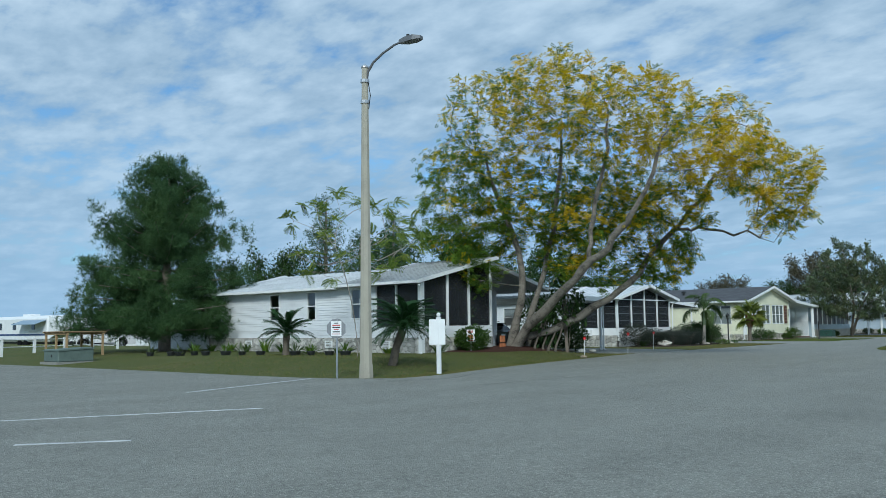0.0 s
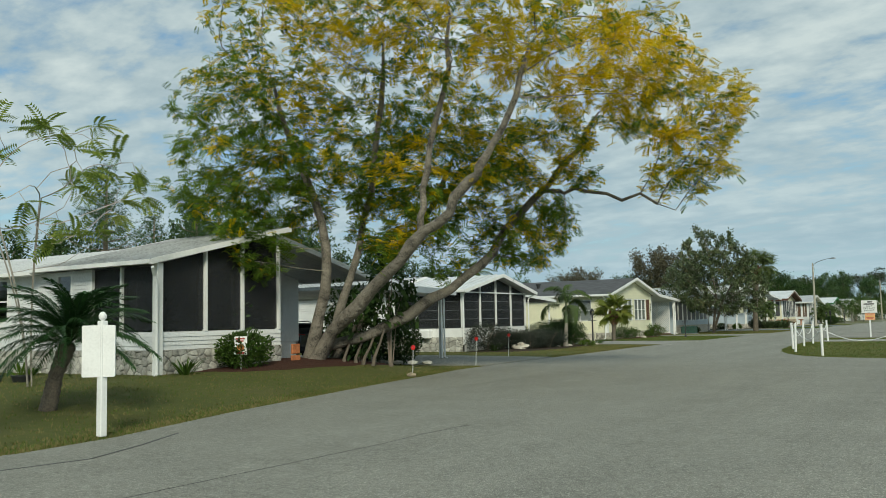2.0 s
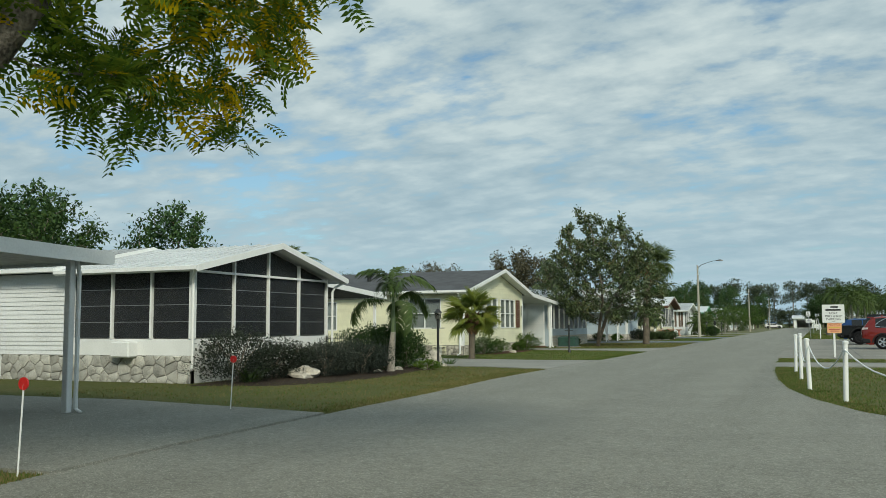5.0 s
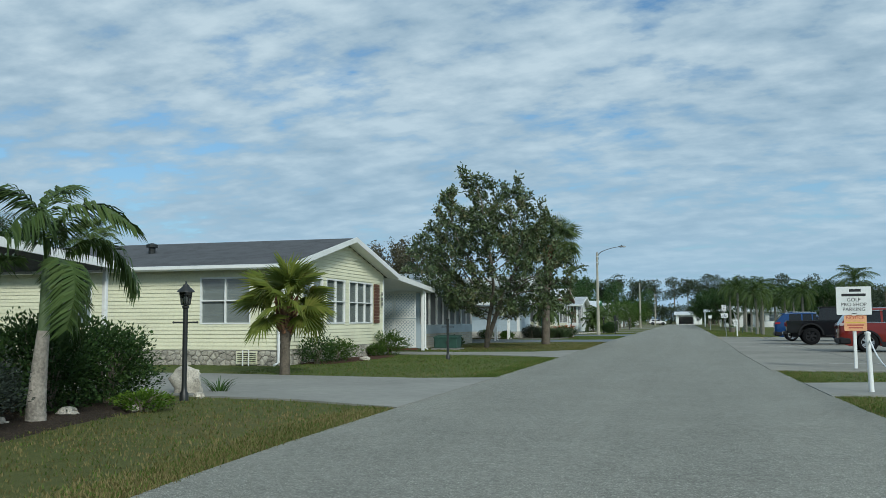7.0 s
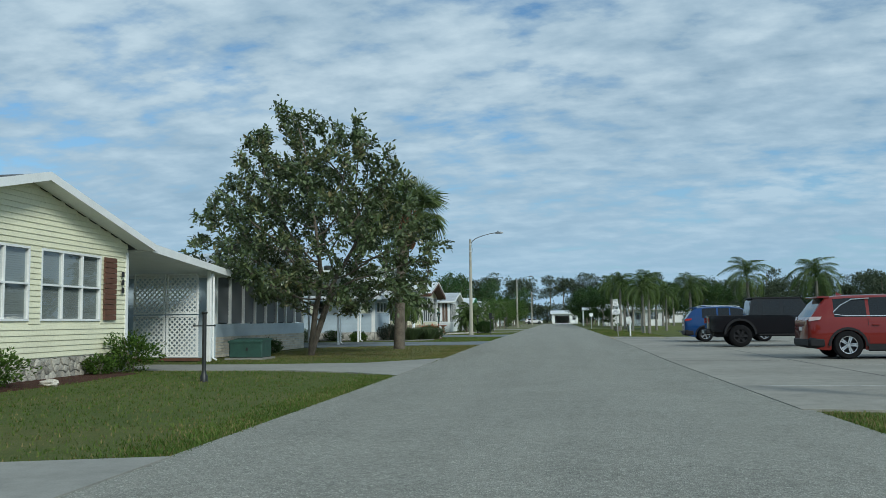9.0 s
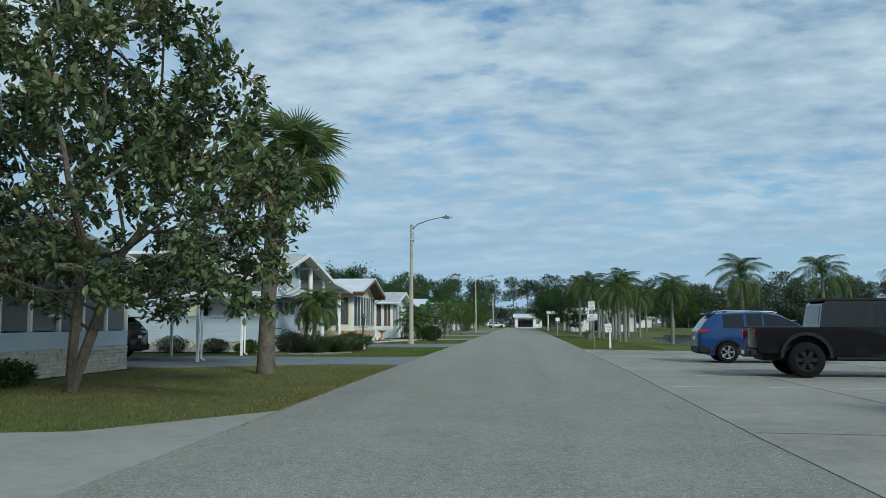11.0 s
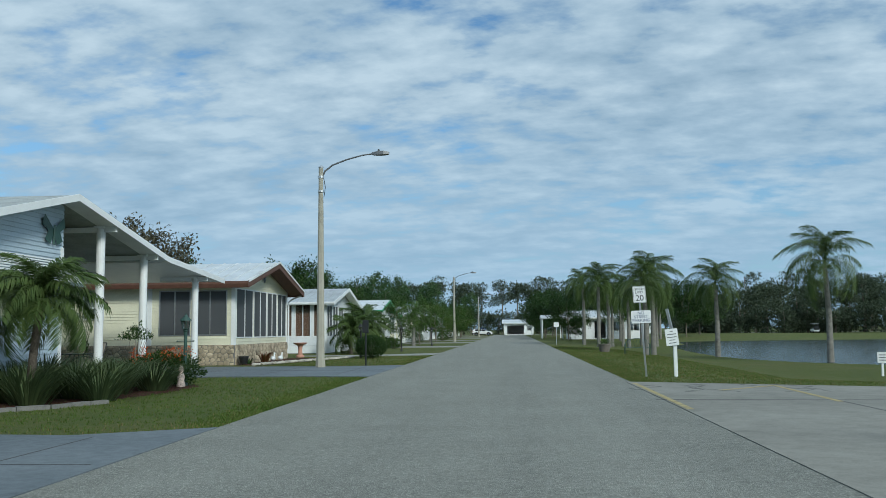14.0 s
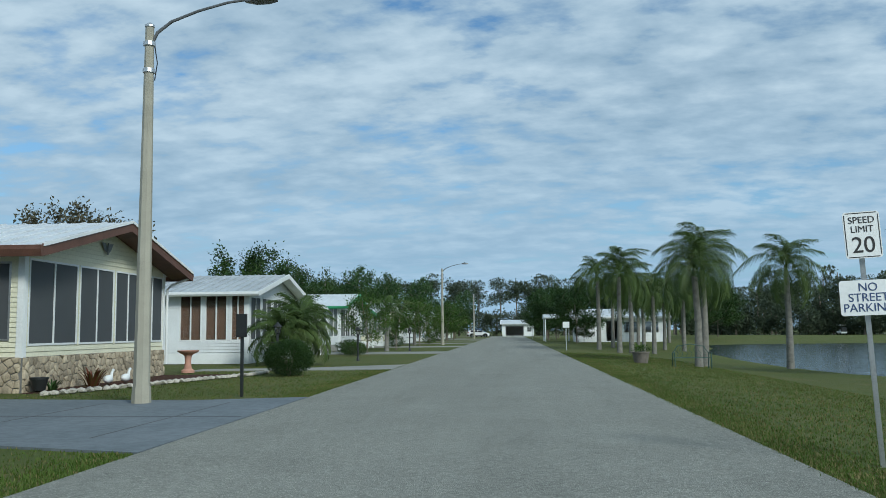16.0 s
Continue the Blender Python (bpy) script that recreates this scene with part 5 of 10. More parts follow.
part("awning_end", S().prism([(-10.76, 3.16), (-9.9, 2.52), (-10.76, 2.52)], "y", 102.98, 103.02), WHITE, D, "white awning side")
bf = S()
for sx in (-1, 1):
    bf.add([(-10.72, 103.4, 4.02), (-10.71, 103.4 + sx * 0.36, 4.28), (-10.71, 103.4 + sx * 0.42, 4.08), (-10.71, 103.4 + sx * 0.22, 3.98), (-10.71, 103.4 + sx * 0.33, 3.80), (-10.71, 103.4 + sx * 0.14, 3.72), (-10.72, 103.4, 3.9)], [(0, 1, 2, 3, 6), (3, 4, 5, 6)])
bf.tube([(-10.715, 103.4, 3.72), (-10.7, 103.4, 4.1)], 0.025, 6)
bf.v = [(x, 102.9 + (y - 103.4) * 1.3, 3.95 + (z - 4.0) * 1.3) for x, y, z in bf.v]
part("butterfly_ornament", bf, DARK_GREEN, D, "dark metal butterfly ornament", fix=False)

# -- cream house with brown roof edges --
E = thing("mobile_home", "cream-sided home with brown roof edges and dark sunroom windows", "house", (-16, 121, 0), "homes along the street")
profE = [(116.4, 3.2), (121.1, 4.3), (125.9, 3.15)]
shell(E, -24, -10.8, 117, 125.4, profE, CREAM_SIDING)
sw = [(-14.0, -12.65, 1.0, 2.88), (-12.55, -11.1, 1.0, 2.88), (-17.3, -16.35, 1.7, 2.7), (-18.6, -17.65, 1.7, 2.7)]
wall(E, "x", 117.0, -24, -10.8, -0.25, 3.12, -1, sw, CREAM_SIDING, 0.118, 0.62)
for i, w in enumerate(sw):
    window(E, "x", 117.0, *w, -1, 2 if i < 2 else 1, i > 1, 0.0 if i < 2 else 0.5, ALU if i < 2 else WHITE)
fw = [(117.2, 119.58, 0.88, 2.98), (119.68, 121.7, 0.88, 2.98), (121.8, 123.5, 0.88, 2.98), (123.6, 125.25, 0.88, 2.98)]
wall(E, "y", -10.8, 117.0, 125.4, -0.25, [(117, 3.16), (121.1, 4.2), (125.4, 3.14)], 1, fw, CREAM_SIDING, 0.118, 0.62)
for w in fw:
    window(E, "y", -10.8, *w, 1, 2, False, 0.0)
    s = S()
    hexa(s, to_world("y", -10.8, 1), w[0] + 0.05, w[1] - 0.05, 0.0, 0.004, w[2] + 0.05, w[3] - 0.05, w[3] - 0.05)
    part("screen", s, SUN_SCREEN, E, "grey sun screen")
for w in sw[:2]:
    s = S()
    hexa(s, to_world("x", 117.0, -1), w[0] + 0.05, w[1] - 0.05, 0.0, 0.004, w[2] + 0.05, w[3] - 0.05, w[3] - 0.05)
    part("screen", s, SUN_SCREEN, E, "grey sun screen")
wall(E, "x", 125.4, -24, -10.8, -0.25, 3.1, 1, (), CREAM_SIDING, 0.118, 0.62, joined=True)
for a, b, cc, ax, o in ((117.0, 117.12, -10.8, "y", 1), (125.28, 125.4, -10.8, "y", 1), (-10.92, -10.76, 117.0, "x", -1), (-14.5, -14.3, 117.0, "x", -1)):
    s = S()
    hexa(s, to_world(ax, cc, o), a, b, 0, 0.045, 0.6, 3.1, 3.1)
    part("corner_board", s, WHITE, E, "white corner board")
gable_roof(E, -24.3, -10.05, profE, METAL_ROOF, 0.1, 0.6, 0.26, BROWN_TRIM, soffit=0)
for (ya, za), (yb, zb) in zip(profE, profE[1:]):
    part("white_edge", S().prism([(ya, za + 0.05), (yb, zb + 0.05), (yb, zb - 0.03), (ya, za - 0.03)], "x", -10.01, -9.98), WHITE, E, "white metal roof edge")
    part("soffit", S().prism([(ya, za - 0.14), (yb, zb - 0.14), (yb, zb - 0.2), (ya, za - 0.2)], "x", -10.75, -10.06), BROWN_TRIM, E, "brown soffit")
stone_skirt(E, "x", 116.97, -24, -10.78, -0.25, 0.62, -1, TAN_STONE, 0.23, 31)
stone_skirt(E, "y", -10.77, 117.0, 125.4, -0.25, 0.62, 1, TAN_STONE, 0.23, 32)
eg = S()
for sx in (-1, 1):
    eg.add([(-10.74, 121.1, 3.72), (-10.72, 121.1 + sx * 0.14, 3.82), (-10.72, 121.1 + sx * 0.36, 3.84), (-10.72, 121.1 + sx * 0.2, 3.62), (-10.74, 121.1, 3.56)], [(0, 1, 2, 3, 4)])
eg.tube([(-10.72, 121.1, 3.5), (-10.70, 121.1, 3.66), (-10.70, 121.1, 3.84)], [0.03, 0.06, 0.02], 6)
eg.v = [(x, y, z - 0.12) for x, y, z in eg.v]
part("bird_ornament", eg, DULL_RAIL, E, "dark metal bird ornament", fix=False)
downspout(E, [(-10.1, 125.9, 3.0), (-10.6, 125.6, 2.75), (-10.72, 125.5, 2.6), (-10.72, 125.5, 0.15)])
E.location = (-15.85, 121.2, 0.2)

# -- white house with brown curtains and long porch roof --
CURTAIN = material("brown_curtain", (0.20, 0.11, 0.075), 0.9, var=0.3, scale=6, bump=0.2)
def plain_home(y0, base, mat, roof_mat, label, trim=None, window_mat=None, porch=True, front=-11.0, depth=8.2, x0=-24):
    """A home further down the street: sunroom windows, gable to the road, porch roof on its far side."""
    h = thing("mobile_home", label, "house", (front - 5, y0 + 4, 0), "homes along the street")
    mid, y1 = y0 + depth * 0.55, y0 + depth
    prof = [(y0 - 0.5, 3.12), (mid, 4.15), (y1 + 0.4, 3.2)]
    shell(h, x0, front, y0, y1, prof, mat)
    sw = [(front - 3.1, front - 2.1, 1.0, 3.0), (front - 1.95, front - 0.95, 1.0, 3.0), (front - 0.8, front - 0.15, 1.0, 3.0), (front - 6.5, front - 5.2, 1.4, 2.6)]
    wall(h, "x", y0, x0, front, 0.0, 3.08, -1, sw, mat, 0.13, 0.5, joined=True)
    for w in sw:
        window(h, "x", y0, *w, -1, 2, False, 0.96, None, window_mat or BLIND)
    fwn = [(y0 + 0.25, y0 + 1.8, 1.0, 2.95), (y0 + 2.0, y0 + 3.6, 1.0, 2.95), (y0 + 3.9, y0 + 5.4, 1.0, 2.95)]
    wall(h, "y", front, y0, y1, 0.0, [(y0, 3.1), (mid, 4.05), (y1, 3.15)], 1, fwn, mat, 0.13, 0.5, joined=True)
    for w in fwn:
        window(h, "y", front, *w, 1, 2, False, 0.0)
        s = S()
        hexa(s, to_world("y", front, 1), w[0] + 0.05, w[1] - 0.05, 0.0, 0.004, w[2] + 0.05, w[3] - 0.05, w[3] - 0.05)
        part("screen", s, SUN_SCREEN, h, "grey sun screen")
    wall(h, "x", y1, x0, front, 0.0, 3.1, 1, (), mat, 0.13, 0.5, joined=True)
    for a, b, cc, ax, o in ((y0, y0 + 0.14, front, "y", 1), (y1 - 0.14, y1, front, "y", 1), (front - 0.14, front + 0.04, y0, "x", -1)):
        s = S()
        hexa(s, to_world(ax, cc, o), a, b, 0, 0.045, 0.1, 3.05, 3.05)
        part("corner_board", s, WHITE, h, "white corner board")
    gable_roof(h, x0 - 0.3, front + 0.6, prof, roof_mat, 0.1, 0.42, 0.18, trim, soffit=0.5)
    if porch:
        gable_roof(h, x0 + 4, front + 0.6, [(y1 + 0.42, 3.2), (y1 + 5.5, 2.75)], roof_mat, 0.1, 0.42, 0.18, trim, soffit=0.5)
        for y in (y1 + 2.6, y1 + 5.2):
            column(h, front + 0.2, y, 0.0, 2.9 - (y - y1 - 2.6) * 0.08, 0.13)
        column(h, front - 5, y1 + 5.2, 0.0, 2.7, 0.1)
    part("plinth", S().box(x0, front + 0.02, y0 - 0.02, y1 + 0.02, 0.0, 0.45), base, h, "plain plinth")
    return h


plain_home(134.9, WHITE, WHITE_SIDING, GREY_ROOF, "white-sided home with brown curtains and a ribbed roof", None, CURTAIN, front=-10.6)
plain_home(157.5, STONE, WHITE_SIDING, METAL_ROOF, "white home with green roof edges and a screened porch", GREEN_TRIM)
plain_home(177.5, WHITE, CREAM_SIDING, METAL_ROOF, "cream home with white porch columns")
plain_home(198.0, WHITE, WHITE_SIDING, METAL_ROOF, "white home with a white metal roof")
plain_home(219.0, WHITE, BLUE_SIDING, METAL_ROOF, "pale blue home with a white metal roof")
plain_home(240.0, WHITE, WHITE_SIDING, METAL_ROOF, "white home with a white metal roof")
plain_home(261.0, WHITE, CREAM_SIDING, METAL_ROOF, "cream home with a white metal roof")

# -- long white home on the far side, and small ones at the end of the road --
def long_home(x0, x1, y0, y1, label, openings, dark, h=2.75):
    o = thing("mobile_home", label, "house", ((x0 + x1) / 2, (y0 + y1) / 2, 0), "homes across the lawn")
    wall(o, "x", y0, x0, x1, -0.02, h, -1, openings + dark, WHITE, 0.2, 0.3, joined=True)
    for w in openings:
        window(o, "x", y0, *w, -1, 2, True, 0.4)
    wall(o, "y", x0, y0, y1, -0.02, h, -1, (), WHITE, 0.2, 0.3, joined=True)
    wall(o, "y", x1, y0, y1, -0.02, h, 1, (), WHITE, 0.2, 0.3, joined=True)
    wall(o, "x", y1, x0, x1, -0.02, h, 1, (), WHITE, 0.2, 0.3, joined=True)
    mid = (y0 + y1) / 2
    s = S().add([(x0 - 0.5, y0 - 0.6, h), (x1 + 0.5, y0 - 0.6, h), (x1 + 0.5, mid, h + 0.95), (x0 - 0.5, mid, h + 0.95), (x0 - 0.5, y1 + 0.6, h), (x1 + 0.5, y1 + 0.6, h), (x0 - 0.5, y0 - 0.6, h - 0.1), (x1 + 0.5, y0 - 0.6, h - 0.1), (x1 + 0.5, y1 + 0.6, h - 0.1), (x0 - 0.5, y1 + 0.6, h - 0.1)], [(0, 1, 2, 3), (3, 2, 5, 4), (0, 3, 4, 9, 6), (1, 7, 8, 5, 2), (0, 6, 7, 1), (4, 5, 8, 9), (6, 9, 8, 7)])
    part("roof", s, METAL_ROOF, o, "white ribbed metal roof")
    for k in range(int((x1 - x0) / 1.0)):
        x = x0 + k * 1.0
        part("standing_seam", S().prism([(y0 - 0.6, h + 0.01), (mid, h + 0.96), (mid, h + 1.0), (y0 - 0.6, h + 0.05)], "x", x, x + 0.05), METAL_ROOF, o)
    part("fascia", S().box(x0 - 0.5, x1 + 0.5, y0 - 0.64, y0 - 0.6, h - 0.16, h + 0.02), WHITE, o)
    part("house_floor", S().box(x0 + 0.13, x1 - 0.13, y0 + 0.13, y1 - 0.13, 0.02, 0.1), INSIDE, o)
    return o


long_home(8.2, 17.8, 195, 203, "long low white home with a ribbed roof across the lawn", [(13.2, 14.8, 1.0, 2.2), (15.4, 17.0, 1.0, 2.2)], [(11.3, 12.7, 0.1, 2.3)])
long_home(-1.2, 6.2, 303, 312, "low white home facing the end of the road", [(4.6, 5.6, 1, 2.2)], [(-0.4, 3.8, 0.1, 2.3)], 2.9)
long_home(20, 36, 303, 312, "low white home along the cross road", [(24, 26, 1, 2.2), (31, 33, 1, 2.2)], [], 2.8)
porch2 = thing("porch", "small white porch with slim columns", "porch", (6.2, 206, 0))
part("roof", S().prism([(204, 2.9), (207, 3.3), (210, 2.9), (210, 2.78), (204, 2.78)], "x", 4.8, 8.0), METAL_ROOF, porch2)
for x in (5.0, 7.8):
    for y in (204.3, 209.6):
        column(porch2, x, y, -0.02, 2.8, 0.14)

# ---- plants ----
def quick_mesh(name, verts, faces, mat, smooth=False):
    """A mesh out of arrays: verts (n, 3), faces (m, k)."""
    m = bpy.data.meshes.new(name)
    verts, faces = np.ascontiguousarray(verts, dtype=np.float32), np.ascontiguousarray(faces, dtype=np.int32)
    k = faces.shape[1]
    m.vertices.add(len(verts))
    m.vertices.foreach_set("co", verts.ravel())
    m.loops.add(faces.size)
    m.loops.foreach_set("vertex_index", faces.ravel())
    m.polygons.add(len(faces))
    m.polygons.foreach_set("loop_start", np.arange(0, faces.size, k, dtype=np.int32))
    m.polygons.foreach_set("loop_total", np.full(len(faces), k, dtype=np.int32))
    m.update(calc_edges=True)
    m.validate()
    m.materials.append(mat)
    if smooth:
        m.shade_smooth()
    return m


def mesh_part(name, mesh, parent, label="", m=None):
    ob = new(name, mesh)
    ob.parent = parent
    if m is not None:
        ob.matrix_basis = m
    return tagged(ob, label) if label else ob


def frames_along(out, rs):
    out = out / (np.linalg.norm(out, axis=1, keepdims=True) + 1e-9)
    ref = rs.normal(size=out.shape) * 0.5 + np.array([0, 0, 1.0])
    side = np.cross(out, ref)
    side /= np.linalg.norm(side, axis=1, keepdims=True) + 1e-9
    return np.stack([side, out, np.cross(side, out)], -1)


def scatter(template, faces, places, frames, sizes):
    """Copies of a small template at places, turned and sized, as one vertex and face array."""
    t = np.asarray(template, float)
    v = np.einsum("nij,kj->nki", frames, t) * np.asarray(sizes)[:, None, None] + np.asarray(places)[:, None]
    f = np.asarray(faces)[None] + (np.arange(len(places)) * len(t))[:, None, None]
    return v.reshape(-1, 3), f.reshape(-1, np.asarray(faces).shape[1])


# leaf shapes: x side, y along, z up
LEAF = ([(0, 0, 0), (0.26, 0.45, 0.06), (0, 1, -0.08), (-0.26, 0.45, 0.06)], [(0, 1, 2, 3)])
BROAD = ([(0, 0, 0), (0.21, 0.3, 0.05), (0.2, 0.7, 0.04), (0, 1, -0.1), (-0.2, 0.7, 0.04), (-0.21, 0.3, 0.05), (0, 0.5, -0.02)], [(0, 1, 6, 5), (1, 2, 3, 6), (6, 3, 4, 5)])


def pinnate(pairs, leaf_len, leaf_w, droop=0.25, rise=0.1):
    """A feathery leaf one unit long: pairs of leaflets along a drooping rib."""
    v, f = [], []
    for k in range(pairs):
        t = (k + 1) / (pairs + 0.3)
        z = rise * t - droop * t * t
        ln = leaf_len * (0.55 + 0.9 * t * (1.25 - t))
        for s in (-1, 1):
            n = len(v)
            v += [(0, t, z), (s * ln * 0.5 + leaf_w * 0.3, t + 0.10 * ln + leaf_w, z + 0.01), (s * ln, t + 0.28 * ln, z - 0.16 * ln), (s * ln * 0.5, t + 0.10 * ln - leaf_w, z + 0.01)]
            f.append((n, n + 1, n + 2, n + 3))
    n = len(v)
    v += [(-0.006, 0, 0), (0.006, 0, 0), (0.006, 1, rise - droop), (-0.006, 1, rise - droop)]
    f.append((n, n + 1, n + 2, n + 3))
    return v, f


TUFT_R = np.random.RandomState(3)
def needle_tuft(n=16, spread=0.9):
    v, f = [], []
    for k in range(n):
        d = TUFT_R.normal(size=3) * spread + np.array([0, 1, 0.25])
        d /= np.linalg.norm(d)
        w = np.cross(d, TUFT_R.normal(size=3))
        w = w / np.linalg.norm(w) * 0.035
        n0 = len(v)
        v += [tuple(-w), tuple(w), tuple(d * TUFT_R.uniform(0.7, 1.1))]
        f.append((n0, n0 + 1, n0 + 2))
    return v, f


def colonize(start, points, step=0.35, near=2.6, kill=0.7, rounds=90, limit=4200):
    """Branches grow from start nodes (place, parent) towards the points until each has been reached."""
    nodes = [np.array(p, float) for p, _ in start]
    parents = [q for _, q in start]
    pts = np.array(points, float)
    for _ in range(rounds):
        if not len(pts) or len(nodes) > limit:
            break
        arr = np.array(nodes)
        best, bd = np.zeros(len(pts), int), np.full(len(pts), 1e9)
        for lo in range(0, len(arr), 800):
            d = ((pts[:, None] - arr[None, lo:lo + 800]) ** 2).sum(-1)
            j = d.argmin(1)
            dj = d[np.arange(len(pts)), j]
            up = dj < bd
            best[up], bd[up] = j[up] + lo, dj[up]
        pts, best, bd = pts[bd > kill**2], best[bd > kill**2], bd[bd > kill**2]
        if not len(pts):
            break
        use = bd < near**2
        if not use.any():
            near *= 1.4
            continue
        grew = 0
        for j in np.unique(best[use]):
            d = pts[use & (best == j)] - arr[j]
            d = (d / np.linalg.norm(d, axis=1, keepdims=True)).sum(0) + np.array([0, 0, 0.08])
            q = arr[j] + d / (np.linalg.norm(d) + 1e-9) * step
            if len(arr) and ((arr - q) ** 2).sum(1).min() < (0.3 * step) ** 2:
                continue
            nodes.append(q)
            parents.append(int(j))
            grew += 1
        if not grew:
            break
    return np.array(nodes), parents


def branch_mesh(nodes, parents, tip=0.011, power=2.25, given=None, thin=0.0, most=9.0):
    """Tapered tubes along the branch graph; radii by the pipe rule. Returns the shape and the radii."""
    n = len(nodes)
    kids = [[] for _ in range(n)]
    for i, p in enumerate(parents):
        if p >= 0:
            kids[p].append(i)
    flow = np.zeros(n)
    for i in range(n - 1, -1, -1):
        flow[i] = sum(flow[k] for k in kids[i]) if kids[i] else tip**power
    r = np.minimum(flow ** (1 / power), most)
    if given:
        for i, v in given.items():
            r[i] = max(r[i], v)
    s = S()
    roots = [i for i, p in enumerate(parents) if p < 0]
    stack = [(i, None) for i in roots]
    while stack:
        i, before = stack.pop()
        path = ([before] if before is not None else []) + [i]
        while kids[i]:
            order = sorted(kids[i], key=lambda k: -r[k])
            for k in order[1:]:
                stack.append((k, i))
            i = order[0]
            path.append(i)
        if len(path) < 2:
            continue
        rad = [r[k] for k in path]
        if before is not None:
            rad[0] = rad[1]
        sides = 12 if rad[0] > 0.12 else 7 if rad[0] > 0.05 else 5 if rad[0] > 0.025 else 3
        s.tube([nodes[k] for k in path], rad, sides, caps=False)
    return s, r, kids


def ellipsoid_points(rs, c, r, n, shell=0.55):
    d = rs.normal(size=(n, 3))
    d /= np.linalg.norm(d, axis=1, keepdims=True)
    k = shell + (1 - shell) * rs.uniform(size=(n, 1)) ** 0.7
    return np.array(c) + d * k * np.array(r)


GREEN_FEATHER = leaf_material("feathery_green_leaves", [(0.05, 0.10, 0.018), (0.10, 0.185, 0.026), (0.19, 0.28, 0.034), (0.36, 0.39, 0.04)], through=0.55, spec=0.06)
YOUNG_FEATHER = leaf_material("light_young_leaves", [(0.09, 0.15, 0.03), (0.17, 0.25, 0.05), (0.27, 0.34, 0.07), (0.42, 0.40, 0.08)], through=0.5, spec=0.06)
GOLD_FEATHER = leaf_material("feathery_golden_leaves", [(0.32, 0.33, 0.02), (0.60, 0.48, 0.018), (0.82, 0.58, 0.018), (0.90, 0.58, 0.02)], through=0.55, spec=0.06)
MAGNOLIA = leaf_material("glossy_magnolia_leaves", [(0.04, 0.064, 0.028), (0.072, 0.104, 0.043), (0.115, 0.15, 0.062), (0.23, 0.18, 0.09)], 0.36, 0.14, 0.45)
DARK_LEAF = leaf_material("dark_green_leaves", [(0.02, 0.045, 0.016), (0.04, 0.078, 0.022), (0.07, 0.115, 0.03)], 0.5, 0.2)
MID_LEAF = leaf_material("mid_green_leaves", [(0.03, 0.065, 0.014), (0.06, 0.115, 0.022), (0.11, 0.17, 0.03)], 0.5, 0.3)
BRIGHT_LEAF = leaf_material("bright_green_leaves", [(0.06, 0.12, 0.015), (0.11, 0.19, 0.025), (0.20, 0.27, 0.04)], 0.5, 0.35)
GREY_LEAF = leaf_material("grey_green_leaves", [(0.03, 0.042, 0.034), (0.055, 0.068, 0.055), (0.09, 0.10, 0.08)], 0.6, 0.25)
PURPLE_LEAF = leaf_material("dark_purple_green_leaves", [(0.018, 0.022, 0.022), (0.035, 0.045, 0.03), (0.06, 0.07, 0.05)], 0.5, 0.2)
STRAP_LEAF = leaf_material("grey_green_strap_leaves", [(0.05, 0.08, 0.036), (0.095, 0.135, 0.06), (0.17, 0.205, 0.09)], 0.5, 0.25)
RED_LEAF = leaf_material("orange_red_flowers", [(0.35, 0.04, 0.015), (0.55, 0.09, 0.02), (0.60, 0.16, 0.04)], 0.5, 0.3)
# distance haze over the far woods is put into these paler, greyer leaf tones
WOODS_LEAF = leaf_material("hazed_far_wood_leaves", [(0.055, 0.075, 0.05), (0.08, 0.103, 0.064), (0.11, 0.135, 0.08)], 0.6, 0.3)
DRY_LEAF = leaf_material("sparse_brownish_leaves", [(0.07, 0.068, 0.042), (0.115, 0.108, 0.07), (0.17, 0.15, 0.10)], 0.7, 0.25)
PINE_LEAF = leaf_material("pine_needles", [(0.032, 0.072, 0.03), (0.06, 0.115, 0.042), (0.10, 0.165, 0.055)], 0.6, 0.15)
PALM_LEAF = leaf_material("palm_leaves", [(0.04, 0.07, 0.022), (0.075, 0.115, 0.034), (0.125, 0.165, 0.052)], 0.4, 0.25)
DARK_PALM = leaf_material("dark_palm_leaves", [(0.035, 0.062, 0.022), (0.065, 0.105, 0.032), (0.11, 0.155, 0.048)], 0.4, 0.2)
BRIGHT_PALM = leaf_material("yellow_green_palm_leaves", [(0.11, 0.15, 0.028), (0.18, 0.225, 0.045), (0.29, 0.29, 0.07)], 0.4, 0.35)
CYCAD_LEAF = leaf_material("stiff_cycad_leaves", [(0.012, 0.038, 0.014), (0.025, 0.065, 0.02), (0.05, 0.10, 0.03)], 0.35, 0.12)


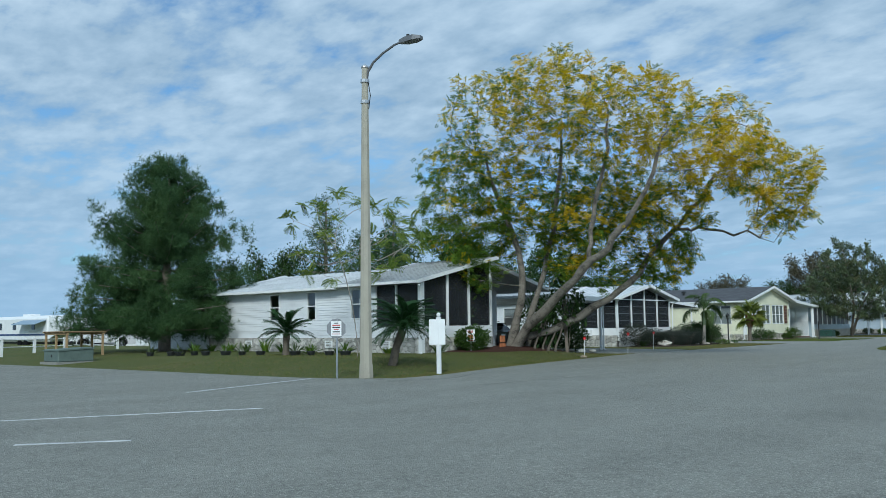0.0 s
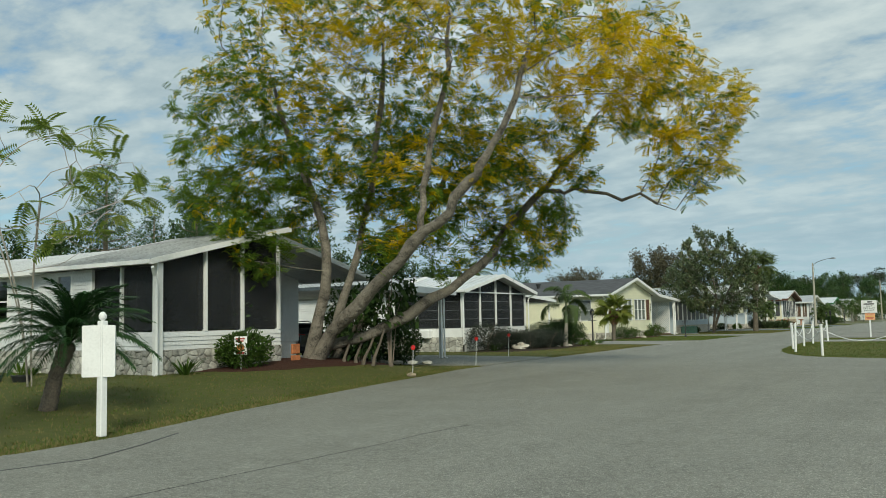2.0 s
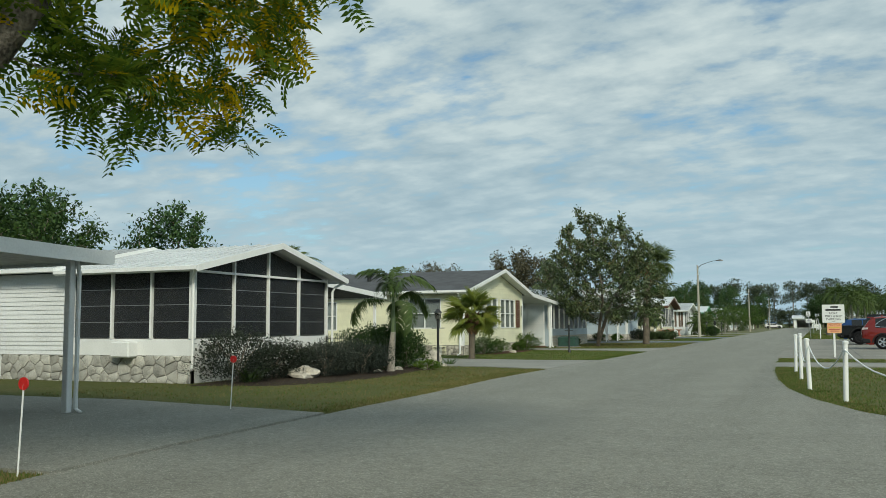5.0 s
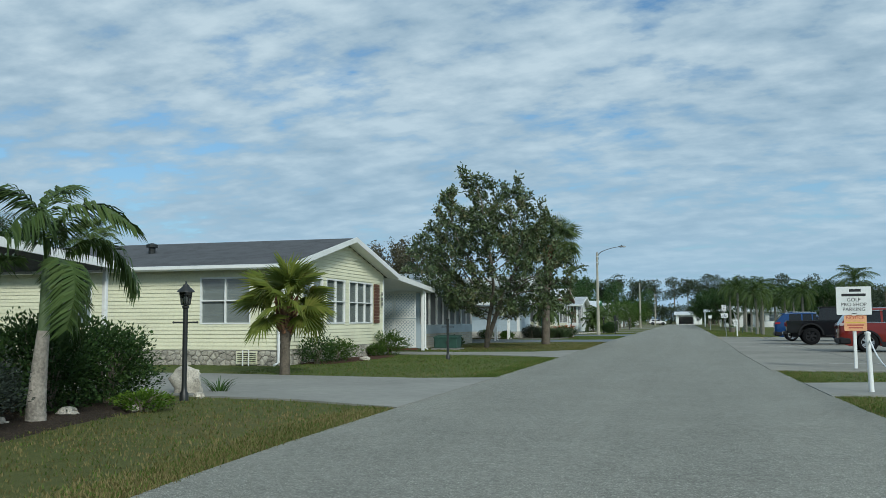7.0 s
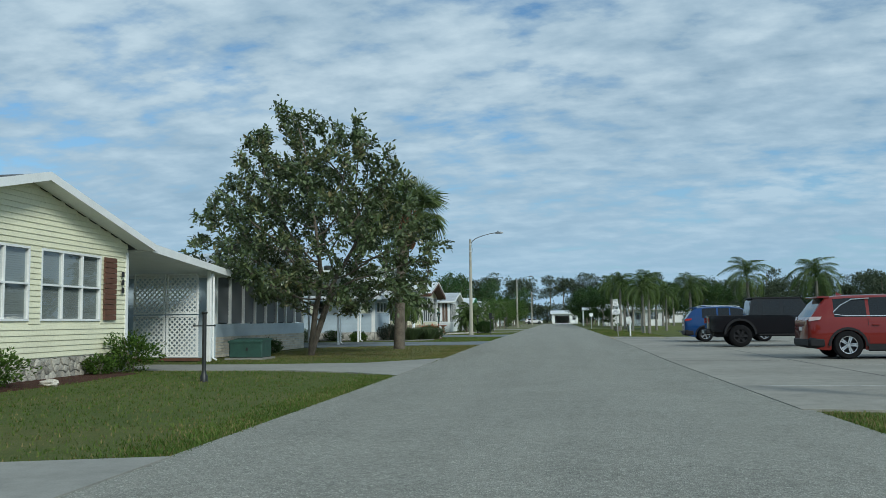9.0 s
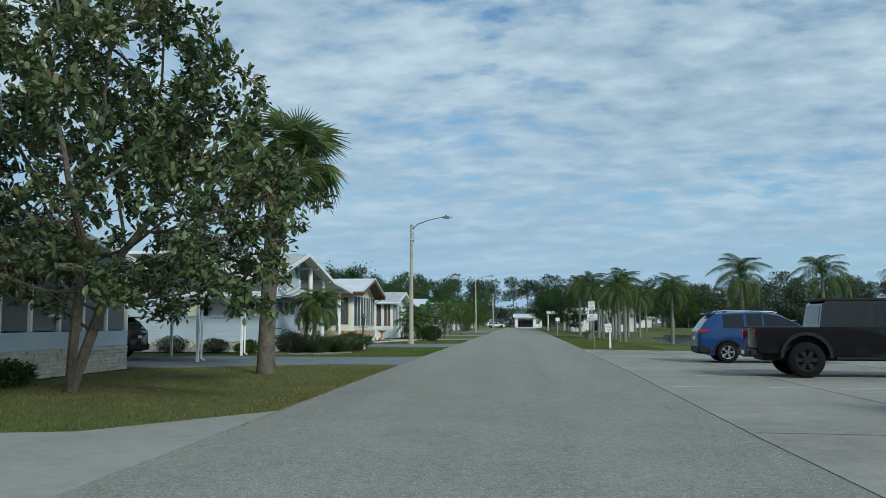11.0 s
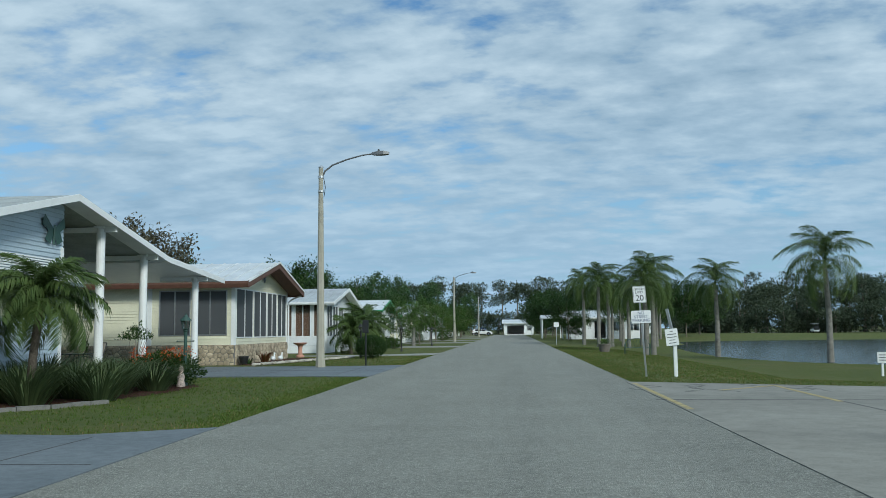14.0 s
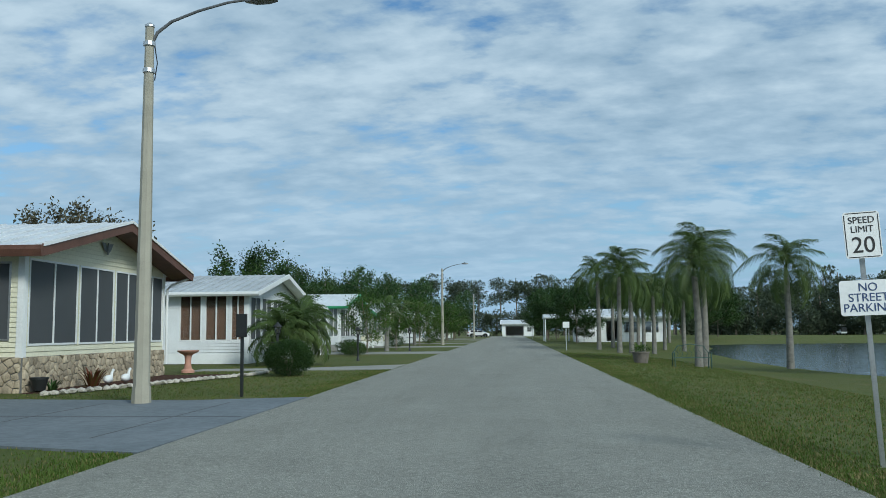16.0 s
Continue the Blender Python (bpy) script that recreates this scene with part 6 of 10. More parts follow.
# -- the leaning golden tree --
def leaning_tree():
    rs = np.random.RandomState(11)
    base = Vector((-5.25, 20.8, 0.12))
    t = thing("rain_tree", "large leaning tree with feathery green and golden leaves", "tree", tuple(base))
    limbs = [
        [(-5.4, 20.6, -0.05), (-4.85, 20.7, 0.6), (-3.8, 21.2, 1.0), (-2.7, 21.8, 1.4), (-1.6, 22.3, 2.2), (-0.8, 22.8, 2.9), (-0.3, 23.0, 3.55), (0.15, 23.2, 4.2), (1.0, 23.65, 5.25), (1.8, 24.0, 6.2), (2.4, 24.2, 7.2)],
        [(0.75, 23.5, 4.95), (1.2, 23.75, 5.05), (1.7, 24.0, 4.96), (2.4, 24.4, 4.8), (3.3, 24.8, 4.7), (4.2, 25.25, 4.3)],
        [(-5.3, 20.4, -0.05), (-4.95, 20.34, 0.41), (-3.8, 20.2, 1.3), (-2.75, 20.0, 2.15), (-1.6, 19.8, 3.0), (-0.7, 19.7, 3.6), (0.1, 19.55, 4.1), (0.7, 19.45, 4.7), (1.15, 19.4, 5.1), (1.6, 19.3, 5.6), (2.2, 19.3, 6.7), (2.6, 19.4, 7.9)],
        [(-0.9, 19.72, 3.5), (-0.75, 19.7, 4.3), (-0.7, 19.7, 5.3), (-0.3, 19.7, 6.4), (0.1, 19.7, 7.8), (0.2, 19.7, 9.2)],
        [(-5.5, 20.5, -0.05), (-5.15, 20.5, 1.0), (-4.75, 20.5, 2.2), (-4.6, 20.3, 3.4), (-4.75, 20.0, 4.8), (-5.2, 19.6, 6.4), (-5.5, 19.2, 8.2)],
        [(-5.3, 20.7, 0.0), (-4.7, 20.9, 1.2), (-4.1, 21.0, 2.6), (-3.6, 20.9, 4.2), (-3.0, 20.7, 5.8), (-2.6, 20.5, 7.4), (-2.4, 20.3, 9.2)],
        [(-5.3, 21.2, 0.0), (-4.9, 21.9, 1.0), (-4.3, 22.6, 2.2), (-3.6, 23.2, 3.6), (-2.8, 23.6, 5.2), (-2.2, 23.8, 6.6)],
    ]
    radii = [(0.19, 0.05), (0.065, 0.03), (0.22, 0.05), (0.10, 0.045), (0.21, 0.05), (0.14, 0.05), (0.14, 0.05)]
    start, given = [], {}
    for limb, (ra, rb) in zip(limbs, radii):
        pts = [Vector(p) for p in limb]
        last = -1
        m = 0
        for a, b in zip(pts, pts[1:]):
            for k in range(2):
                p = a.lerp(b, k / 2) + Vector(rs.normal(size=3) * 0.06)
                start.append((tuple(p), last))
                last = len(start) - 1
                given[last] = (ra + (rb - ra) * m / (2 * len(pts))) * rs.uniform(0.88, 1.16)
                m += 1
        start.append((tuple(pts[-1]), last))
    cl = [((-6.6, 18.9, 7.0), (2.1, 2.3, 2.4), 330), ((-7.6, 19.2, 5.2), (1.7, 1.8, 1.1), 150), ((-4.7, 18.6, 9.4), (2.4, 2.4, 2.6), 260), ((-1.3, 18.6, 9.9), (2.8, 2.7, 2.1), 330), ((1.2, 19.2, 9.0), (3.0, 2.8, 1.9), 350), ((3.8, 20.2, 7.7), (2.6, 2.8, 1.6), 300), ((5.2, 22.4, 6.6), (1.9, 2.4, 1.3), 220), ((4.7, 24.7, 5.3), (1.4, 1.8, 0.7), 110), ((-2.0, 22.4, 6.2), (3.0, 2.4, 2.2), 400), ((0.8, 22.6, 5.9), (2.2, 1.8, 1.2), 200), ((0.2, 23.8, 3.8), (1.6, 1.5, 1.2), 220), ((-5.4, 18.0, 3.3), (1.2, 1.2, 1.0), 110), ((-3.8, 20.2, 6.4), (2.6, 2.4, 2.0), 280), ((-6.4, 19.8, 4.8), (1.9, 2.0, 1.5), 190), ((-2.6, 21.6, 4.4), (2.1, 1.8, 1.3), 180)]
    pts = np.concatenate([ellipsoid_points(rs, c, r, int(n * 1.7), 0.35) for c, r, n in cl])
    pts = pts[pts[:, 2] > 2.35]
    nodes, parents = colonize(start, pts, 0.30, 2.6, 0.50, 90, 10500)
    s, r, kids = branch_mesh(nodes, parents, 0.0075, 2.85, given)
    trunk = part("trunk", s, TREE_BARK, t, "knotty grey-brown leaning multiple trunk", smooth=True, fix=False)
    tips = np.array([i for i in range(len(nodes)) if r[i] < 0.0125 and parents[i] >= 0])
    reps = np.repeat(tips, 19)
    high = nodes[reps][:, 2]
    reps = reps[rs.uniform(size=len(reps)) > np.clip((high - 4.5) * 0.11, 0.0, 0.48)]
    par = np.array([parents[i] for i in reps])
    out = (nodes[reps] - nodes[par]) * 0.8 + rs.normal(size=(len(reps), 3)) * np.array([0.33, 0.33, 0.13])
    out[:, 2] -= 0.04
    fr = frames_along(out, rs)
    place = nodes[reps] + rs.normal(size=(len(reps), 3)) * 0.12
    sizes = rs.uniform(0.16, 0.30, len(reps))
    gold = 1 / (1 + np.exp(-(0.45 * (place[:, 2] - 7.0) + 0.30 * (place[:, 0] + 1.6) - 0.55 + 4.2 * np.array([noise.noise(Vector(p) * 0.75) for p in place]))))
    is_gold = rs.uniform(size=len(reps)) < gold
    tv, tf = pinnate(6, 0.42, 0.07, 0.34)
    for name, pick, mat, label in (("green_crown", ~is_gold, GREEN_FEATHER, "feathery green foliage"), ("golden_crown", is_gold, GOLD_FEATHER, "feathery golden foliage")):
        v, f = scatter(tv, tf, place[pick] - np.array(base), fr[pick], sizes[pick])
        mesh_part(name, quick_mesh(name, v, f, mat), t, label)
    # aerial roots and props at the foot
    for k in range(4):
        a = rs.uniform(-0.9, 1.3)
        x, y = -4.3 + k * 0.3 + rs.uniform(-0.16, 0.16), 20.9 + rs.uniform(-0.2, 0.5)
        hh = rs.uniform(0.55, 1.0)
        s = S().tube([(x, y, 0.05), (x + 0.06 * a, y + 0.05, 0.3), (x + 0.12 + 0.1 * a, y + 0.15, 0.28 + hh * 0.5), (x + 0.2 + 0.12 * a, y + 0.3, 0.35 + hh)], [rs.uniform(0.05, 0.09), rs.uniform(0.035, 0.055), 0.035, 0.03], 7)
        part("prop_root", s, PALM_BARK, trunk, smooth=True)
    t.location += Vector((0.05, 0.7, 0.14))
    return t


leaning_tree()


def sapling(x, y, h, seed, label, lean=(0, 0), spread=2.4, mat=None, n=170, stems=4):
    """A slim many-stemmed young tree with open feathery sprays."""
    rs = np.random.RandomState(seed)
    z0 = float(ground_z(x, y))
    t = thing("young_tree", label, "tree", (x, y, z0))
    start = []
    for k in range(stems):
        a = rs.uniform(0, 2 * math.pi)
        last = -1
        for j in range(9):
            q = j / 8
            start.append(((x + math.cos(a) * (0.06 + 0.55 * q * q * spread * 0.5) + lean[0] * q, y + math.sin(a) * (0.06 + 0.55 * q * q * spread * 0.5) + lean[1] * q, z0 + q * h * 0.62), last))
            last = len(start) - 1
    pts = ellipsoid_points(rs, (x + lean[0], y + lean[1], z0 + h * 0.66), (spread, spread, h * 0.34), n, 0.5)
    nodes, parents = colonize(start, pts, 0.22, 2.0, 0.5, 50, 900)
    s, r, kids = branch_mesh(nodes, parents, 0.007, 2.3)
    part("trunk", s, PALE_BARK, t, "slim pale stems", smooth=True, fix=False)
    tips = np.array([i for i in range(len(nodes)) if r[i] < 0.0105 and parents[i] >= 0 and not kids[i]] * 7)
    out = nodes[tips] - nodes[[parents[i] for i in tips]] + rs.normal(size=(len(tips), 3)) * np.array([0.3, 0.3, 0.15])
    v, f = scatter(*pinnate(9, 0.36, 0.05, 0.4), nodes[tips] - np.array([x, y, z0]), frames_along(out, rs), rs.uniform(0.28, 0.5, len(tips)))
    mesh_part("crown", quick_mesh("crown", v, f, mat or GREEN_FEATHER), t, "open feathery foliage")
    return t


sapling(-5.0, 12.2, 6.0, 4, "slim young tree with open feathery leaves beside the porch", (0.3, -0.4), 2.7, YOUNG_FEATHER, 120)


def leafy_tree(name, label, x, y, h, rad, clear, seed, leaf_mat, template=LEAF, leaf=0.2, n_pts=420, per_tip=10, bark=None, shape=(1, 1, 0.5), z0=None, tip_r=0.012, kill=0.6, centre=0.58, trunks=1, limit=2600, jitter=0.22, cone=0.0, group=""):
    """A tree grown into its crown, with single leaves round every twig."""
    rs = np.random.RandomState(seed)
    z0 = float(ground_z(x, y)) - 0.03 if z0 is None else z0
    t = thing(name, label, "tree", (x, y, z0), group)
    start = []
    for k in range(trunks):
        a = rs.uniform(0, 6.28)
        last, m = -1, 8
        for j in range(m):
            q = j / (m - 1)
            w = 0.10 * h * q * (trunks > 1)
            start.append(((x + math.cos(a) * w + rs.normal() * 0.02, y + math.sin(a) * w + rs.normal() * 0.02, z0 + q * (clear + 0.15 * h)), last))
            last = len(start) - 1
    c = (x, y, z0 + h * centre)
    pts = ellipsoid_points(rs, c, (rad * shape[0], rad * shape[1], h * shape[2] * 0.9), n_pts, 0.3)
    bumps = np.array([noise.noise(Vector(p) * 0.45 + Vector((seed, 0, 0))) for p in pts])
    pts = c + (pts - c) * (1 + 0.45 * bumps)[:, None]
    if cone:
        q = np.clip((pts[:, 2] - z0 - clear) / (h - clear), 0, 1)
        pts[:, :2] = np.array([x, y]) + (pts[:, :2] - np.array([x, y])) * (1.15 - cone * q)[:, None]
    pts = pts[(pts[:, 2] > z0 + clear) & (pts[:, 2] < z0 + h)]
    nodes, parents = colonize(start, pts, 0.32, 2.6, kill, 70, limit)
    s, r, kids = branch_mesh(nodes, parents, tip_r, 2.3)
    part("trunk", s, bark or BARK, t, "rough bark trunk and limbs", smooth=True, fix=False)
    tips = np.array([i for i in range(len(nodes)) if r[i] < tip_r * 2.0 and parents[i] >= 0])
    reps = np.repeat(tips, per_tip)
    out = nodes[reps] - nodes[[parents[i] for i in reps]] + rs.normal(size=(len(reps), 3)) * 0.35
    place = nodes[reps] + rs.normal(size=(len(reps), 3)) * jitter - np.array([x, y, z0])
    v, f = scatter(*template, place, frames_along(out, rs), rs.uniform(0.65, 1.25, len(reps)) * leaf)
    mesh_part("crown", quick_mesh("crown", v, f, leaf_mat), t, "leafy crown")
    return t


leafy_tree("magnolia_tree", "dark glossy magnolia tree with an open crown on the lawn", -8.3, 76.0, 9.1, 4.9, 1.45, 21, MAGNOLIA, BROAD, 0.185, 1050, 34, PALM_BARK, (1, 1, 0.52), None, 0.0125, 0.40, 0.54, 2, 5600, 0.10, 0.62)

# -- the big pine beyond the white house --
def pine(x, y, h, rad, seed, label, tufts=9, low=1.0):
    rs = np.random.RandomState(seed)
    z0 = float(ground_z(x, y)) - 0.03
    t = thing("pine_tree", label, "tree", (x, y, z0))
    s = S().tube([(x, y, z0), (x + 0.1, y, z0 + h * 0.4), (x + 0.05, y + 0.1, z0 + h * 0.97)], [0.30, 0.2, 0.03], 10)
    ends = []
    levels = 17
    for k in range(levels):
        q = k / (levels - 1)
        z = z0 + low + (h - low) * (q ** 1.05) * 0.97
        reach = rad * (1 - q) ** 0.66 * rs.uniform(0.72, 1.1) + 0.3
        for b in range(6 if q < 0.8 else 4):
            a = 2 * math.pi * b / 6 + rs.uniform(-0.5, 0.5) + k
            ln = reach * rs.uniform(0.6, 1.12)
            up = 0.10 * ln + (0.25 if q > 0.4 else -0.05) * ln
            tip = (x + math.cos(a) * ln, y + math.sin(a) * ln, z + up)
            mid = (x + math.cos(a) * ln * 0.5, y + math.sin(a) * ln * 0.5, z + up * 0.25)
            s.tube([(x, y, z), mid, tip], [0.05 * (1 - q) + 0.015, 0.03 * (1 - q) + 0.012, 0.008], 5, caps=False)
            for m in range(int(3 + ln * 3.2)):
                w = rs.uniform(0.25, 1.0)
                base = np.array([x + math.cos(a) * ln * w, y + math.sin(a) * ln * w, z + up * w * w])
                off = rs.normal(size=3) * np.array([0.34, 0.34, 0.2]) * (0.5 + 0.6 * w)
                ends.append((base + off, np.array([math.cos(a), math.sin(a), 0.45]) + rs.normal(size=3) * 0.5))
    part("trunk", s, BARK, t, "dark pine trunk with boughs", smooth=True, fix=False)
    tv, tf = needle_tuft(13)
    place = np.repeat(np.array([e[0] for e in ends]), tufts, 0)
    out = np.repeat(np.array([e[1] for e in ends]), tufts, 0) + rs.normal(size=(len(place), 3)) * 0.6
    place = place + rs.normal(size=place.shape) * 0.19 - np.array([x, y, z0])
    v, f = scatter(tv, tf, place, frames_along(out, rs), rs.uniform(0.17, 0.29, len(place)))
    mesh_part("crown", quick_mesh("crown", v, f, PINE_LEAF), t, "dense needle tufts")
    return t


pine(-20.6, 13.9, 9.3, 5.3, 5, "broad dark green pine beside the white house", 30, 1.0)

pine(-36, 37, 12.0, 3.2, 6, "tall dark green pine beyond the white house", 5, 2.5)
pine(-37, 41.6, 9.4, 2.8, 7, "dark green pine beyond the white house", 5, 1.5)
pine(-35, 43.6, 11.2, 2.3, 8, "slim dark green pine beyond the white house", 5, 2.0)


# -- palms --
def feather_frond(n_pairs, length, leaf_len, droop, leaf_mat, seed, width=0.02, lift=0.55, vee=0.35, name="frond", hang=1.0, bushy=0.0):
    """One palm leaf: an arching rib with long leaflets on both sides; it leaves the trunk along +y."""
    rs = np.random.RandomState(seed)
    v, f = [], []
    rib = []
    for k in range(15):
        t = k / 14
        rib.append(np.array([0, length * (t - 0.10 * t * t), length * (lift * t - droop * t * t)]))
    for k in range(14):
        w0, w1 = 0.022 * (1 - k / 15), 0.022 * (1 - (k + 1) / 15)
        n = len(v)
        v += [rib[k] + (-w0, 0, 0), rib[k] + (w0, 0, 0), rib[k + 1] + (w1, 0, 0), rib[k + 1] + (-w1, 0, 0)]
        f.append((n, n + 1, n + 2, n + 3))
    for k in range(n_pairs):
        t = 0.14 + 0.86 * (k + 0.5) / n_pairs
        i = min(int(t * 14), 13)
        p = rib[i] + (rib[i + 1] - rib[i]) * (t * 14 - i)
        d = rib[i + 1] - rib[i]
        d = d / np.linalg.norm(d)
        ln = leaf_len * (0.45 + 2.2 * t * (1.03 - t)) * rs.uniform(0.88, 1.1)
        for s in (-1, 1):
            q = np.array([s * 0.82, 0, 0]) + d * (0.42 + 0.3 * t) + np.array([0, 0, vee * rs.uniform(0.6, 1.3) + bushy * rs.uniform(-1, 1)])
            q = q / np.linalg.norm(q)
            side = np.cross(q, [0, 0, 1.0])
            side = side / (np.linalg.norm(side) + 1e-6) * width
            mid = p + q * ln * 0.5 + np.array([0, 0, -ln * 0.12 * (hang - 1)])
            tip = p + q * ln * (1.15 - 0.15 * hang) + np.array([0, 0, -ln * hang * (0.25 + 0.35 * rs.uniform())])
            n = len(v)
            v += [p - side * 0.5, p + side * 0.5, mid + side, tip, mid - side]
            f += [(n, n + 1, n + 2, n + 4), (n + 4, n + 2, n + 3, n + 3)]
    v = np.array(v)
    quads = [q for q in f if len(set(q)) == 4]
    tris = [q[:3] for q in f if len(set(q)) == 3]
    m = bpy.data.meshes.new(name)
    m.from_pydata(v.tolist(), [], quads + tris)
    m.materials.append(leaf_mat)
    m.update()
    return m


def fan_frond(n_seg, radius, petiole, leaf_mat, seed, droop=0.25, name="frond"):
    """One fan palm leaf: a stalk along +y that ends in a pleated fan."""
    rs = np.random.RandomState(seed)
    v, f = [(-0.015, 0, 0), (0.015, 0, 0), (0.01, petiole, 0.05), (-0.01, petiole, 0.05)], [(0, 1, 2, 3)]
    hub = np.array([0, petiole, 0.05])
    span = math.radians(250)
    for k in range(n_seg):
        a = -span / 2 + span * (k + 0.5) / n_seg
        half = span / n_seg / 2
        ln = radius * (1 - 0.22 * abs(a) / (span / 2)) * rs.uniform(0.9, 1.06)

        def at(ang, rr, dz):
            return hub + np.array([math.sin(ang) * rr, math.cos(ang) * rr, dz])
        dr = droop * ln * rs.uniform(0.6, 1.5)
        n = len(v)
        v += [tuple(hub), tuple(at(a - half * 0.8, ln * 0.5, -0.02)), tuple(at(a, ln * 0.52, 0.03)), tuple(at(a + half * 0.8, ln * 0.5, -0.02)), tuple(at(a, ln, -dr))]
        f += [(n, n + 1, n + 2), (n, n + 2, n + 3), (n + 1, n + 4, n + 2), (n + 2, n + 4, n + 3)]
    m = bpy.data.meshes.new(name)
    m.from_pydata([tuple(p) for p in v], [], f)
    m.materials.append(leaf_mat)
    m.update()
    return m


FEATHER = [feather_frond(52, 2.2 + 0.15 * k, 0.6, 1.0 + 0.22 * k, PALM_LEAF, k, 0.012, 1.0 + 0.1 * k, 0.1, hang=1.9, bushy=0.25) for k in range(3)]
FOXTAIL = [feather_frond(64, 1.7, 0.44, 1.1 + 0.2 * k, DARK_PALM, k + 5, 0.021, 1.3 + 0.1 * k, -0.1, hang=1.4, bushy=0.4) for k in range(3)]
SMALL_FEATHER = [feather_frond(44, 1.15, 0.30, 0.95, PALM_LEAF, k + 9, 0.010, 0.9, 0.1, hang=1.8, bushy=0.3) for k in range(3)]
CYCAD = [feather_frond(40, 1.05, 0.17, 0.42, CYCAD_LEAF, k + 13, 0.009, 0.5, 0.35) for k in range(3)]
BIG_CYCAD = [feather_frond(46, 1.35, 0.20, 0.62, CYCAD_LEAF, k + 16, 0.010, 0.55, 0.35) for k in range(3)]
FAN = [fan_frond(30, 0.74, 0.58, BRIGHT_PALM, k, 0.22) for k in range(3)]
CABBAGE_LEAF = leaf_material("cabbage_palm_leaves", [(0.08, 0.12, 0.045), (0.14, 0.19, 0.07), (0.22, 0.26, 0.11)], 0.4, 0.4)
TALL_FAN = [fan_frond(34, 1.0, 1.0, CABBAGE_LEAF, k + 4, 0.42) for k in range(3)]


def crown_of(t, fronds, n, top, seed, lo=-35, hi=70, size=1.0, label="", roll=15):
    """Fronds in a spiral round the top of a trunk, the oldest hanging lowest."""
    rs = np.random.RandomState(seed)
    for k in range(n):
        q = (k + 0.5) / n
        tilt = hi + (lo - hi) * q + rs.uniform(-8, 8)
        ob = new("frond", fronds[k % len(fronds)])
        ob.parent = t
        sc = size * rs.uniform(0.85, 1.1)
        ob.matrix_basis = Matrix.Translation(top) @ pose(0, 0, 0, 0, 0, k * 137.5 + rs.uniform(-12, 12)) @ pose(0, 0, 0, tilt, rs.uniform(-roll, roll), 0) @ Matrix.Scale(sc, 4)
        if label:
            tagged(ob, label)


def ringed_trunk(points, radii, rings, seed=0, bump=0.028):
    """A palm trunk with uneven leaf scars."""
    rs = np.random.RandomState(seed)
    pts, rad = [], []
    n = rings * 2
    ks = np.linspace(0, 1, n + 1)
    xs = np.linspace(0, 1, len(points))
    for i, k in enumerate(ks):
        pts.append(tuple(np.interp(k, xs, [p[j] for p in points]) for j in range(3)))
        rad.append(float(np.interp(k, xs, radii)) * (1 + (bump if i % 2 else -bump * 0.4) * rs.uniform(0.4, 1.3)))
    return S().tube(pts, rad, 14)


def palm(name, label, x, y, top, trunk_pts, radii, rings, bark, fronds, n, seed, lo=-35, hi=70, size=1.0, group="", z0=None, shaft=None, boots=0, boot_len=1.15, roll=15):
    z0 = float(ground_z(x, y)) - 0.03 if z0 is None else z0
    t = thing(name, label, "palm tree", (x, y, z0), group)
    pts = [(x + p[0], y + p[1], z0 + p[2]) for p in trunk_pts]
    tr = part("trunk", ringed_trunk(pts, radii, rings, seed), bark, t, "ringed palm trunk", smooth=True)
    tip = Vector(trunk_pts[-1])
    if shaft:
        s = S().tube([pts[-1], (pts[-1][0], pts[-1][1], pts[-1][2] + shaft)], [radii[-1] * 0.95, radii[-1] * 0.5], 10)
        part("crownshaft", s, MID_SHAFT, t, "smooth green crownshaft", smooth=True)
        tip = tip + Vector((0, 0, shaft * 0.9))
    if boots:
        rs = np.random.RandomState(seed + 7)
        for k in range(boots):
            a, q = k * 2.4, k / boots
            zz = pts[-1][2] - boot_len * (1 - q)
            r = float(np.interp(1 - (1 - q) * 0.2, np.linspace(0, 1, len(radii)), radii))
            cx, cy = pts[-1][0] + (pts[-2][0] - pts[-1][0]) * (1 - q) * 0.3, pts[-1][1]
            s = S().tube([(cx + math.cos(a) * r * 0.8, cy + math.sin(a) * r * 0.8, zz), (cx + math.cos(a) * (r + 0.06), cy + math.sin(a) * (r + 0.06), zz + 0.16), (cx + math.cos(a) * (r + 0.12), cy + math.sin(a) * (r + 0.12), zz + 0.27)], [0.06, 0.045, 0.02], 5)
            part("boot", s, BOOT, tr)
    crown_of(t, fronds, n, tip, seed, lo, hi, size, roll=roll)
    return t


MID_SHAFT = material("green_crownshaft", (0.12, 0.17, 0.08), 0.5, var=0.25, scale=6, bump=0.05)
palm("foxtail_palm", "young foxtail palm with bushy plumes and pale trunk", -7.05, 43.2, None, [(0, 0, 0), (0.0, 0, 0.25), (0.03, 0, 0.7), (0.08, 0, 1.25)], [0.14, 0.125, 0.105, 0.08], 9, PALE_BARK, FOXTAIL, 9, 2, -62, 56, 0.95, shaft=1.0)
palm("fan_palm", "short fan palm with bright yellow-green leaves", -8.4, 53.5, None, [(0, 0, 0), (0.0, 0, 0.7), (0.02, 0, 1.25), (0.03, 0, 1.8)], [0.13, 0.12, 0.15, 0.19], 12, PALM_BARK, FAN, 24, 3, -55, 80, 1.08, boots=44, boot_len=0.75, roll=60)
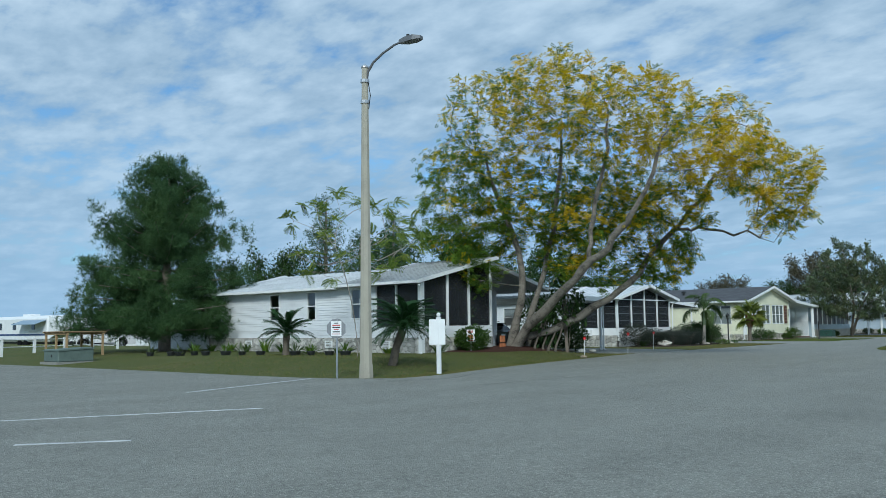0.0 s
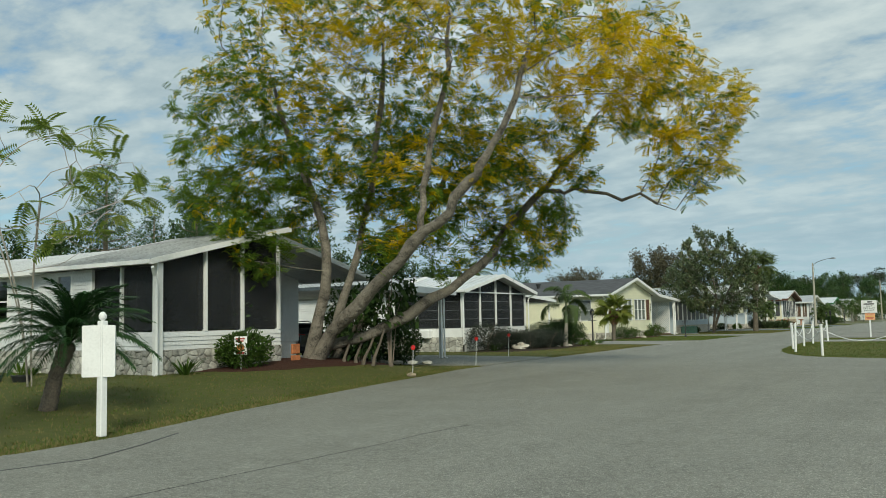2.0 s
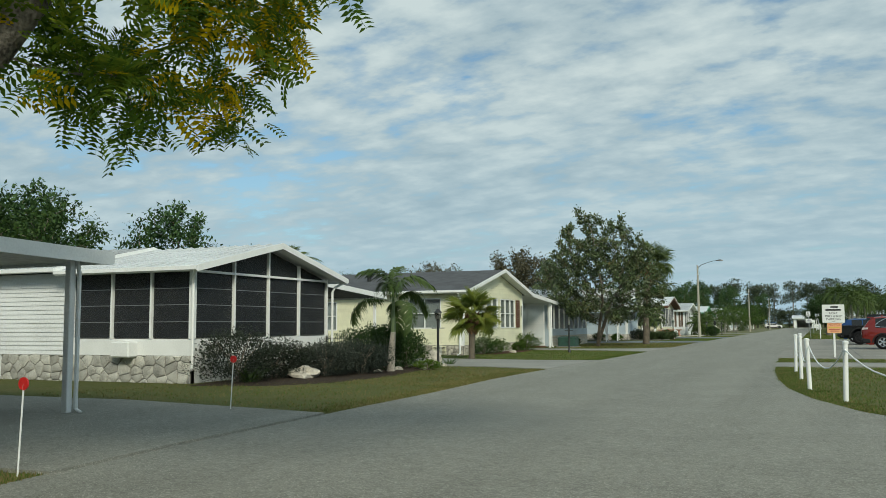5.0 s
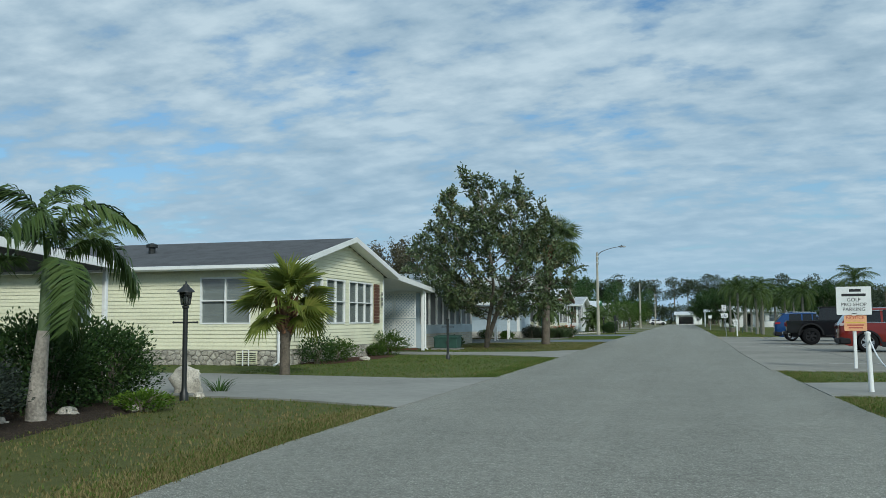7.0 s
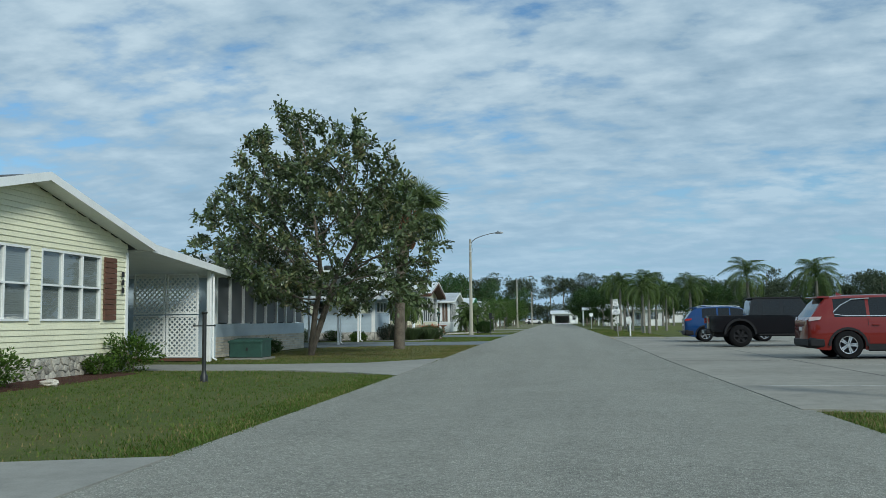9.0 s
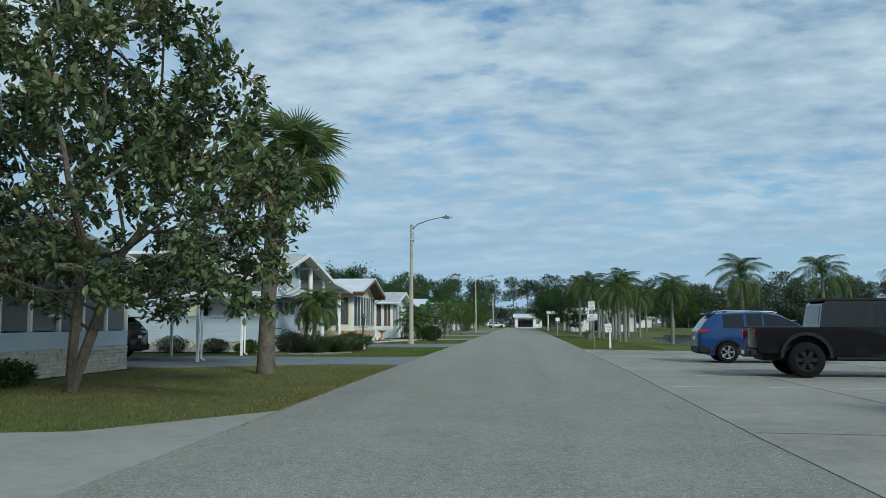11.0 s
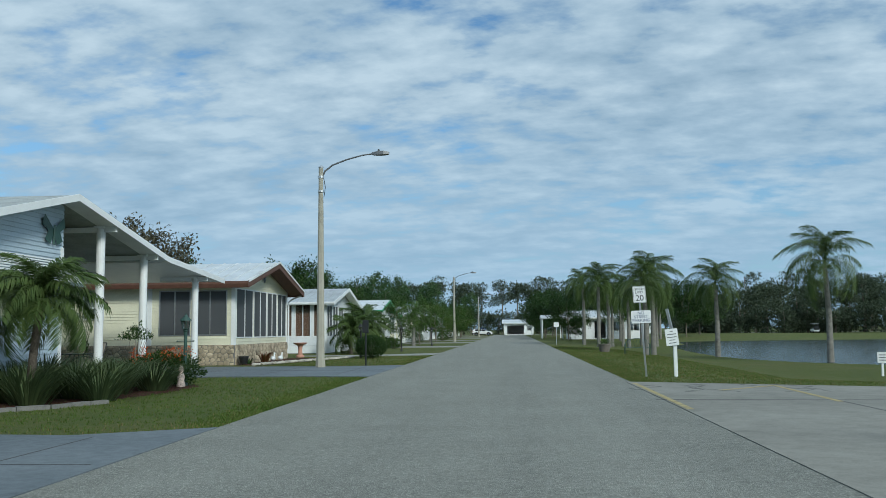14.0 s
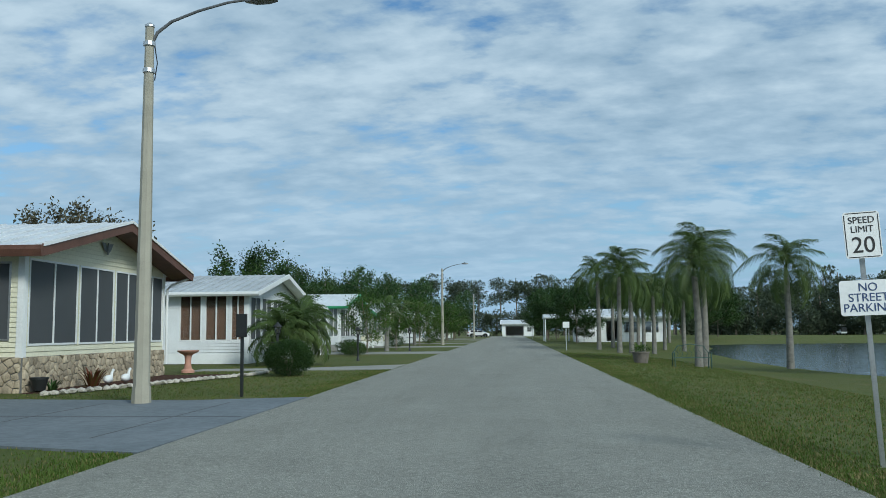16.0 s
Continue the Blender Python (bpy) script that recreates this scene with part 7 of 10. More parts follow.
palm("cabbage_palm", "tall cabbage palm with a rough trunk on the lawn", -6.3, 82.5, None, [(0, 0, 0), (0.03, 0, 1.6), (0.11, 0, 3.3), (0.24, 0, 4.6), (0.36, 0, 5.75)], [0.25, 0.21, 0.21, 0.28, 0.31], 84, PALM_BARK, TALL_FAN, 30, 4, -52, 80, 1.0, boots=110, boot_len=1.5, roll=60)
palm("date_palm", "small drooping date palm in a planting bed", -8.95, 98.9, None, [(0, 0, 0), (0.05, 0, 0.9), (0.12, 0.1, 2.0)], [0.09, 0.08, 0.09], 12, PALM_BARK, SMALL_FEATHER, 44, 5, -50, 60, 1.2)
for i, (dx, dy) in enumerate(((0, 0), (0.6, 0.9), (0.3, 2.0))):
    palm("date_palm", "bushy date palm growing in a clump", -8.6 + dx, 132.5 + dy, None, [(0, 0, 0), (0, 0, 0.5), (0, 0, 1.1 + 0.3 * i)], [0.10, 0.09, 0.09], 6, PALM_BARK, SMALL_FEATHER, 30, 30 + i, -50, 70, 1.45, "clump of date palms")
# queen palms round the pond and on the lawn
QUEENS = [(18.5, 132.5, 5.0), (14.4, 141.5, 4.1), (24.0, 130.0, 5.0), (9.0, 136.6, 3.6), (9.8, 139.0, 4.3), (8.2, 158, 4.8), (9.4, 161, 4.4), (7.6, 166, 4.9), (10.8, 171, 3.9), (12.5, 176, 4.2), (15.0, 180, 4.0), (16.0, 176, 4.4), (13.6, 187, 4.2), (17.2, 190, 4.3), (10.5, 182, 4.4), (19.2, 193, 4.4), (11.8, 166, 4.1)]
for i, (x, y, h) in enumerate(QUEENS):
    h += 0.4
    palm("queen_palm", "queen palm with a slim grey trunk and arching plumes", x, y, None, [(0, 0, 0), (0.03, 0, h * 0.5), (0.06 * (i % 3 - 1), 0.05, h)], [0.19, 0.15, 0.13], int(h * 4), PALM_GREY, FEATHER, 30, 50 + i, -64, 70, (1.08 if i in (0, 2) else 0.88 + 0.07 * (i % 3)), "queen palms by the pond", shaft=0.35)


def cycad(x, y, h, lean, fronds, n, seed, label):
    z0 = float(ground_z(x, y)) - 0.03
    t = thing("cycad", label, "cycad", (x, y, z0), "cycads on the corner lawn")
    pts = [(x, y, z0), (x + lean[0] * 0.4, y + lean[1] * 0.4, z0 + h * 0.55), (x + lean[0], y + lean[1], z0 + h)]
    part("trunk", ringed_trunk(pts, [0.14, 0.11, 0.13], 9, seed, 0.12), PALM_BARK, t, "rough dark cycad trunk", smooth=True)
    crown_of(t, fronds, n, Vector((lean[0], lean[1], h)), seed, -22, 58, 1.08)


cycad(-9.2, 12.3, 0.85, (0.05, 0), CYCAD, 52, 1, "cycad with a spreading crown of stiff leaves")
cycad(-1.25, 10.1, 1.08, (0.3, 0.15), BIG_CYCAD, 60, 2, "leaning dark cycad with a big drooping crown")


# -- shrubs and beds --
def shrub(name, label, x, y, rx, ry, h, mat, seed, leaf=0.07, n=1500, template=LEAF, up=0.4, z_low=0.05, twigs=8, cat="shrub", group="", ragged=0.30):
    """A shrub: a few stems and a ragged mass of single leaves."""
    rs = np.random.RandomState(seed)
    z0 = float(ground_z(x, y))
    t = thing(name, label, cat, (x, y, z0), group)
    s = S()
    for k in range(twigs):
        a, w = rs.uniform(0, 6.28), rs.uniform(0.2, 0.75)
        s.tube([(x + math.cos(a) * 0.05, y + math.sin(a) * 0.05, z0 - 0.02), (x + math.cos(a) * rx * w * 0.4, y + math.sin(a) * ry * w * 0.4, z0 + h * 0.45), (x + math.cos(a) * rx * w, y + math.sin(a) * ry * w, z0 + h * rs.uniform(0.7, 0.95))], [0.018, 0.012, 0.005], 5)
    part("woody_stem", s, BARK, t, "woody stems", fix=False)
    n = int(n * 2.6)
    d = rs.normal(size=(n, 3))
    d /= np.linalg.norm(d, axis=1, keepdims=True)
    k = 0.35 + 0.65 * rs.uniform(size=(n, 1)) ** 0.5
    bump = np.array([1 + ragged * noise.noise(Vector(q) * 2.3 + Vector((seed * 1.7, 0, 0))) for q in d])[:, None]
    p = d * k * bump * np.array([rx, ry, h * 0.5]) + np.array([0, 0, h * 0.5])
    p = p[p[:, 2] > z_low]
    out = p - np.array([0, 0, h * 0.35]) + rs.normal(size=p.shape) * 0.35 * h
    out[:, 2] += up * h * 0.5
    v, f = scatter(*template, p, frames_along(out, rs), rs.uniform(0.6, 1.3, len(p)) * leaf)
    mesh_part("foliage", quick_mesh("foliage", v, f, mat), t, "leaf mass")
    return t


def strap_plant(name, label, x, y, r, h, mat, seed, n=60, width=0.022, group="", cat="plant"):
    """A clump of long arching strap leaves."""
    rs = np.random.RandomState(seed)
    z0 = float(ground_z(x, y))
    v, f = [], []
    for k in range(n):
        a, ln = rs.uniform(0, 6.28), rs.uniform(0.6, 1.05)
        c, s_ = math.cos(a), math.sin(a)
        b = np.array([c, s_, 0]) * rs.uniform(0, r * 0.3)
        pr = None
        for j in range(5):
            q = j / 4
            p = b + np.array([c * r * q * ln, s_ * r * q * ln, h * ln * (1.55 * q - 0.85 * q * q)])
            w = width * (1 - q * 0.85) * np.array([-s_, c, 0])
            n0 = len(v)
            v += [p - w, p + w]
            if j:
                f.append((n0 - 2, n0 - 1, n0 + 1, n0))
    ob = new(name, quick_mesh(name, np.array(v), np.array(f), mat))
    ob.location = (x, y, z0)
    ROOT[ob.name] = Vector((x, y, z0))
    return tagged(ob, label, cat, group)


shrub("shrub", "clipped green broad-leaved shrub against the porch", -4.75, 18.0, 0.5, 0.9, 0.95, MID_LEAF, 1, 0.09, 1500)
shrub("shrub", "dense dark shrub beside the drive", -5.0, 25.0, 0.95, 0.9, 1.45, DARK_LEAF, 2, 0.09, 2600)
shrub("shrub", "dark hanging leaves behind the leaning trunk", -5.5, 23.1, 0.8, 0.6, 2.5, DARK_LEAF, 33, 0.14, 500, up=-0.8, z_low=0.7)
shrub("shrub", "dark shrub under the leaning tree", -6.2, 24.1, 0.8, 0.8, 1.2, DARK_LEAF, 3, 0.09, 1600)
shrub("climbing_plant", "dark large-leaved climber hanging on the leaning trunk", -3.4, 22.6, 0.9, 0.8, 3.5, DARK_LEAF, 34, 0.22, 420, BROAD, up=-1.0, z_low=1.3, cat="climber")
shrub("climbing_plant", "dark large-leaved climber round the tree foot", -4.2, 22.2, 0.7, 0.6, 2.3, DARK_LEAF, 35, 0.2, 260, BROAD, up=-0.6, z_low=0.25, cat="climber")
shrub("shrub", "dark clipped shrub before the screened room", -8.45, 37.35, 1.0, 1.0, 1.35, PURPLE_LEAF, 4, 0.06, 3000, ragged=0.5)
shrub("shrub", "straggly dark shrub before the screened room", -8.45, 39.05, 0.9, 0.8, 0.9, PURPLE_LEAF, 5, 0.06, 1800)
shrub("shrub", "grey-green shrub with fine leaves", -7.95, 40.95, 1.05, 0.9, 0.95, GREY_LEAF, 6, 0.055, 3200)
shrub("shrub", "grey-green shrub with fine leaves", -7.85, 42.55, 0.9, 0.8, 0.85, GREY_LEAF, 7, 0.055, 2800)
shrub("shrub", "dark bushy shrub behind the foxtail palm", -8.55, 44.55, 1.1, 0.9, 1.4, DARK_LEAF, 8, 0.075, 2100, ragged=0.7)
shrub("shrub", "dark bushy shrub beside the drive", -8.45, 46.25, 0.95, 0.8, 1.3, DARK_LEAF, 9, 0.075, 2000, ragged=0.7)
shrub("shrub", "dark shrub in the bed before the screened room", -8.45, 39.55, 0.9, 0.9, 1.0, PURPLE_LEAF, 44, 0.055, 2600, ragged=0.5)
shrub("shrub", "straggly grey-green shrub with small violet flowers", -7.3, 41.75, 1.0, 0.8, 1.0, GREY_LEAF, 45, 0.05, 3000, ragged=0.6)
shrub("shrub", "straggly grey-green shrub with small violet flowers", -7.55, 40.2, 0.9, 0.7, 0.95, GREY_LEAF, 46, 0.05, 2600, ragged=0.6)
shrub("shrub", "dark bushy shrub round the foxtail palm", -7.75, 44.2, 0.85, 0.7, 1.45, DARK_LEAF, 47, 0.07, 2200, ragged=0.7)
shrub("shrub", "dark bushy shrub round the foxtail palm", -7.7, 45.6, 0.8, 0.7, 1.25, DARK_LEAF, 48, 0.07, 2000, ragged=0.7)
shrub("shrub", "low yellow-green plant in the bed", -6.55, 44.85, 0.45, 0.4, 0.3, BRIGHT_LEAF, 10, 0.06, 500)
shrub("shrub", "green shrub against the yellow house", -9.9, 58.9, 0.6, 0.7, 0.85, DARK_LEAF, 12, 0.08, 700, ragged=0.8)
shrub("shrub", "green shrub against the yellow house", -9.8, 60.5, 0.55, 0.6, 0.7, MID_LEAF, 13, 0.08, 700, ragged=0.8)
shrub("shrub", "yellow-green shrub by the porch corner", -9.9, 66.0, 0.65, 0.65, 0.9, MID_LEAF, 14, 0.085, 900, ragged=0.8)
shrub("shrub", "low shrub by the plinth", -10.1, 64.9, 0.35, 0.4, 0.45, MID_LEAF, 15, 0.07, 500)
for i, (x, y, r, h) in enumerate(((-15.2, 97.9, 0.75, 0.75), (-13.2, 97.9, 0.6, 0.65), (-11.6, 97.7, 0.45, 0.6), (-17.4, 97.8, 0.5, 0.6))):
    shrub("shrub", "low dark clipped shrub along the blue wall", x, y, r, 0.5, h, DARK_LEAF, 20 + i, 0.06, 1300)
shrub("shrub", "round dark red-brown shrub", -9.6, 97.3, 0.75, 0.75, 1.0, PURPLE_LEAF, 26, 0.06, 2200)
shrub("shrub", "dark shrub with orange-red flowers", -8.0, 103.4, 1.0, 0.8, 0.85, DARK_LEAF, 27, 0.07, 2600)
for i, (x, y, r, h) in enumerate(((-9.0, 98.5, 1.15, 0.85), (-8.3, 99.4, 1.1, 0.85), (-7.9, 100.4, 1.05, 0.85), (-8.8, 100.6, 1.0, 0.9), (-7.5, 101.6, 0.95, 0.75), (-8.6, 101.9, 0.9, 0.8), (-9.5, 102.8, 0.9, 0.8), (-9.7, 99.6, 1.0, 0.9), (-8.4, 97.9, 1.1, 0.85), (-7.5, 98.9, 1.0, 0.8), (-8.6, 103.0, 0.9, 0.85), (-9.9, 101.2, 1.0, 1.0))):
    strap_plant("lily_clump", "clump of long arching strap leaves", x, y, r * 1.1, h * 1.3, STRAP_LEAF, 40 + i, 260, 0.014, "strap-leaved plants in the bed")
rsf = np.random.RandomState(8)
for k in range(16):
    a = rsf.uniform(0, 6.28)
    r = rsf.uniform(0.3, 0.9)
    x, y, z = -8.0 + math.cos(a) * r, 103.4 + math.sin(a) * r * 0.8, rsf.uniform(0.55, 0.9)
    d = rsf.normal(size=(26, 3)) * 0.055
    v, f = scatter(*LEAF, d, frames_along(d + np.array([0, 0, 0.04]), rsf), np.full(26, 0.06))
    ob = new("flower_head", quick_mesh("flower_head", v, f, RED_LEAF))
    ob.location = (x, y, z)
    tagged(ob, "orange-red flower head on a dark shrub", "flower", "flowers on the dark shrub")
shrub("shrub", "round clipped dark green bush by the road", -6.15, 124.6, 0.8, 0.8, 1.15, DARK_LEAF, 28, 0.048, 6500, z_low=0.02, ragged=0.10)
strap_plant("bromeliad", "spiky red-green bromeliad against the plinth", -10.0, 119.4, 0.5, 0.75, leaf_material("bromeliad_leaves", [(0.10, 0.07, 0.02), (0.16, 0.05, 0.03), (0.08, 0.10, 0.02)]), 61, 34, 0.035)
strap_plant("bromeliad", "small spiky plant against the plinth", -10.2, 117.8, 0.3, 0.4, DARK_LEAF, 62, 24, 0.03)
for i, (x, y, r, h) in enumerate(((-4.7, 16.0, 0.6, 0.55), (-6.5, 15.05, 0.35, 0.35), (-9.1, 14.85, 0.35, 0.35), (-10.9, 14.85, 0.4, 0.4), (-12.7, 14.85, 0.5, 0.55), (-13.9, 14.85, 0.45, 0.9), (-15.3, 14.85, 0.4, 0.5), (-16.5, 14.85, 0.45, 0.55), (-17.9, 14.75, 0.4, 0.5), (-19.3, 14.75, 0.4, 0.5))):
    strap_plant("lily_clump", "low strap-leaved plant along the plinth", x, y, r, h, BRIGHT_LEAF if i % 2 else MID_LEAF, 70 + i, 40, 0.025, "plants along the white house")
strap_plant("lily_clump", "spidery grass-like plant by the rocks", -7.2, 48.2, 0.5, 0.4, MID_LEAF, 81, 40, 0.012)
strap_plant("lily_clump", "drooping strap-leaved plant before the screened room", -8.15, 37.55, 0.7, 0.6, MID_LEAF, 82, 60, 0.02)
for i, (x, y, r, h) in enumerate(((-10.2, 77.0, 0.5, 0.55), (-11.2, 96.0, 0.5, 0.5), (-9.0, 150, 0.8, 0.9), (-8.0, 146.5, 0.7, 0.8), (-9, 172, 0.8, 1.0), (-8, 192, 0.8, 1.0), (-9, 214, 0.9, 1.1))):
    shrub("shrub", "low green shrub before a home", x, y, r, r, h, MID_LEAF if i % 2 else DARK_LEAF, 100 + i, 0.08, 900)

# -- trees further off: a few grown, then copied along the street and the skyline --
def far_kind(name, label, seed, h, rad, clear, mat, leaf, n_pts, per, **kw):
    return leafy_tree(name, label, 0, 0, h, rad, clear, seed, mat, LEAF, leaf, n_pts, per, z0=0.0, kill=0.85, limit=900, jitter=0.34, tip_r=0.02, group="trees beyond the homes", **kw)


PROTO = {
    "oak": far_kind("oak_tree", "broad dark green tree beyond the homes", 31, 9, 4.6, 2.0, DARK_LEAF, 0.27, 300, 44),
    "pine": far_kind("pine_tree", "tall pine with a ragged flat crown", 32, 13, 3.4, 6.5, PINE_LEAF, 0.40, 200, 18, shape=(1, 1, 0.28), centre=0.74),
    "cone": far_kind("cedar_tree", "pointed dark evergreen beyond the homes", 33, 9, 2.6, 0.8, DARK_LEAF, 0.26, 280, 34, cone=0.95, shape=(1, 1, 0.52), centre=0.5),
    "bare": far_kind("bare_tree", "round thin brownish tree behind the homes", 34, 9, 4.4, 2.6, DRY_LEAF, 0.27, 560, 44),
    "green": far_kind("oak_tree", "mid green leafy tree on the lawn", 35, 6.5, 3.0, 1.4, MID_LEAF, 0.22, 260, 30),
}
first = set()


def put_tree(kind, x, y, scale=1.0, turn=0.0, z=None):
    z = float(ground_z(x, y)) - 0.03 if z is None else z
    m = pose(x, y, z, 0, 0, turn) @ Matrix.Scale(scale, 4)
    if kind not in first:
        first.add(kind)
        PROTO[kind].matrix_basis = m
        return PROTO[kind]
    src = PROTO[kind]
    ob = copy_thing(src, Matrix.Identity(4))
    ob.matrix_basis = m
    return ob


rt = random.Random(9)
# the woods at the end of the street and beyond the pond, too far off to count
def far_woods():
    rs = np.random.RandomState(23)
    spots = []
    for k in range(60):
        spots.append((-115 + k * 4.0 + rs.uniform(-1.5, 1.5), 322 + rs.uniform(-4, 26), rs.uniform(13.0, 18.0), rs.uniform(3.0, 4.6), 0.45))
    for k in range(66):
        spots.append((38 + k * 3.0 + rs.uniform(-2, 2), 300 - k * 2.3 + rs.uniform(-8, 8), rs.uniform(9.5, 14.5), rs.uniform(3.4, 4.6), 0.3))
    for k in range(70):
        spots.append((-105 + k * 3.2 + rs.uniform(-1, 1), 317 + rs.uniform(-2, 5), rs.uniform(5.5, 9.5), rs.uniform(2.6, 3.8), 0.03))
    for k in range(80):
        spots.append((40 + k * 2.5 + rs.uniform(-1, 1), 290 - k * 1.95 + rs.uniform(-4, 4), rs.uniform(3.8, 6.5), rs.uniform(2.6, 3.8), 0.03))
    place, out, s = [], [], S()
    for x, y, h, r, clear in spots:
        s.tube([(x, y, -0.3), (x + 0.2, y, h * 0.5), (x, y, h * 0.85)], [0.24, 0.18, 0.08], 5, caps=False)
        for q in range(10 if clear > 0.1 else 9):
            a, w = rs.uniform(0, 6.28), r * rs.uniform(0.1, 0.75)
            zc = h * (clear + (0.92 - clear) * rs.uniform(0.1, 0.95))
            c = np.array([x + math.cos(a) * w, y + math.sin(a) * w, zc])
            rr = rs.uniform(1.1, 2.1)
            d = rs.normal(size=(160, 3))
            d /= np.linalg.norm(d, axis=1, keepdims=True)
            place.append(c + d * rr * rs.uniform(0.45, 1.2, (160, 1)) * np.array([1.15, 1.15, 0.72]))
            out.append(d + np.array([0, 0, 0.35]) + rs.normal(size=d.shape) * 0.5)
    place, out = np.concatenate(place), np.concatenate(out)
    v, f = scatter(*LEAF, place, frames_along(out, rs), rs.uniform(0.36, 0.72, len(place)))
    ob = new("woods", quick_mesh("woods", v, f, WOODS_LEAF))
    tagged(ob, "dark green woods along the far edge", "woods", kind="stuff")
    ob = new("wood_trunks", s.mesh("wood_trunks", BARK, fix=False))
    tagged(ob, "grey trunks standing in the far woods", "tree trunks", kind="stuff")


far_woods()
for x, y, s_ in ((5.8, 214, 0.75), (7.4, 226, 0.8), (6.5, 236, 0.9), (14, 216, 0.9), (22, 222, 1.0), (30, 232, 1.1), (9, 250, 1.0), (16, 262, 1.0), (26, 268, 1.1), (36, 250, 1.0), (8, 275, 0.9), (7.6, 189.0, 0.72), (8.6, 192.0, 0.3)):
    put_tree("oak", x, y, s_, rt.uniform(0, 360))
# behind the homes on the left
for kind, x, y, s_ in (("bare", -55, 207, 2.05), ("oak", -47, 205, 1.3), ("oak", -62, 200, 1.3), ("cone", -46, 252, 1.9), ("oak", -38, 250, 1.5), ("oak", -30, 262, 1.3), ("pine", -26, 285, 1.1), ("cone", -22, 258, 1.3), ("oak", -34, 228, 1.2), ("oak", -21.6, 172, 1.0), ("oak", -12.5, 190, 0.7), ("cone", -16, 176, 0.9), ("oak", -18, 190, 0.7), ("cone", -17, 205, 0.9), ("oak", -24, 212, 0.9), ("pine", -22, 230, 0.9), ("oak", -28, 245, 1.0), ("pine", -16, 262, 0.9), ("oak", -14, 280, 0.9), ("pine", -9, 290, 0.8), ("green", -8.2, 152.2, 0.6), ("green", -7.8, 163, 0.65), ("green", -7.6, 178, 0.7), ("green", -8, 192, 0.7), ("green", -7.5, 212, 0.75), ("oak", -8.5, 224, 0.5), ("green", -8, 232, 0.9), ("oak", -9, 252, 0.7), ("oak", -70, 240, 1.5)):
    put_tree(kind, x, y, s_, rt.uniform(0, 360))
# beyond the white house and the screened room
for kind, x, y, s_ in (("pine", -44, 62, 0.75), ("cone", -37, 58, 1.0), ("oak", -40, 52, 0.85), ("cone", -34, 62, 1.05), ("pine", -36, 68, 0.8), ("oak", -33, 70, 0.75), ("oak", -29, 66, 0.7), ("cone", -47, 50, 0.9), ("oak", -52, 46, 0.7), ("oak", -30, 24, 0.5), ("bare", -30, 98, 0.85), ("oak", -34, 90, 0.7), ("oak", -40, 36, 0.9), ("pine", -40, 48, 0.8), ("cone", -42, 54, 1.15), ("pine", -41, 60, 0.85), ("oak", -34, 54, 0.95), ("cone", -29, 31, 0.72)):
    put_tree(kind, x, y, s_, rt.uniform(0, 360))
# palms showing above the roofs
for i, (x, y, h) in enumerate(((-30, 74, 5.2), (-33, 79, 4.6), (-7.8, 158, 2.2), (-8.5, 182, 2.6))):
    palm("queen_palm", "palm with arching plumes beyond the homes", x, y, None, [(0, 0, 0), (0, 0, h * 0.5), (0.1, 0, h)], [0.17, 0.14, 0.12], 12, PALM_GREY, FEATHER, 14, 90 + i, -40, 60, 0.8, "palms beyond the homes", shaft=0.3)
palm("fan_palm", "thin tall fan palm far behind the homes", -36, 82, None, [(0, 0, 0), (0.1, 0, 4), (0.2, 0, 7.0)], [0.15, 0.12, 0.12], 14, PALM_BARK, TALL_FAN, 22, 99, -60, 70, 0.9)


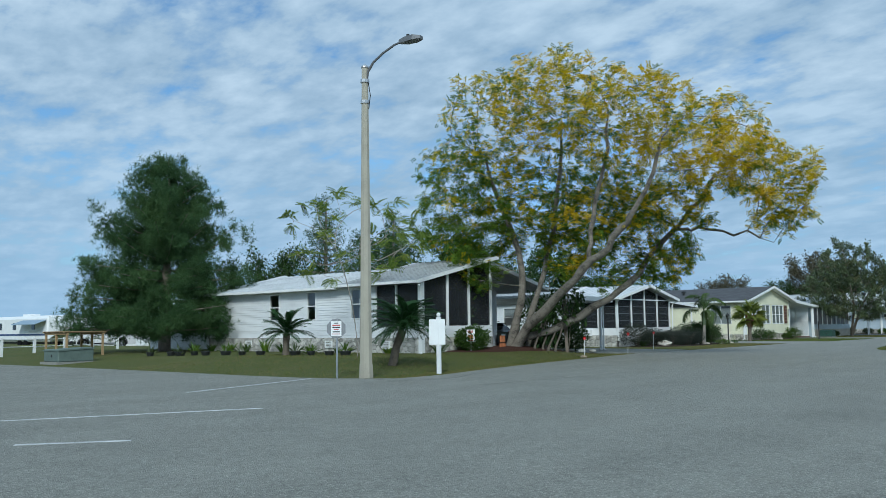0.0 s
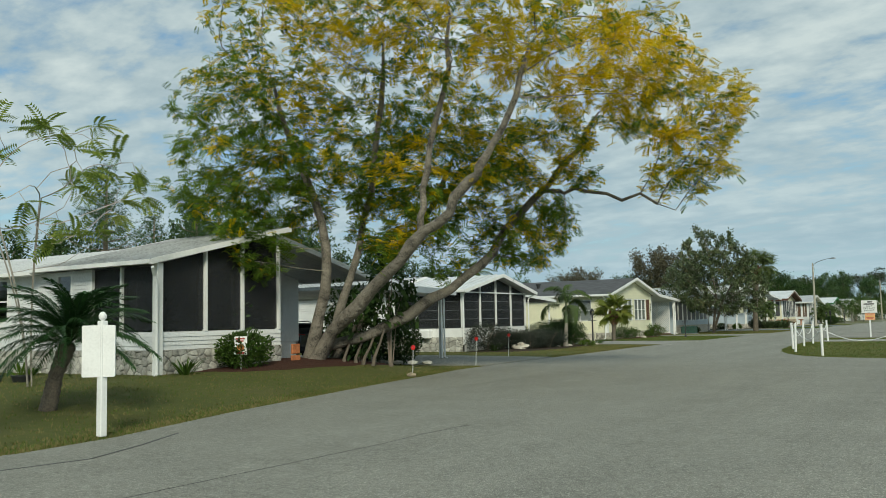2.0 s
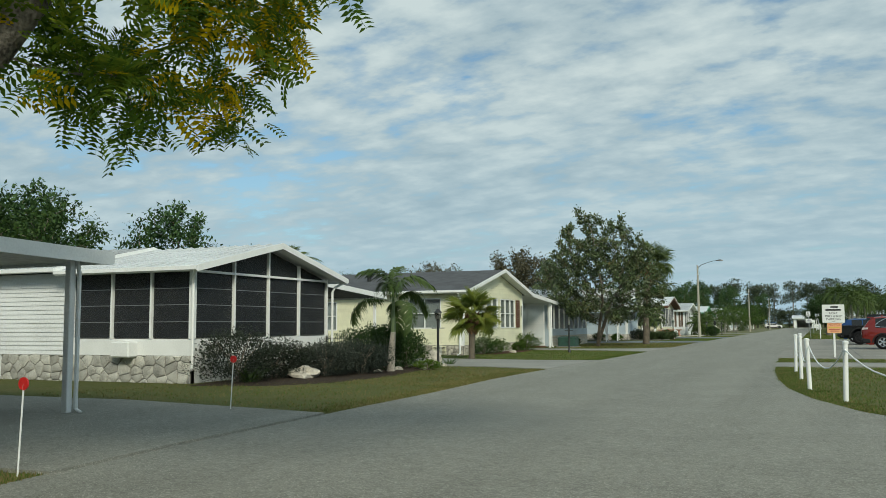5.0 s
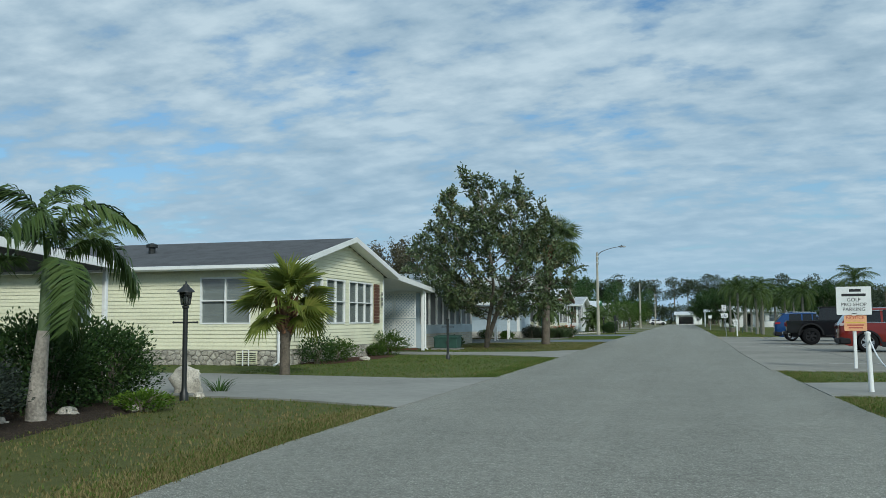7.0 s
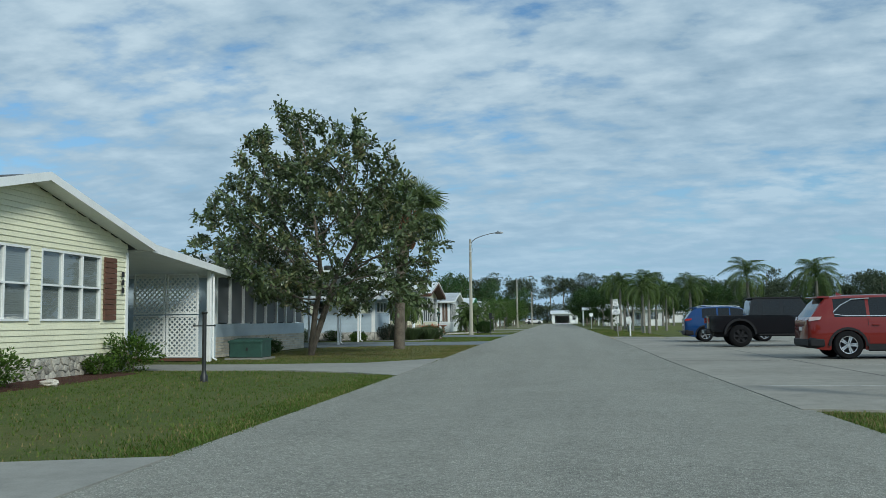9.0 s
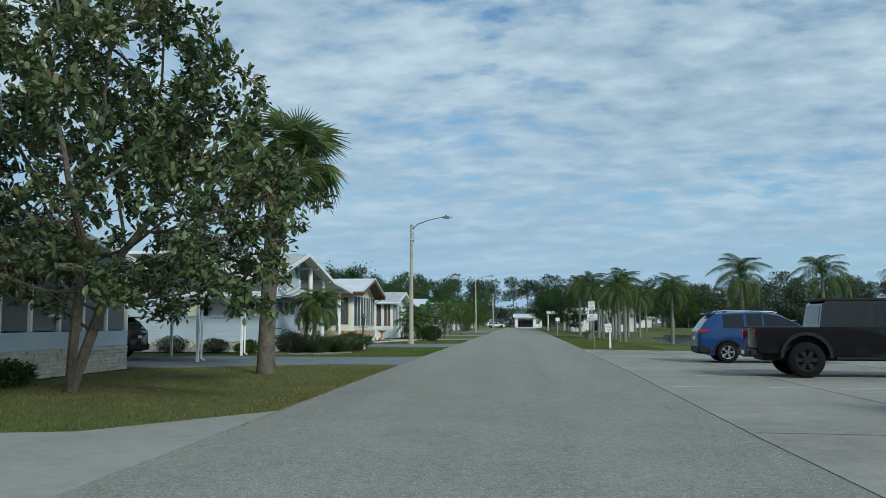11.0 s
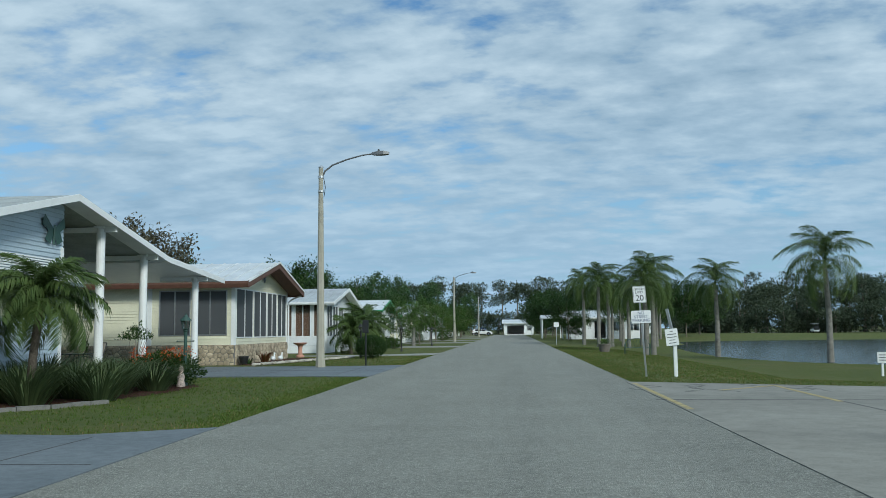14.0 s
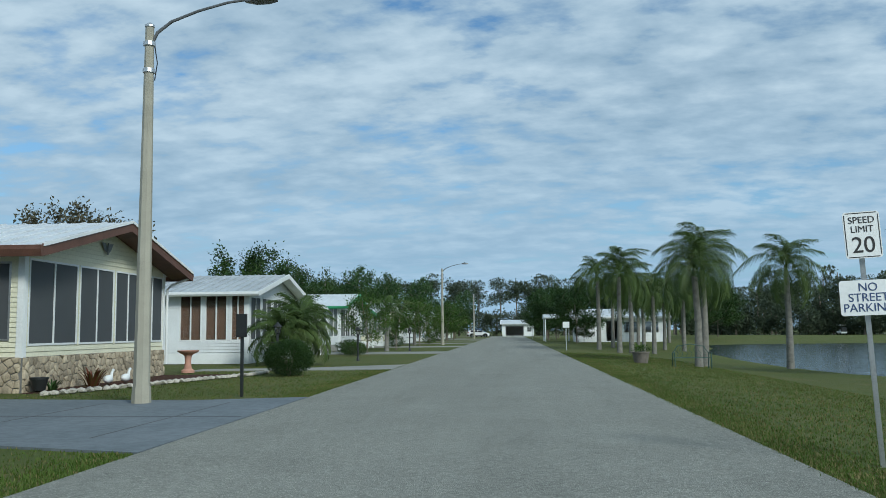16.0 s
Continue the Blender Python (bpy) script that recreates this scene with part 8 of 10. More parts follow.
# -- grass blades --
def lawn_blades():
    rs = np.random.RandomState(17)
    zones = [(-10.5, 2.2, 5.8, 45, 26000, "l"), (-10.2, -2.95, 38, 132, 62000, "l"), (3.45, 9.5, 31.9, 58.5, 16000, "r"), (3.45, 10, 101, 150, 42000, "r")]
    keep = []
    for x0, x1, y0, y1, n, side in zones:
        x, y = rs.uniform(x0, x1, n), rs.uniform(y0, y1, n)
        if side == "l":
            edge = road_left(y)
            near = rs.uniform(size=n) < 0.45
            x = np.where(near, edge - np.abs(rs.normal(size=n)) * 0.35 + 0.01, x)
            ok = (x < edge + 0.02) & (y > 5.9 + 0.35 * np.maximum(x, 0) ** 1.3)
        else:
            near = rs.uniform(size=n) < 0.4
            edge = np.interp(y, [31.9, 32.3, 33.1, 34.6, 36.9, 39.5, 42.5, 47, 52, 58, 101, 150], [9.0, 7.4, 6.3, 5.5, 4.8, 4.3, 4.0, 3.72, 3.58, 3.48, 3.7, 3.76])
            x = np.where(near, edge + np.abs(rs.normal(size=n)) * 0.35 - 0.01, x)
            ok = (x > edge - 0.02) & ~((y > 49.6 + 0.15 * (x - 3.6)) & (y < 52.7 + 0.2 * (x - 3.6))) & ~((y > 57.1) & (y < 104.1 - 0.4 * (x - 3.6)))
        for poly in DRIVES:
            inside = np.zeros(n, bool)
            for (ax, ay), (bx, by) in zip(poly, poly[1:] + poly[:1]):
                inside ^= ((ay > y) != (by > y)) & (x < (bx - ax) * (y - ay) / (by - ay + 1e-12) + ax)
            ok &= ~inside
        keep.append(np.stack([x[ok], y[ok]], -1))
    p = np.concatenate(keep)
    v, f = [], []
    tuft = np.repeat(p, 4, 0) + rs.normal(size=(len(p) * 4, 2)) * 0.03
    n = len(tuft)
    z = ground_z(tuft[:, 0], tuft[:, 1]) - 0.005
    a = rs.uniform(0, 6.28, n)
    h = rs.uniform(0.02, 0.055, n)
    w = 0.009
    base = np.stack([tuft[:, 0], tuft[:, 1], z], -1)
    side = np.stack([-np.sin(a), np.cos(a), 0 * a], -1) * w
    tip = base + np.stack([np.cos(a) * h * 0.6, np.sin(a) * h * 0.6, h], -1)
    v = np.stack([base - side, base + side, tip], 1).reshape(-1, 3)
    v = v.reshape(-1, 3, 3)
    dry = np.interp(tuft[:, 1], [0, 30, 36, 45, 52, 70, 74, 90, 95, 106, 112, 160], [0.6, 0.6, 0.75, 0.75, 0.25, 0.2, 0.7, 0.7, 0.12, 0.12, 0.35, 0.3])
    dry = np.where(tuft[:, 0] > 3, 0.35, dry)
    is_dry = rs.uniform(size=n) < dry
    for pick, mat, name, label in ((~is_dry, BLADE, "grass_blades", "short green grass blades of the lawns"), (is_dry, STRAW_BLADE, "dry_grass_blades", "short straw-coloured grass blades of the lawns")):
        vv = v[pick].reshape(-1, 3)
        ob = new(name, quick_mesh(name, vv, np.arange(len(vv)).reshape(-1, 3), mat))
        tagged(ob, label, "grass", kind="stuff")


LATER.append(lawn_blades)

# ---- street lamps, signs, posts ----
def lettering(parent, name, text, m, size, mat, label=""):
    """Words in the built-in font as a thin mesh, centred on the pose m, facing its +z."""
    c = bpy.data.curves.new(name, "FONT")
    c.body, c.size, c.align_x, c.align_y, c.extrude, c.offset = text, size, "CENTER", "CENTER", 0.002, 0.0
    tmp = bpy.data.objects.new("tmp_text", c)
    mesh = bpy.data.meshes.new_from_object(tmp)
    bpy.data.objects.remove(tmp)
    mesh.materials.append(mat)
    ob = new(name, mesh)
    ob.parent = parent
    top = parent
    while top.parent:
        top = top.parent
    ob.matrix_basis = Matrix.Translation(-ROOT[top.name]) @ m
    return tagged(ob, label or "printed words")


def sign_panel(parent, name, m, w, h, mat, label, corner=0.03, thick=0.006):
    """A flat panel with rounded corners on the pose m (x right, y up, z towards the reader)."""
    pts = []
    for cx, cy, a0 in ((w / 2 - corner, h / 2 - corner, 0), (-w / 2 + corner, h / 2 - corner, 90), (-w / 2 + corner, -h / 2 + corner, 180), (w / 2 - corner, -h / 2 + corner, 270)):
        for k in range(5):
            a = radians(a0 + k * 22.5)
            pts.append((cx + corner * math.cos(a), cy + corner * math.sin(a)))
    s = S().prism(pts, "z", -thick, 0)
    s.v = [tuple(m @ Vector(p)) for p in s.v]
    return part(name, s, mat, parent, label)


def bar_on(parent, m, x, y, w, h, mat, label="unreadable line of writing", z=0.0025):
    s = S().box(x - w / 2, x + w / 2, y - h / 2, y + h / 2, 0.0005, z)
    s.v = [tuple(m @ Vector(p)) for p in s.v]
    return part("print_bar", s, mat, parent, label)


SOUTH = Matrix(((1, 0, 0, 0), (0, 0, -1, 0), (0, 1, 0, 0), (0, 0, 0, 1)))   # a panel that faces -y


def facing(x, y, z, yaw=0.0, lean=0.0):
    """The pose of a panel at a place, turned from facing -y by yaw degrees, leaning sideways."""
    return Matrix.Translation((x, y, z)) @ pose(0, 0, 0, 0, 0, yaw) @ SOUTH @ pose(0, 0, 0, 0, 0, lean)


def street_lamp(x, y, h=7.45, turn=0.0, z0=None, k_=1.0, label="concrete street lamp pole with a curved metal arm"):
    z0 = float(ground_z(x, y)) if z0 is None else z0
    t = thing("street_lamp", label, "street lamp", (x, y, z0), "street lamps")
    c, s_ = math.cos(turn), math.sin(turn)

    def at(u, z):
        return (x + c * u, y + s_ * u, z0 + z)
    part("pole", S().tube([at(0, -0.1), at(0, h * 0.5), at(0, h)], [0.165, 0.125, 0.085], 8), POLE_CONC, t, "tapered concrete pole")
    part("pole_cap", S().lathe(x, y, [(0.10, z0 + h), (0.10, z0 + h + 0.04), (0.03, z0 + h + 0.09)], 10), ALU, t, "metal cap")
    part("base_collar", S().tube([at(0, 0), at(0, 0.35)], [0.19, 0.175], 8), POLE_CONC, t)
    arm = [at(0.05, h - 0.35), at(0.16 * k_, h - 0.12), at(0.45 * k_, h + 0.10), at(1.0 * k_, h + 0.30), at(1.6 * k_, h + 0.45), at(2.05 * k_, h + 0.50)]
    part("arm", S().tube(arm, [0.035, 0.035, 0.033, 0.03, 0.028, 0.028], 8), LAMP_GREY, t, "curved metal arm", smooth=True)
    for z in (h - 0.35, h - 0.9):
        part("bracket", S().tube([at(0, z - 0.04), at(0, z + 0.04)], 0.12, 10), ALU, t, "metal band")
    part("cable", S().tube([at(0.11, h - 0.4), at(0.17, h - 0.75), at(0.12, h - 1.1)], 0.012, 5), BLACK, t, "black cable loop")
    n = Vector((-s_, c, 0))
    s = S()
    for u, w, zb, zt in ((1.95, 0.06, 0.45, 0.54), (2.15, 0.13, 0.43, 0.57), (2.4, 0.15, 0.44, 0.58), (2.6, 0.08, 0.46, 0.54)):
        for q, z in ((-w, zb), (w, zb), (w * 0.8, zt), (-w * 0.8, zt)):
            p = Vector(at(u - 2.05 + 2.05 * k_, h + z)) + n * q
            s.v.append(tuple(p))
    for k in range(3):
        for i in range(4):
            j = (i + 1) % 4
            s.f.append((k * 4 + i, k * 4 + j, k * 4 + 4 + j, k * 4 + 4 + i))
    s.f += [(3, 2, 1, 0), (12, 13, 14, 15)]
    lum = part("lamp_head", s, LAMP_GREY, t, "flat grey lamp head")
    part("photocell", S().lathe(*at(0.15 + 2.05 * k_, 0)[:2], [(0.04, z0 + h + 0.56), (0.04, z0 + h + 0.65), (0.01, z0 + h + 0.66)], 8), BLACK, lum)
    return t


street_lamp(1.3, 6.65, 7.95, radians(11), 0.0, 0.58)
street_lamp(-6.32, 113.95, 7.5, 0.0)
street_lamp(-5.85, 183.0, 7.45, 0.0)
street_lamp(-5.4, 246.0, 7.45, 0.0)

# stop sign seen from behind, with a notice on it
t = thing("road_sign", "grey back of an octagonal sign with a small white notice", "road sign", (0.5, 6.4, 0.0))
part("post", S().box(0.475, 0.525, 6.375, 6.4, -0.05, 1.5), ALU, t, "thin metal post")
m = facing(0.5, 6.36, 1.24, 38)
s = S().prism([(0.26 * math.cos(radians(22.5 + 45 * k)), 0.26 * math.sin(radians(22.5 + 45 * k))) for k in range(8)], "z", -0.012, -0.006)
s.v = [tuple(m @ Vector(p)) for p in s.v]
part("octagon", s, material("dull_grey_metal", (0.22, 0.23, 0.24), 0.6, 0.3, var=0.2, bump=0.05), t, "dull grey octagonal plate")
nb = sign_panel(t, "notice", m, 0.27, 0.38, WHITE, "white paper notice", 0.01)
for k, (w, h, mt) in enumerate(((0.10, 0.03, INK), (0.20, 0.035, INK_RED), (0.20, 0.035, INK), (0.12, 0.03, INK_RED), (0.18, 0.035, INK), (0.2, 0.02, INK_RED))):
    bar_on(nb, m, 0, 0.14 - k * 0.055, w, h * 0.8, mt)

# blank white board on a white post
t = thing("white_sign", "blank white board on a white wooden post", "sign", (1.72, 8.9, 0.0))
part("post", S().soft_box(1.67, 1.77, 8.86, 8.96, 0.0, 1.52, 0.01), WHITE, t, "white wooden post")
part("knob", S().lathe(1.72, 8.91, [(0.02, 1.52), (0.05, 1.55), (0.055, 1.59), (0.03, 1.63), (0.01, 1.64)], 10), WHITE, t, "round white knob")
sign_panel(t, "board", facing(1.72, 8.85, 1.12, 32), 0.44, 0.68, WHITE, "plain white board", 0.02, 0.02)

def marker(x, y, h, lean=0.0):
    z0 = max(0.0, float(ground_z(x, y)))
    t = thing("reflector_marker", "thin white rod with a round red reflector by the road edge", "road marker", (x, y, z0), "reflector markers")
    part("rod", S().tube([(x, y, z0 - 0.05), (x + lean, y, z0 + h)], 0.009, 6), WHITE, t, "thin white rod")
    s = S().tube([(x + lean, y - 0.008, z0 + h), (x + lean, y + 0.008, z0 + h)], 0.062, 14)
    part("reflector", s, RED_PLASTIC, t, "round red reflector")
    return t


marker(-1.1, 20.35, 0.76, 0.03)
marker(-2.1, 25.35, 0.86, 0.04)
marker(-4.1, 31.3, 0.85, 0.05)
solo("stone", S().blob((-1.1, 20.3, 0.05), (0.14, 0.1, 0.07), 3, 0.2), TAN_STONE, "small pale stone at the foot of a marker", "stone", smooth=True)

t = thing("yard_sign", "small white yard sign with an orange and red picture", "yard sign", (-4.5, 17.6, 0.2))
m = facing(-4.5, 17.6, 0.92, 35)
part("stake", S().box(-4.515, -4.485, 17.61, 17.63, 0.1, 0.95), ALU, t)
yb = sign_panel(t, "board", m, 0.34, 0.46, WHITE, "white board", 0.01)
bar_on(yb, m, 0, 0.17, 0.22, 0.04, INK_RED)
bar_on(yb, m, 0, 0.11, 0.16, 0.035, INK_RED)
s = S().prism([(0.10 * math.cos(a * 0.4487), -0.06 + 0.085 * math.sin(a * 0.4487)) for a in range(14)], "z", 0.0005, 0.003)
s.v = [tuple(m @ Vector(p)) for p in s.v]
part("picture", s, ORANGE, yb, "orange round picture")
bar_on(yb, m, 0, -0.19, 0.2, 0.05, INK_RED)
t = thing("wooden_ornament", "orange painted wooden ornament leaning by the porch", "ornament", (-4.95, 20.2, 0.2))
for k, (z, w) in enumerate(((0.16, 0.36), (0.48, 0.32))):
    part("board", S().soft_box(-5.0, -4.94, 20.2 - w / 2, 20.2 + w / 2, z + 0.12, z + 0.4, 0.02), RUSTY, t, "rusty orange board")

# white posts with a slack rope
ROPE = [(9.3, 32.8), (6.75, 33.5), (5.33, 36.6), (4.72, 39.5), (4.5, 43.2), (4.3, 46.7), (4.42, 50.4)]
for i, (x, y) in enumerate(ROPE):
    t = thing("barrier_post", "white round barrier post on the grass edge", "post", (x, y, -0.02), "barrier posts")
    lean = 0.03 * ((i * 7) % 3 - 1)
    part("post", S().tube([(x, y, -0.1), (x + lean, y, 1.02)], 0.045, 12), WHITE, t, "white round post", smooth=True)
    part("post_cap", S().lathe(x + lean, y, [(0.055, 1.02), (0.055, 1.06), (0.02, 1.075)], 12), WHITE, t)
for i, ((xa, ya), (xb, yb_)) in enumerate(zip(ROPE, ROPE[1:])):
    pts = [(xa + (xb - xa) * k / 10, ya + (yb_ - ya) * k / 10, 0.93 - 0.42 * (1 - (2 * k / 10 - 1) ** 2)) for k in range(11)]
    solo("rope", S().tube(pts, 0.014, 6), WHITE, "slack white rope between barrier posts", "rope", "barrier ropes", smooth=True, loc=pts[5])

# parking sign for the golf shop
t = thing("parking_sign", "white parking sign with an orange notice below on a white post", "sign", (5.53, 58.4, 0.0))
part("post", S().soft_box(5.52, 5.6, 58.42, 58.5, -0.05, 2.15, 0.01), WHITE, t, "white post")
m = facing(5.56, 58.4, 1.78, -6)
bd = sign_panel(t, "board", m, 0.84, 0.74, WHITE, "white sign board", 0.02, 0.015)
bar_on(bd, m, 0.04, 0.27, 0.28, 0.07, INK)
bar_on(bd, m, 0.0, 0.15, 0.58, 0.07, INK)
for k, w in enumerate(("GOLF", "PRO SHOP", "PARKING")):
    lettering(bd, "lettering", w, m @ pose(0, 0.02 - k * 0.125, 0.002), 0.13, INK)
bar_on(bd, m, 0.0, -0.335, 0.11, 0.02, INK)
m = facing(5.58, 58.4, 1.19, -6)
bd = sign_panel(t, "notice", m, 0.54, 0.40, PALE_ORANGE, "orange notice board", 0.02, 0.015)
lettering(bd, "lettering", "NOTICE", m @ pose(0, 0.14, 0.002), 0.12, INK_RED)
for k in range(3):
    bar_on(bd, m, 0, 0.02 - k * 0.07, 0.46 - 0.06 * k, 0.03, material("ink_yellow", (0.7, 0.5, 0.08), 0.6, bump=0) if k == 0 else INK_RED)

# speed limit and no-parking signs
t = thing("road_sign", "white speed limit sign over a no street parking sign", "road sign", (4.5, 106.35, 0.0))
part("post", S().tube([(4.44, 106.4, -0.1), (4.28, 106.28, 2.3)], 0.032, 4), ALU, t, "leaning channel post")
m = facing(4.28, 106.2, 2.25, -4, 3)
bd = sign_panel(t, "speed_plate", m, 0.345, 0.46, WHITE, "white speed limit plate", 0.03)
for w, y, sz in (("SPEED", 0.145, 0.092), ("LIMIT", 0.055, 0.092), ("20", -0.105, 0.225)):
    lettering(bd, "lettering", w, m @ pose(0, y, 0.002), sz, INK)
for px, py, w, h in ((0, 0.217, 0.29, 0.008), (0, -0.217, 0.29, 0.008), (-0.158, 0, 0.008, 0.40), (0.158, 0, 0.008, 0.40)):
    bar_on(bd, m, px, py, w, h, INK, "thin black border")
m = facing(4.31, 106.21, 1.635, -4, 2)
bd = sign_panel(t, "parking_plate", m, 0.53, 0.345, WHITE, "white no street parking plate", 0.03)
for k, w in enumerate(("NO", "STREET", "PARKING")):
    lettering(bd, "lettering", w, m @ pose(0, 0.1 - 0.1 * k, 0.002), 0.115, INK_BLUE)
t = thing("white_sign", "small white notice on a leaning white post", "sign", (5.25, 106.5, 0.0))
part("post", S().soft_box(5.2, 5.3, 106.46, 106.52, -0.1, 1.05, 0.01), WHITE, t, "white post")
part("upper_post", S().tube([(5.23, 106.5, 1.0), (5.06, 106.5, 1.85)], 0.05, 4), ALU, t, "grey upper post")
m = facing(5.16, 106.42, 1.07, -4, 6)
bd = sign_panel(t, "board", m, 0.34, 0.46, WHITE, "white notice board", 0.02)
for k in range(5):
    bar_on(bd, m, 0, 0.16 - 0.08 * k, (0.08, 0.24, 0.25, 0.16, 0.2)[k], 0.022, LAMP_GREY)

t = thing("white_sign", "small white notice on a post by the pond", "sign", (15.0, 117.0, float(ground_z(15.0, 117.0))))
wz = float(ground_z(15.0, 117.0))
part("post", S().soft_box(14.96, 15.04, 116.98, 117.05, wz - 0.1, wz + 0.75, 0.01), WHITE, t, "white post")
bd = sign_panel(t, "board", facing(15.0, 116.96, wz + 0.72, -14), 0.36, 0.42, WHITE, "white notice board", 0.02)
for k in range(3):
    bar_on(bd, facing(15.0, 116.96, wz + 0.72, -14), 0, 0.1 - 0.1 * k, 0.24, 0.03, LAMP_GREY)

# signs further down the road
for x, y in ((4.6, 158), (4.3, 240)):
    t = thing("road_sign", "small white sign plate further down the road", "road sign", (x, y, 0))
    part("post", S().box(x - 0.03, x + 0.03, y, y + 0.04, -0.05, 1.6), ALU, t)
    sign_panel(t, "plate", facing(x, y - 0.01, 1.7), 0.45, 0.4, WHITE, "white plate")

# ---- garden lamps ----
def garden_lamp(x, y, h, mat, label, lantern=True, bar=True):
    z0 = float(ground_z(x, y))
    t = thing("lamp_post", label, "lamp post", (x, y, z0), "garden lamp posts")
    top = h - (0.38 if lantern else 0)
    part("post", S().lathe(x, y, [(0.075, z0 - 0.05), (0.075, z0 + 0.12), (0.05, z0 + 0.16), (0.042, z0 + 0.25), (0.042, z0 + top - 0.05), (0.06, z0 + top - 0.03), (0.06, z0 + top)], 14), mat, t, "painted round post", smooth=True)
    if bar:
        part("ladder_bar", S().tube([(x - 0.18, y - 0.06, z0 + top - 0.28), (x + 0.18, y + 0.06, z0 + top - 0.28)], 0.013, 6), mat, t, "thin cross bar")
        for sx in (-1, 1):
            part("bar_knob", S().blob((x + sx * 0.19, y + sx * 0.063, z0 + top - 0.28), (0.022, 0.022, 0.022), 1, 0.0, 1), mat, t)
    if lantern:
        b = z0 + top
        lt = part("lantern", S().lathe(x, y, [(0.03, b), (0.09, b + 0.02), (0.09, b + 0.035), (0.02, b + 0.04)], 6), mat, t, "lantern base")
        for k in range(6):
            a = k * math.pi / 3
            part("lantern_bar", S().tube([(x + 0.085 * math.cos(a), y + 0.085 * math.sin(a), b + 0.03), (x + 0.12 * math.cos(a), y + 0.12 * math.sin(a), b + 0.24)], 0.007, 4), mat, lt)
        part("lantern_glass", S().lathe(x, y, [(0.08, b + 0.035), (0.113, b + 0.24)], 6), LAMP_GLASS, lt, "clear lantern glass", fix=False)
        part("lantern_roof", S().lathe(x, y, [(0.15, b + 0.235), (0.14, b + 0.26), (0.06, b + 0.33), (0.05, b + 0.36), (0.015, b + 0.38), (0.012, b + 0.42)], 12), mat, lt, "domed lantern roof", smooth=True)
        part("bulb", S().lathe(x, y, [(0.02, b + 0.04), (0.035, b + 0.1), (0.03, b + 0.15), (0.005, b + 0.17)], 8), WHITE, lt, "white bulb")
    return t


garden_lamp(-6.95, 46.6, 1.98, BLACK, "black lamp post with a lantern by the drive")
garden_lamp(-6.65, 62.65, 1.4, BLACK, "short black lamp post on the lawn", False, True)
garden_lamp(-7.0, 85.7, 1.85, DARK_GREEN, "dark green lamp post with a lantern on the lawn")
garden_lamp(-7.45, 103.4, 1.8, DARK_GREEN, "dark green lamp post with a lantern among flowers")
garden_lamp(-6.9, 126.0, 1.7, BLACK, "black lamp post by the walk")
garden_lamp(-6.4, 138.5, 1.6, BLACK, "black lamp post on the lawn")
garden_lamp(-6.2, 158.0, 1.6, BLACK, "black lamp post on the lawn")
t = thing("mail_sign", "dark flat panel on a thin dark post by the road", "sign post", (-4.95, 115.9, 0))
part("post", S().box(-4.98, -4.92, 115.87, 115.93, -0.05, 1.75), BLACK, t)
part("panel", S().soft_box(-5.07, -4.83, 115.83, 115.87, 1.25, 1.75, 0.01), BLACK, t, "dark flat panel")

# ---- utility boxes, stones, ornaments ----
def utility_box(x, y, w, d, h, mat, label, turn=0.0):
    z0 = float(ground_z(x, y))
    t = thing("utility_box", label, "utility box", (x, y, z0))
    body = part("cabinet", S().soft_box(x - w / 2, x + w / 2, y - d / 2, y + d / 2, z0 + 0.06, z0 + h, 0.03), mat, t)
    part("lid", S().prism([(y - d / 2 - 0.03, z0 + h - 0.08), (y + d / 2 + 0.03, z0 + h), (y + d / 2 + 0.03, z0 + h + 0.05), (y - d / 2 - 0.03, z0 + h - 0.03)], "x", x - w / 2 - 0.03, x + w / 2 + 0.03), mat, t, "sloping lid")
    part("base_slab", S().box(x - w / 2 - 0.1, x + w / 2 + 0.1, y - d / 2 - 0.1, y + d / 2 + 0.1, z0 - 0.05, z0 + 0.06), CONCRETE, t, "concrete base")
    part("lock", S().soft_box(x + 0.02, x + 0.08, y - d / 2 - 0.02, y - d / 2, z0 + h * 0.45, z0 + h * 0.62, 0.005), BLACK, body)
    return t


utility_box(-16.6, 7.4, 1.3, 1.4, 0.55, material("grey_green_metal", (0.12, 0.16, 0.14), 0.6, 0.1, var=0.25, scale=3, bump=0.08), "grey-green metal utility box on the lawn")
utility_box(-9.5, 73.2, 1.1, 0.9, 0.62, DARK_GREEN, "dark green metal utility box on the lawn")
ROCK = material("pale_limestone", (0.55, 0.51, 0.44), 0.95, var=0.4, scale=6, fine=40, bump=0.9, dist=0.03)
for i, (x, y, r, h, lab) in enumerate(((-7.75, 39.4, 0.42, 0.36, "large pale limestone rock in the mulch"), (-7.65, 47.8, 0.28, 0.5, "white weathered limestone rock by the drive"), (-7.2, 44.0, 0.16, 0.13, "small pale rock in the bed"), (-7.3, 42.8, 0.14, 0.1, "small pale rock in the bed"), (-6.9, 47.0, 0.10, 0.1, "small pale rock in the bed"), (-6.7, 44.8, 0.12, 0.1, "small pale rock in the bed"), (-9.3, 61.6, 0.2, 0.12, "flat brown rock in the grass"))):
    z = float(ground_z(x, y))
    solo("rock", S().blob((x, y, z + h * 0.38), (r, r * 0.8, h * 0.62), i + 2, 0.28, 3), ROCK, lab, "rock", smooth=True, loc=(x, y, z))
rk = random.Random(6)
EDGE_RUN = [(-9.5, 116.2), (-8.8, 119.0), (-8.1, 122.0), (-7.4, 124.6), (-7.3, 126.4)]
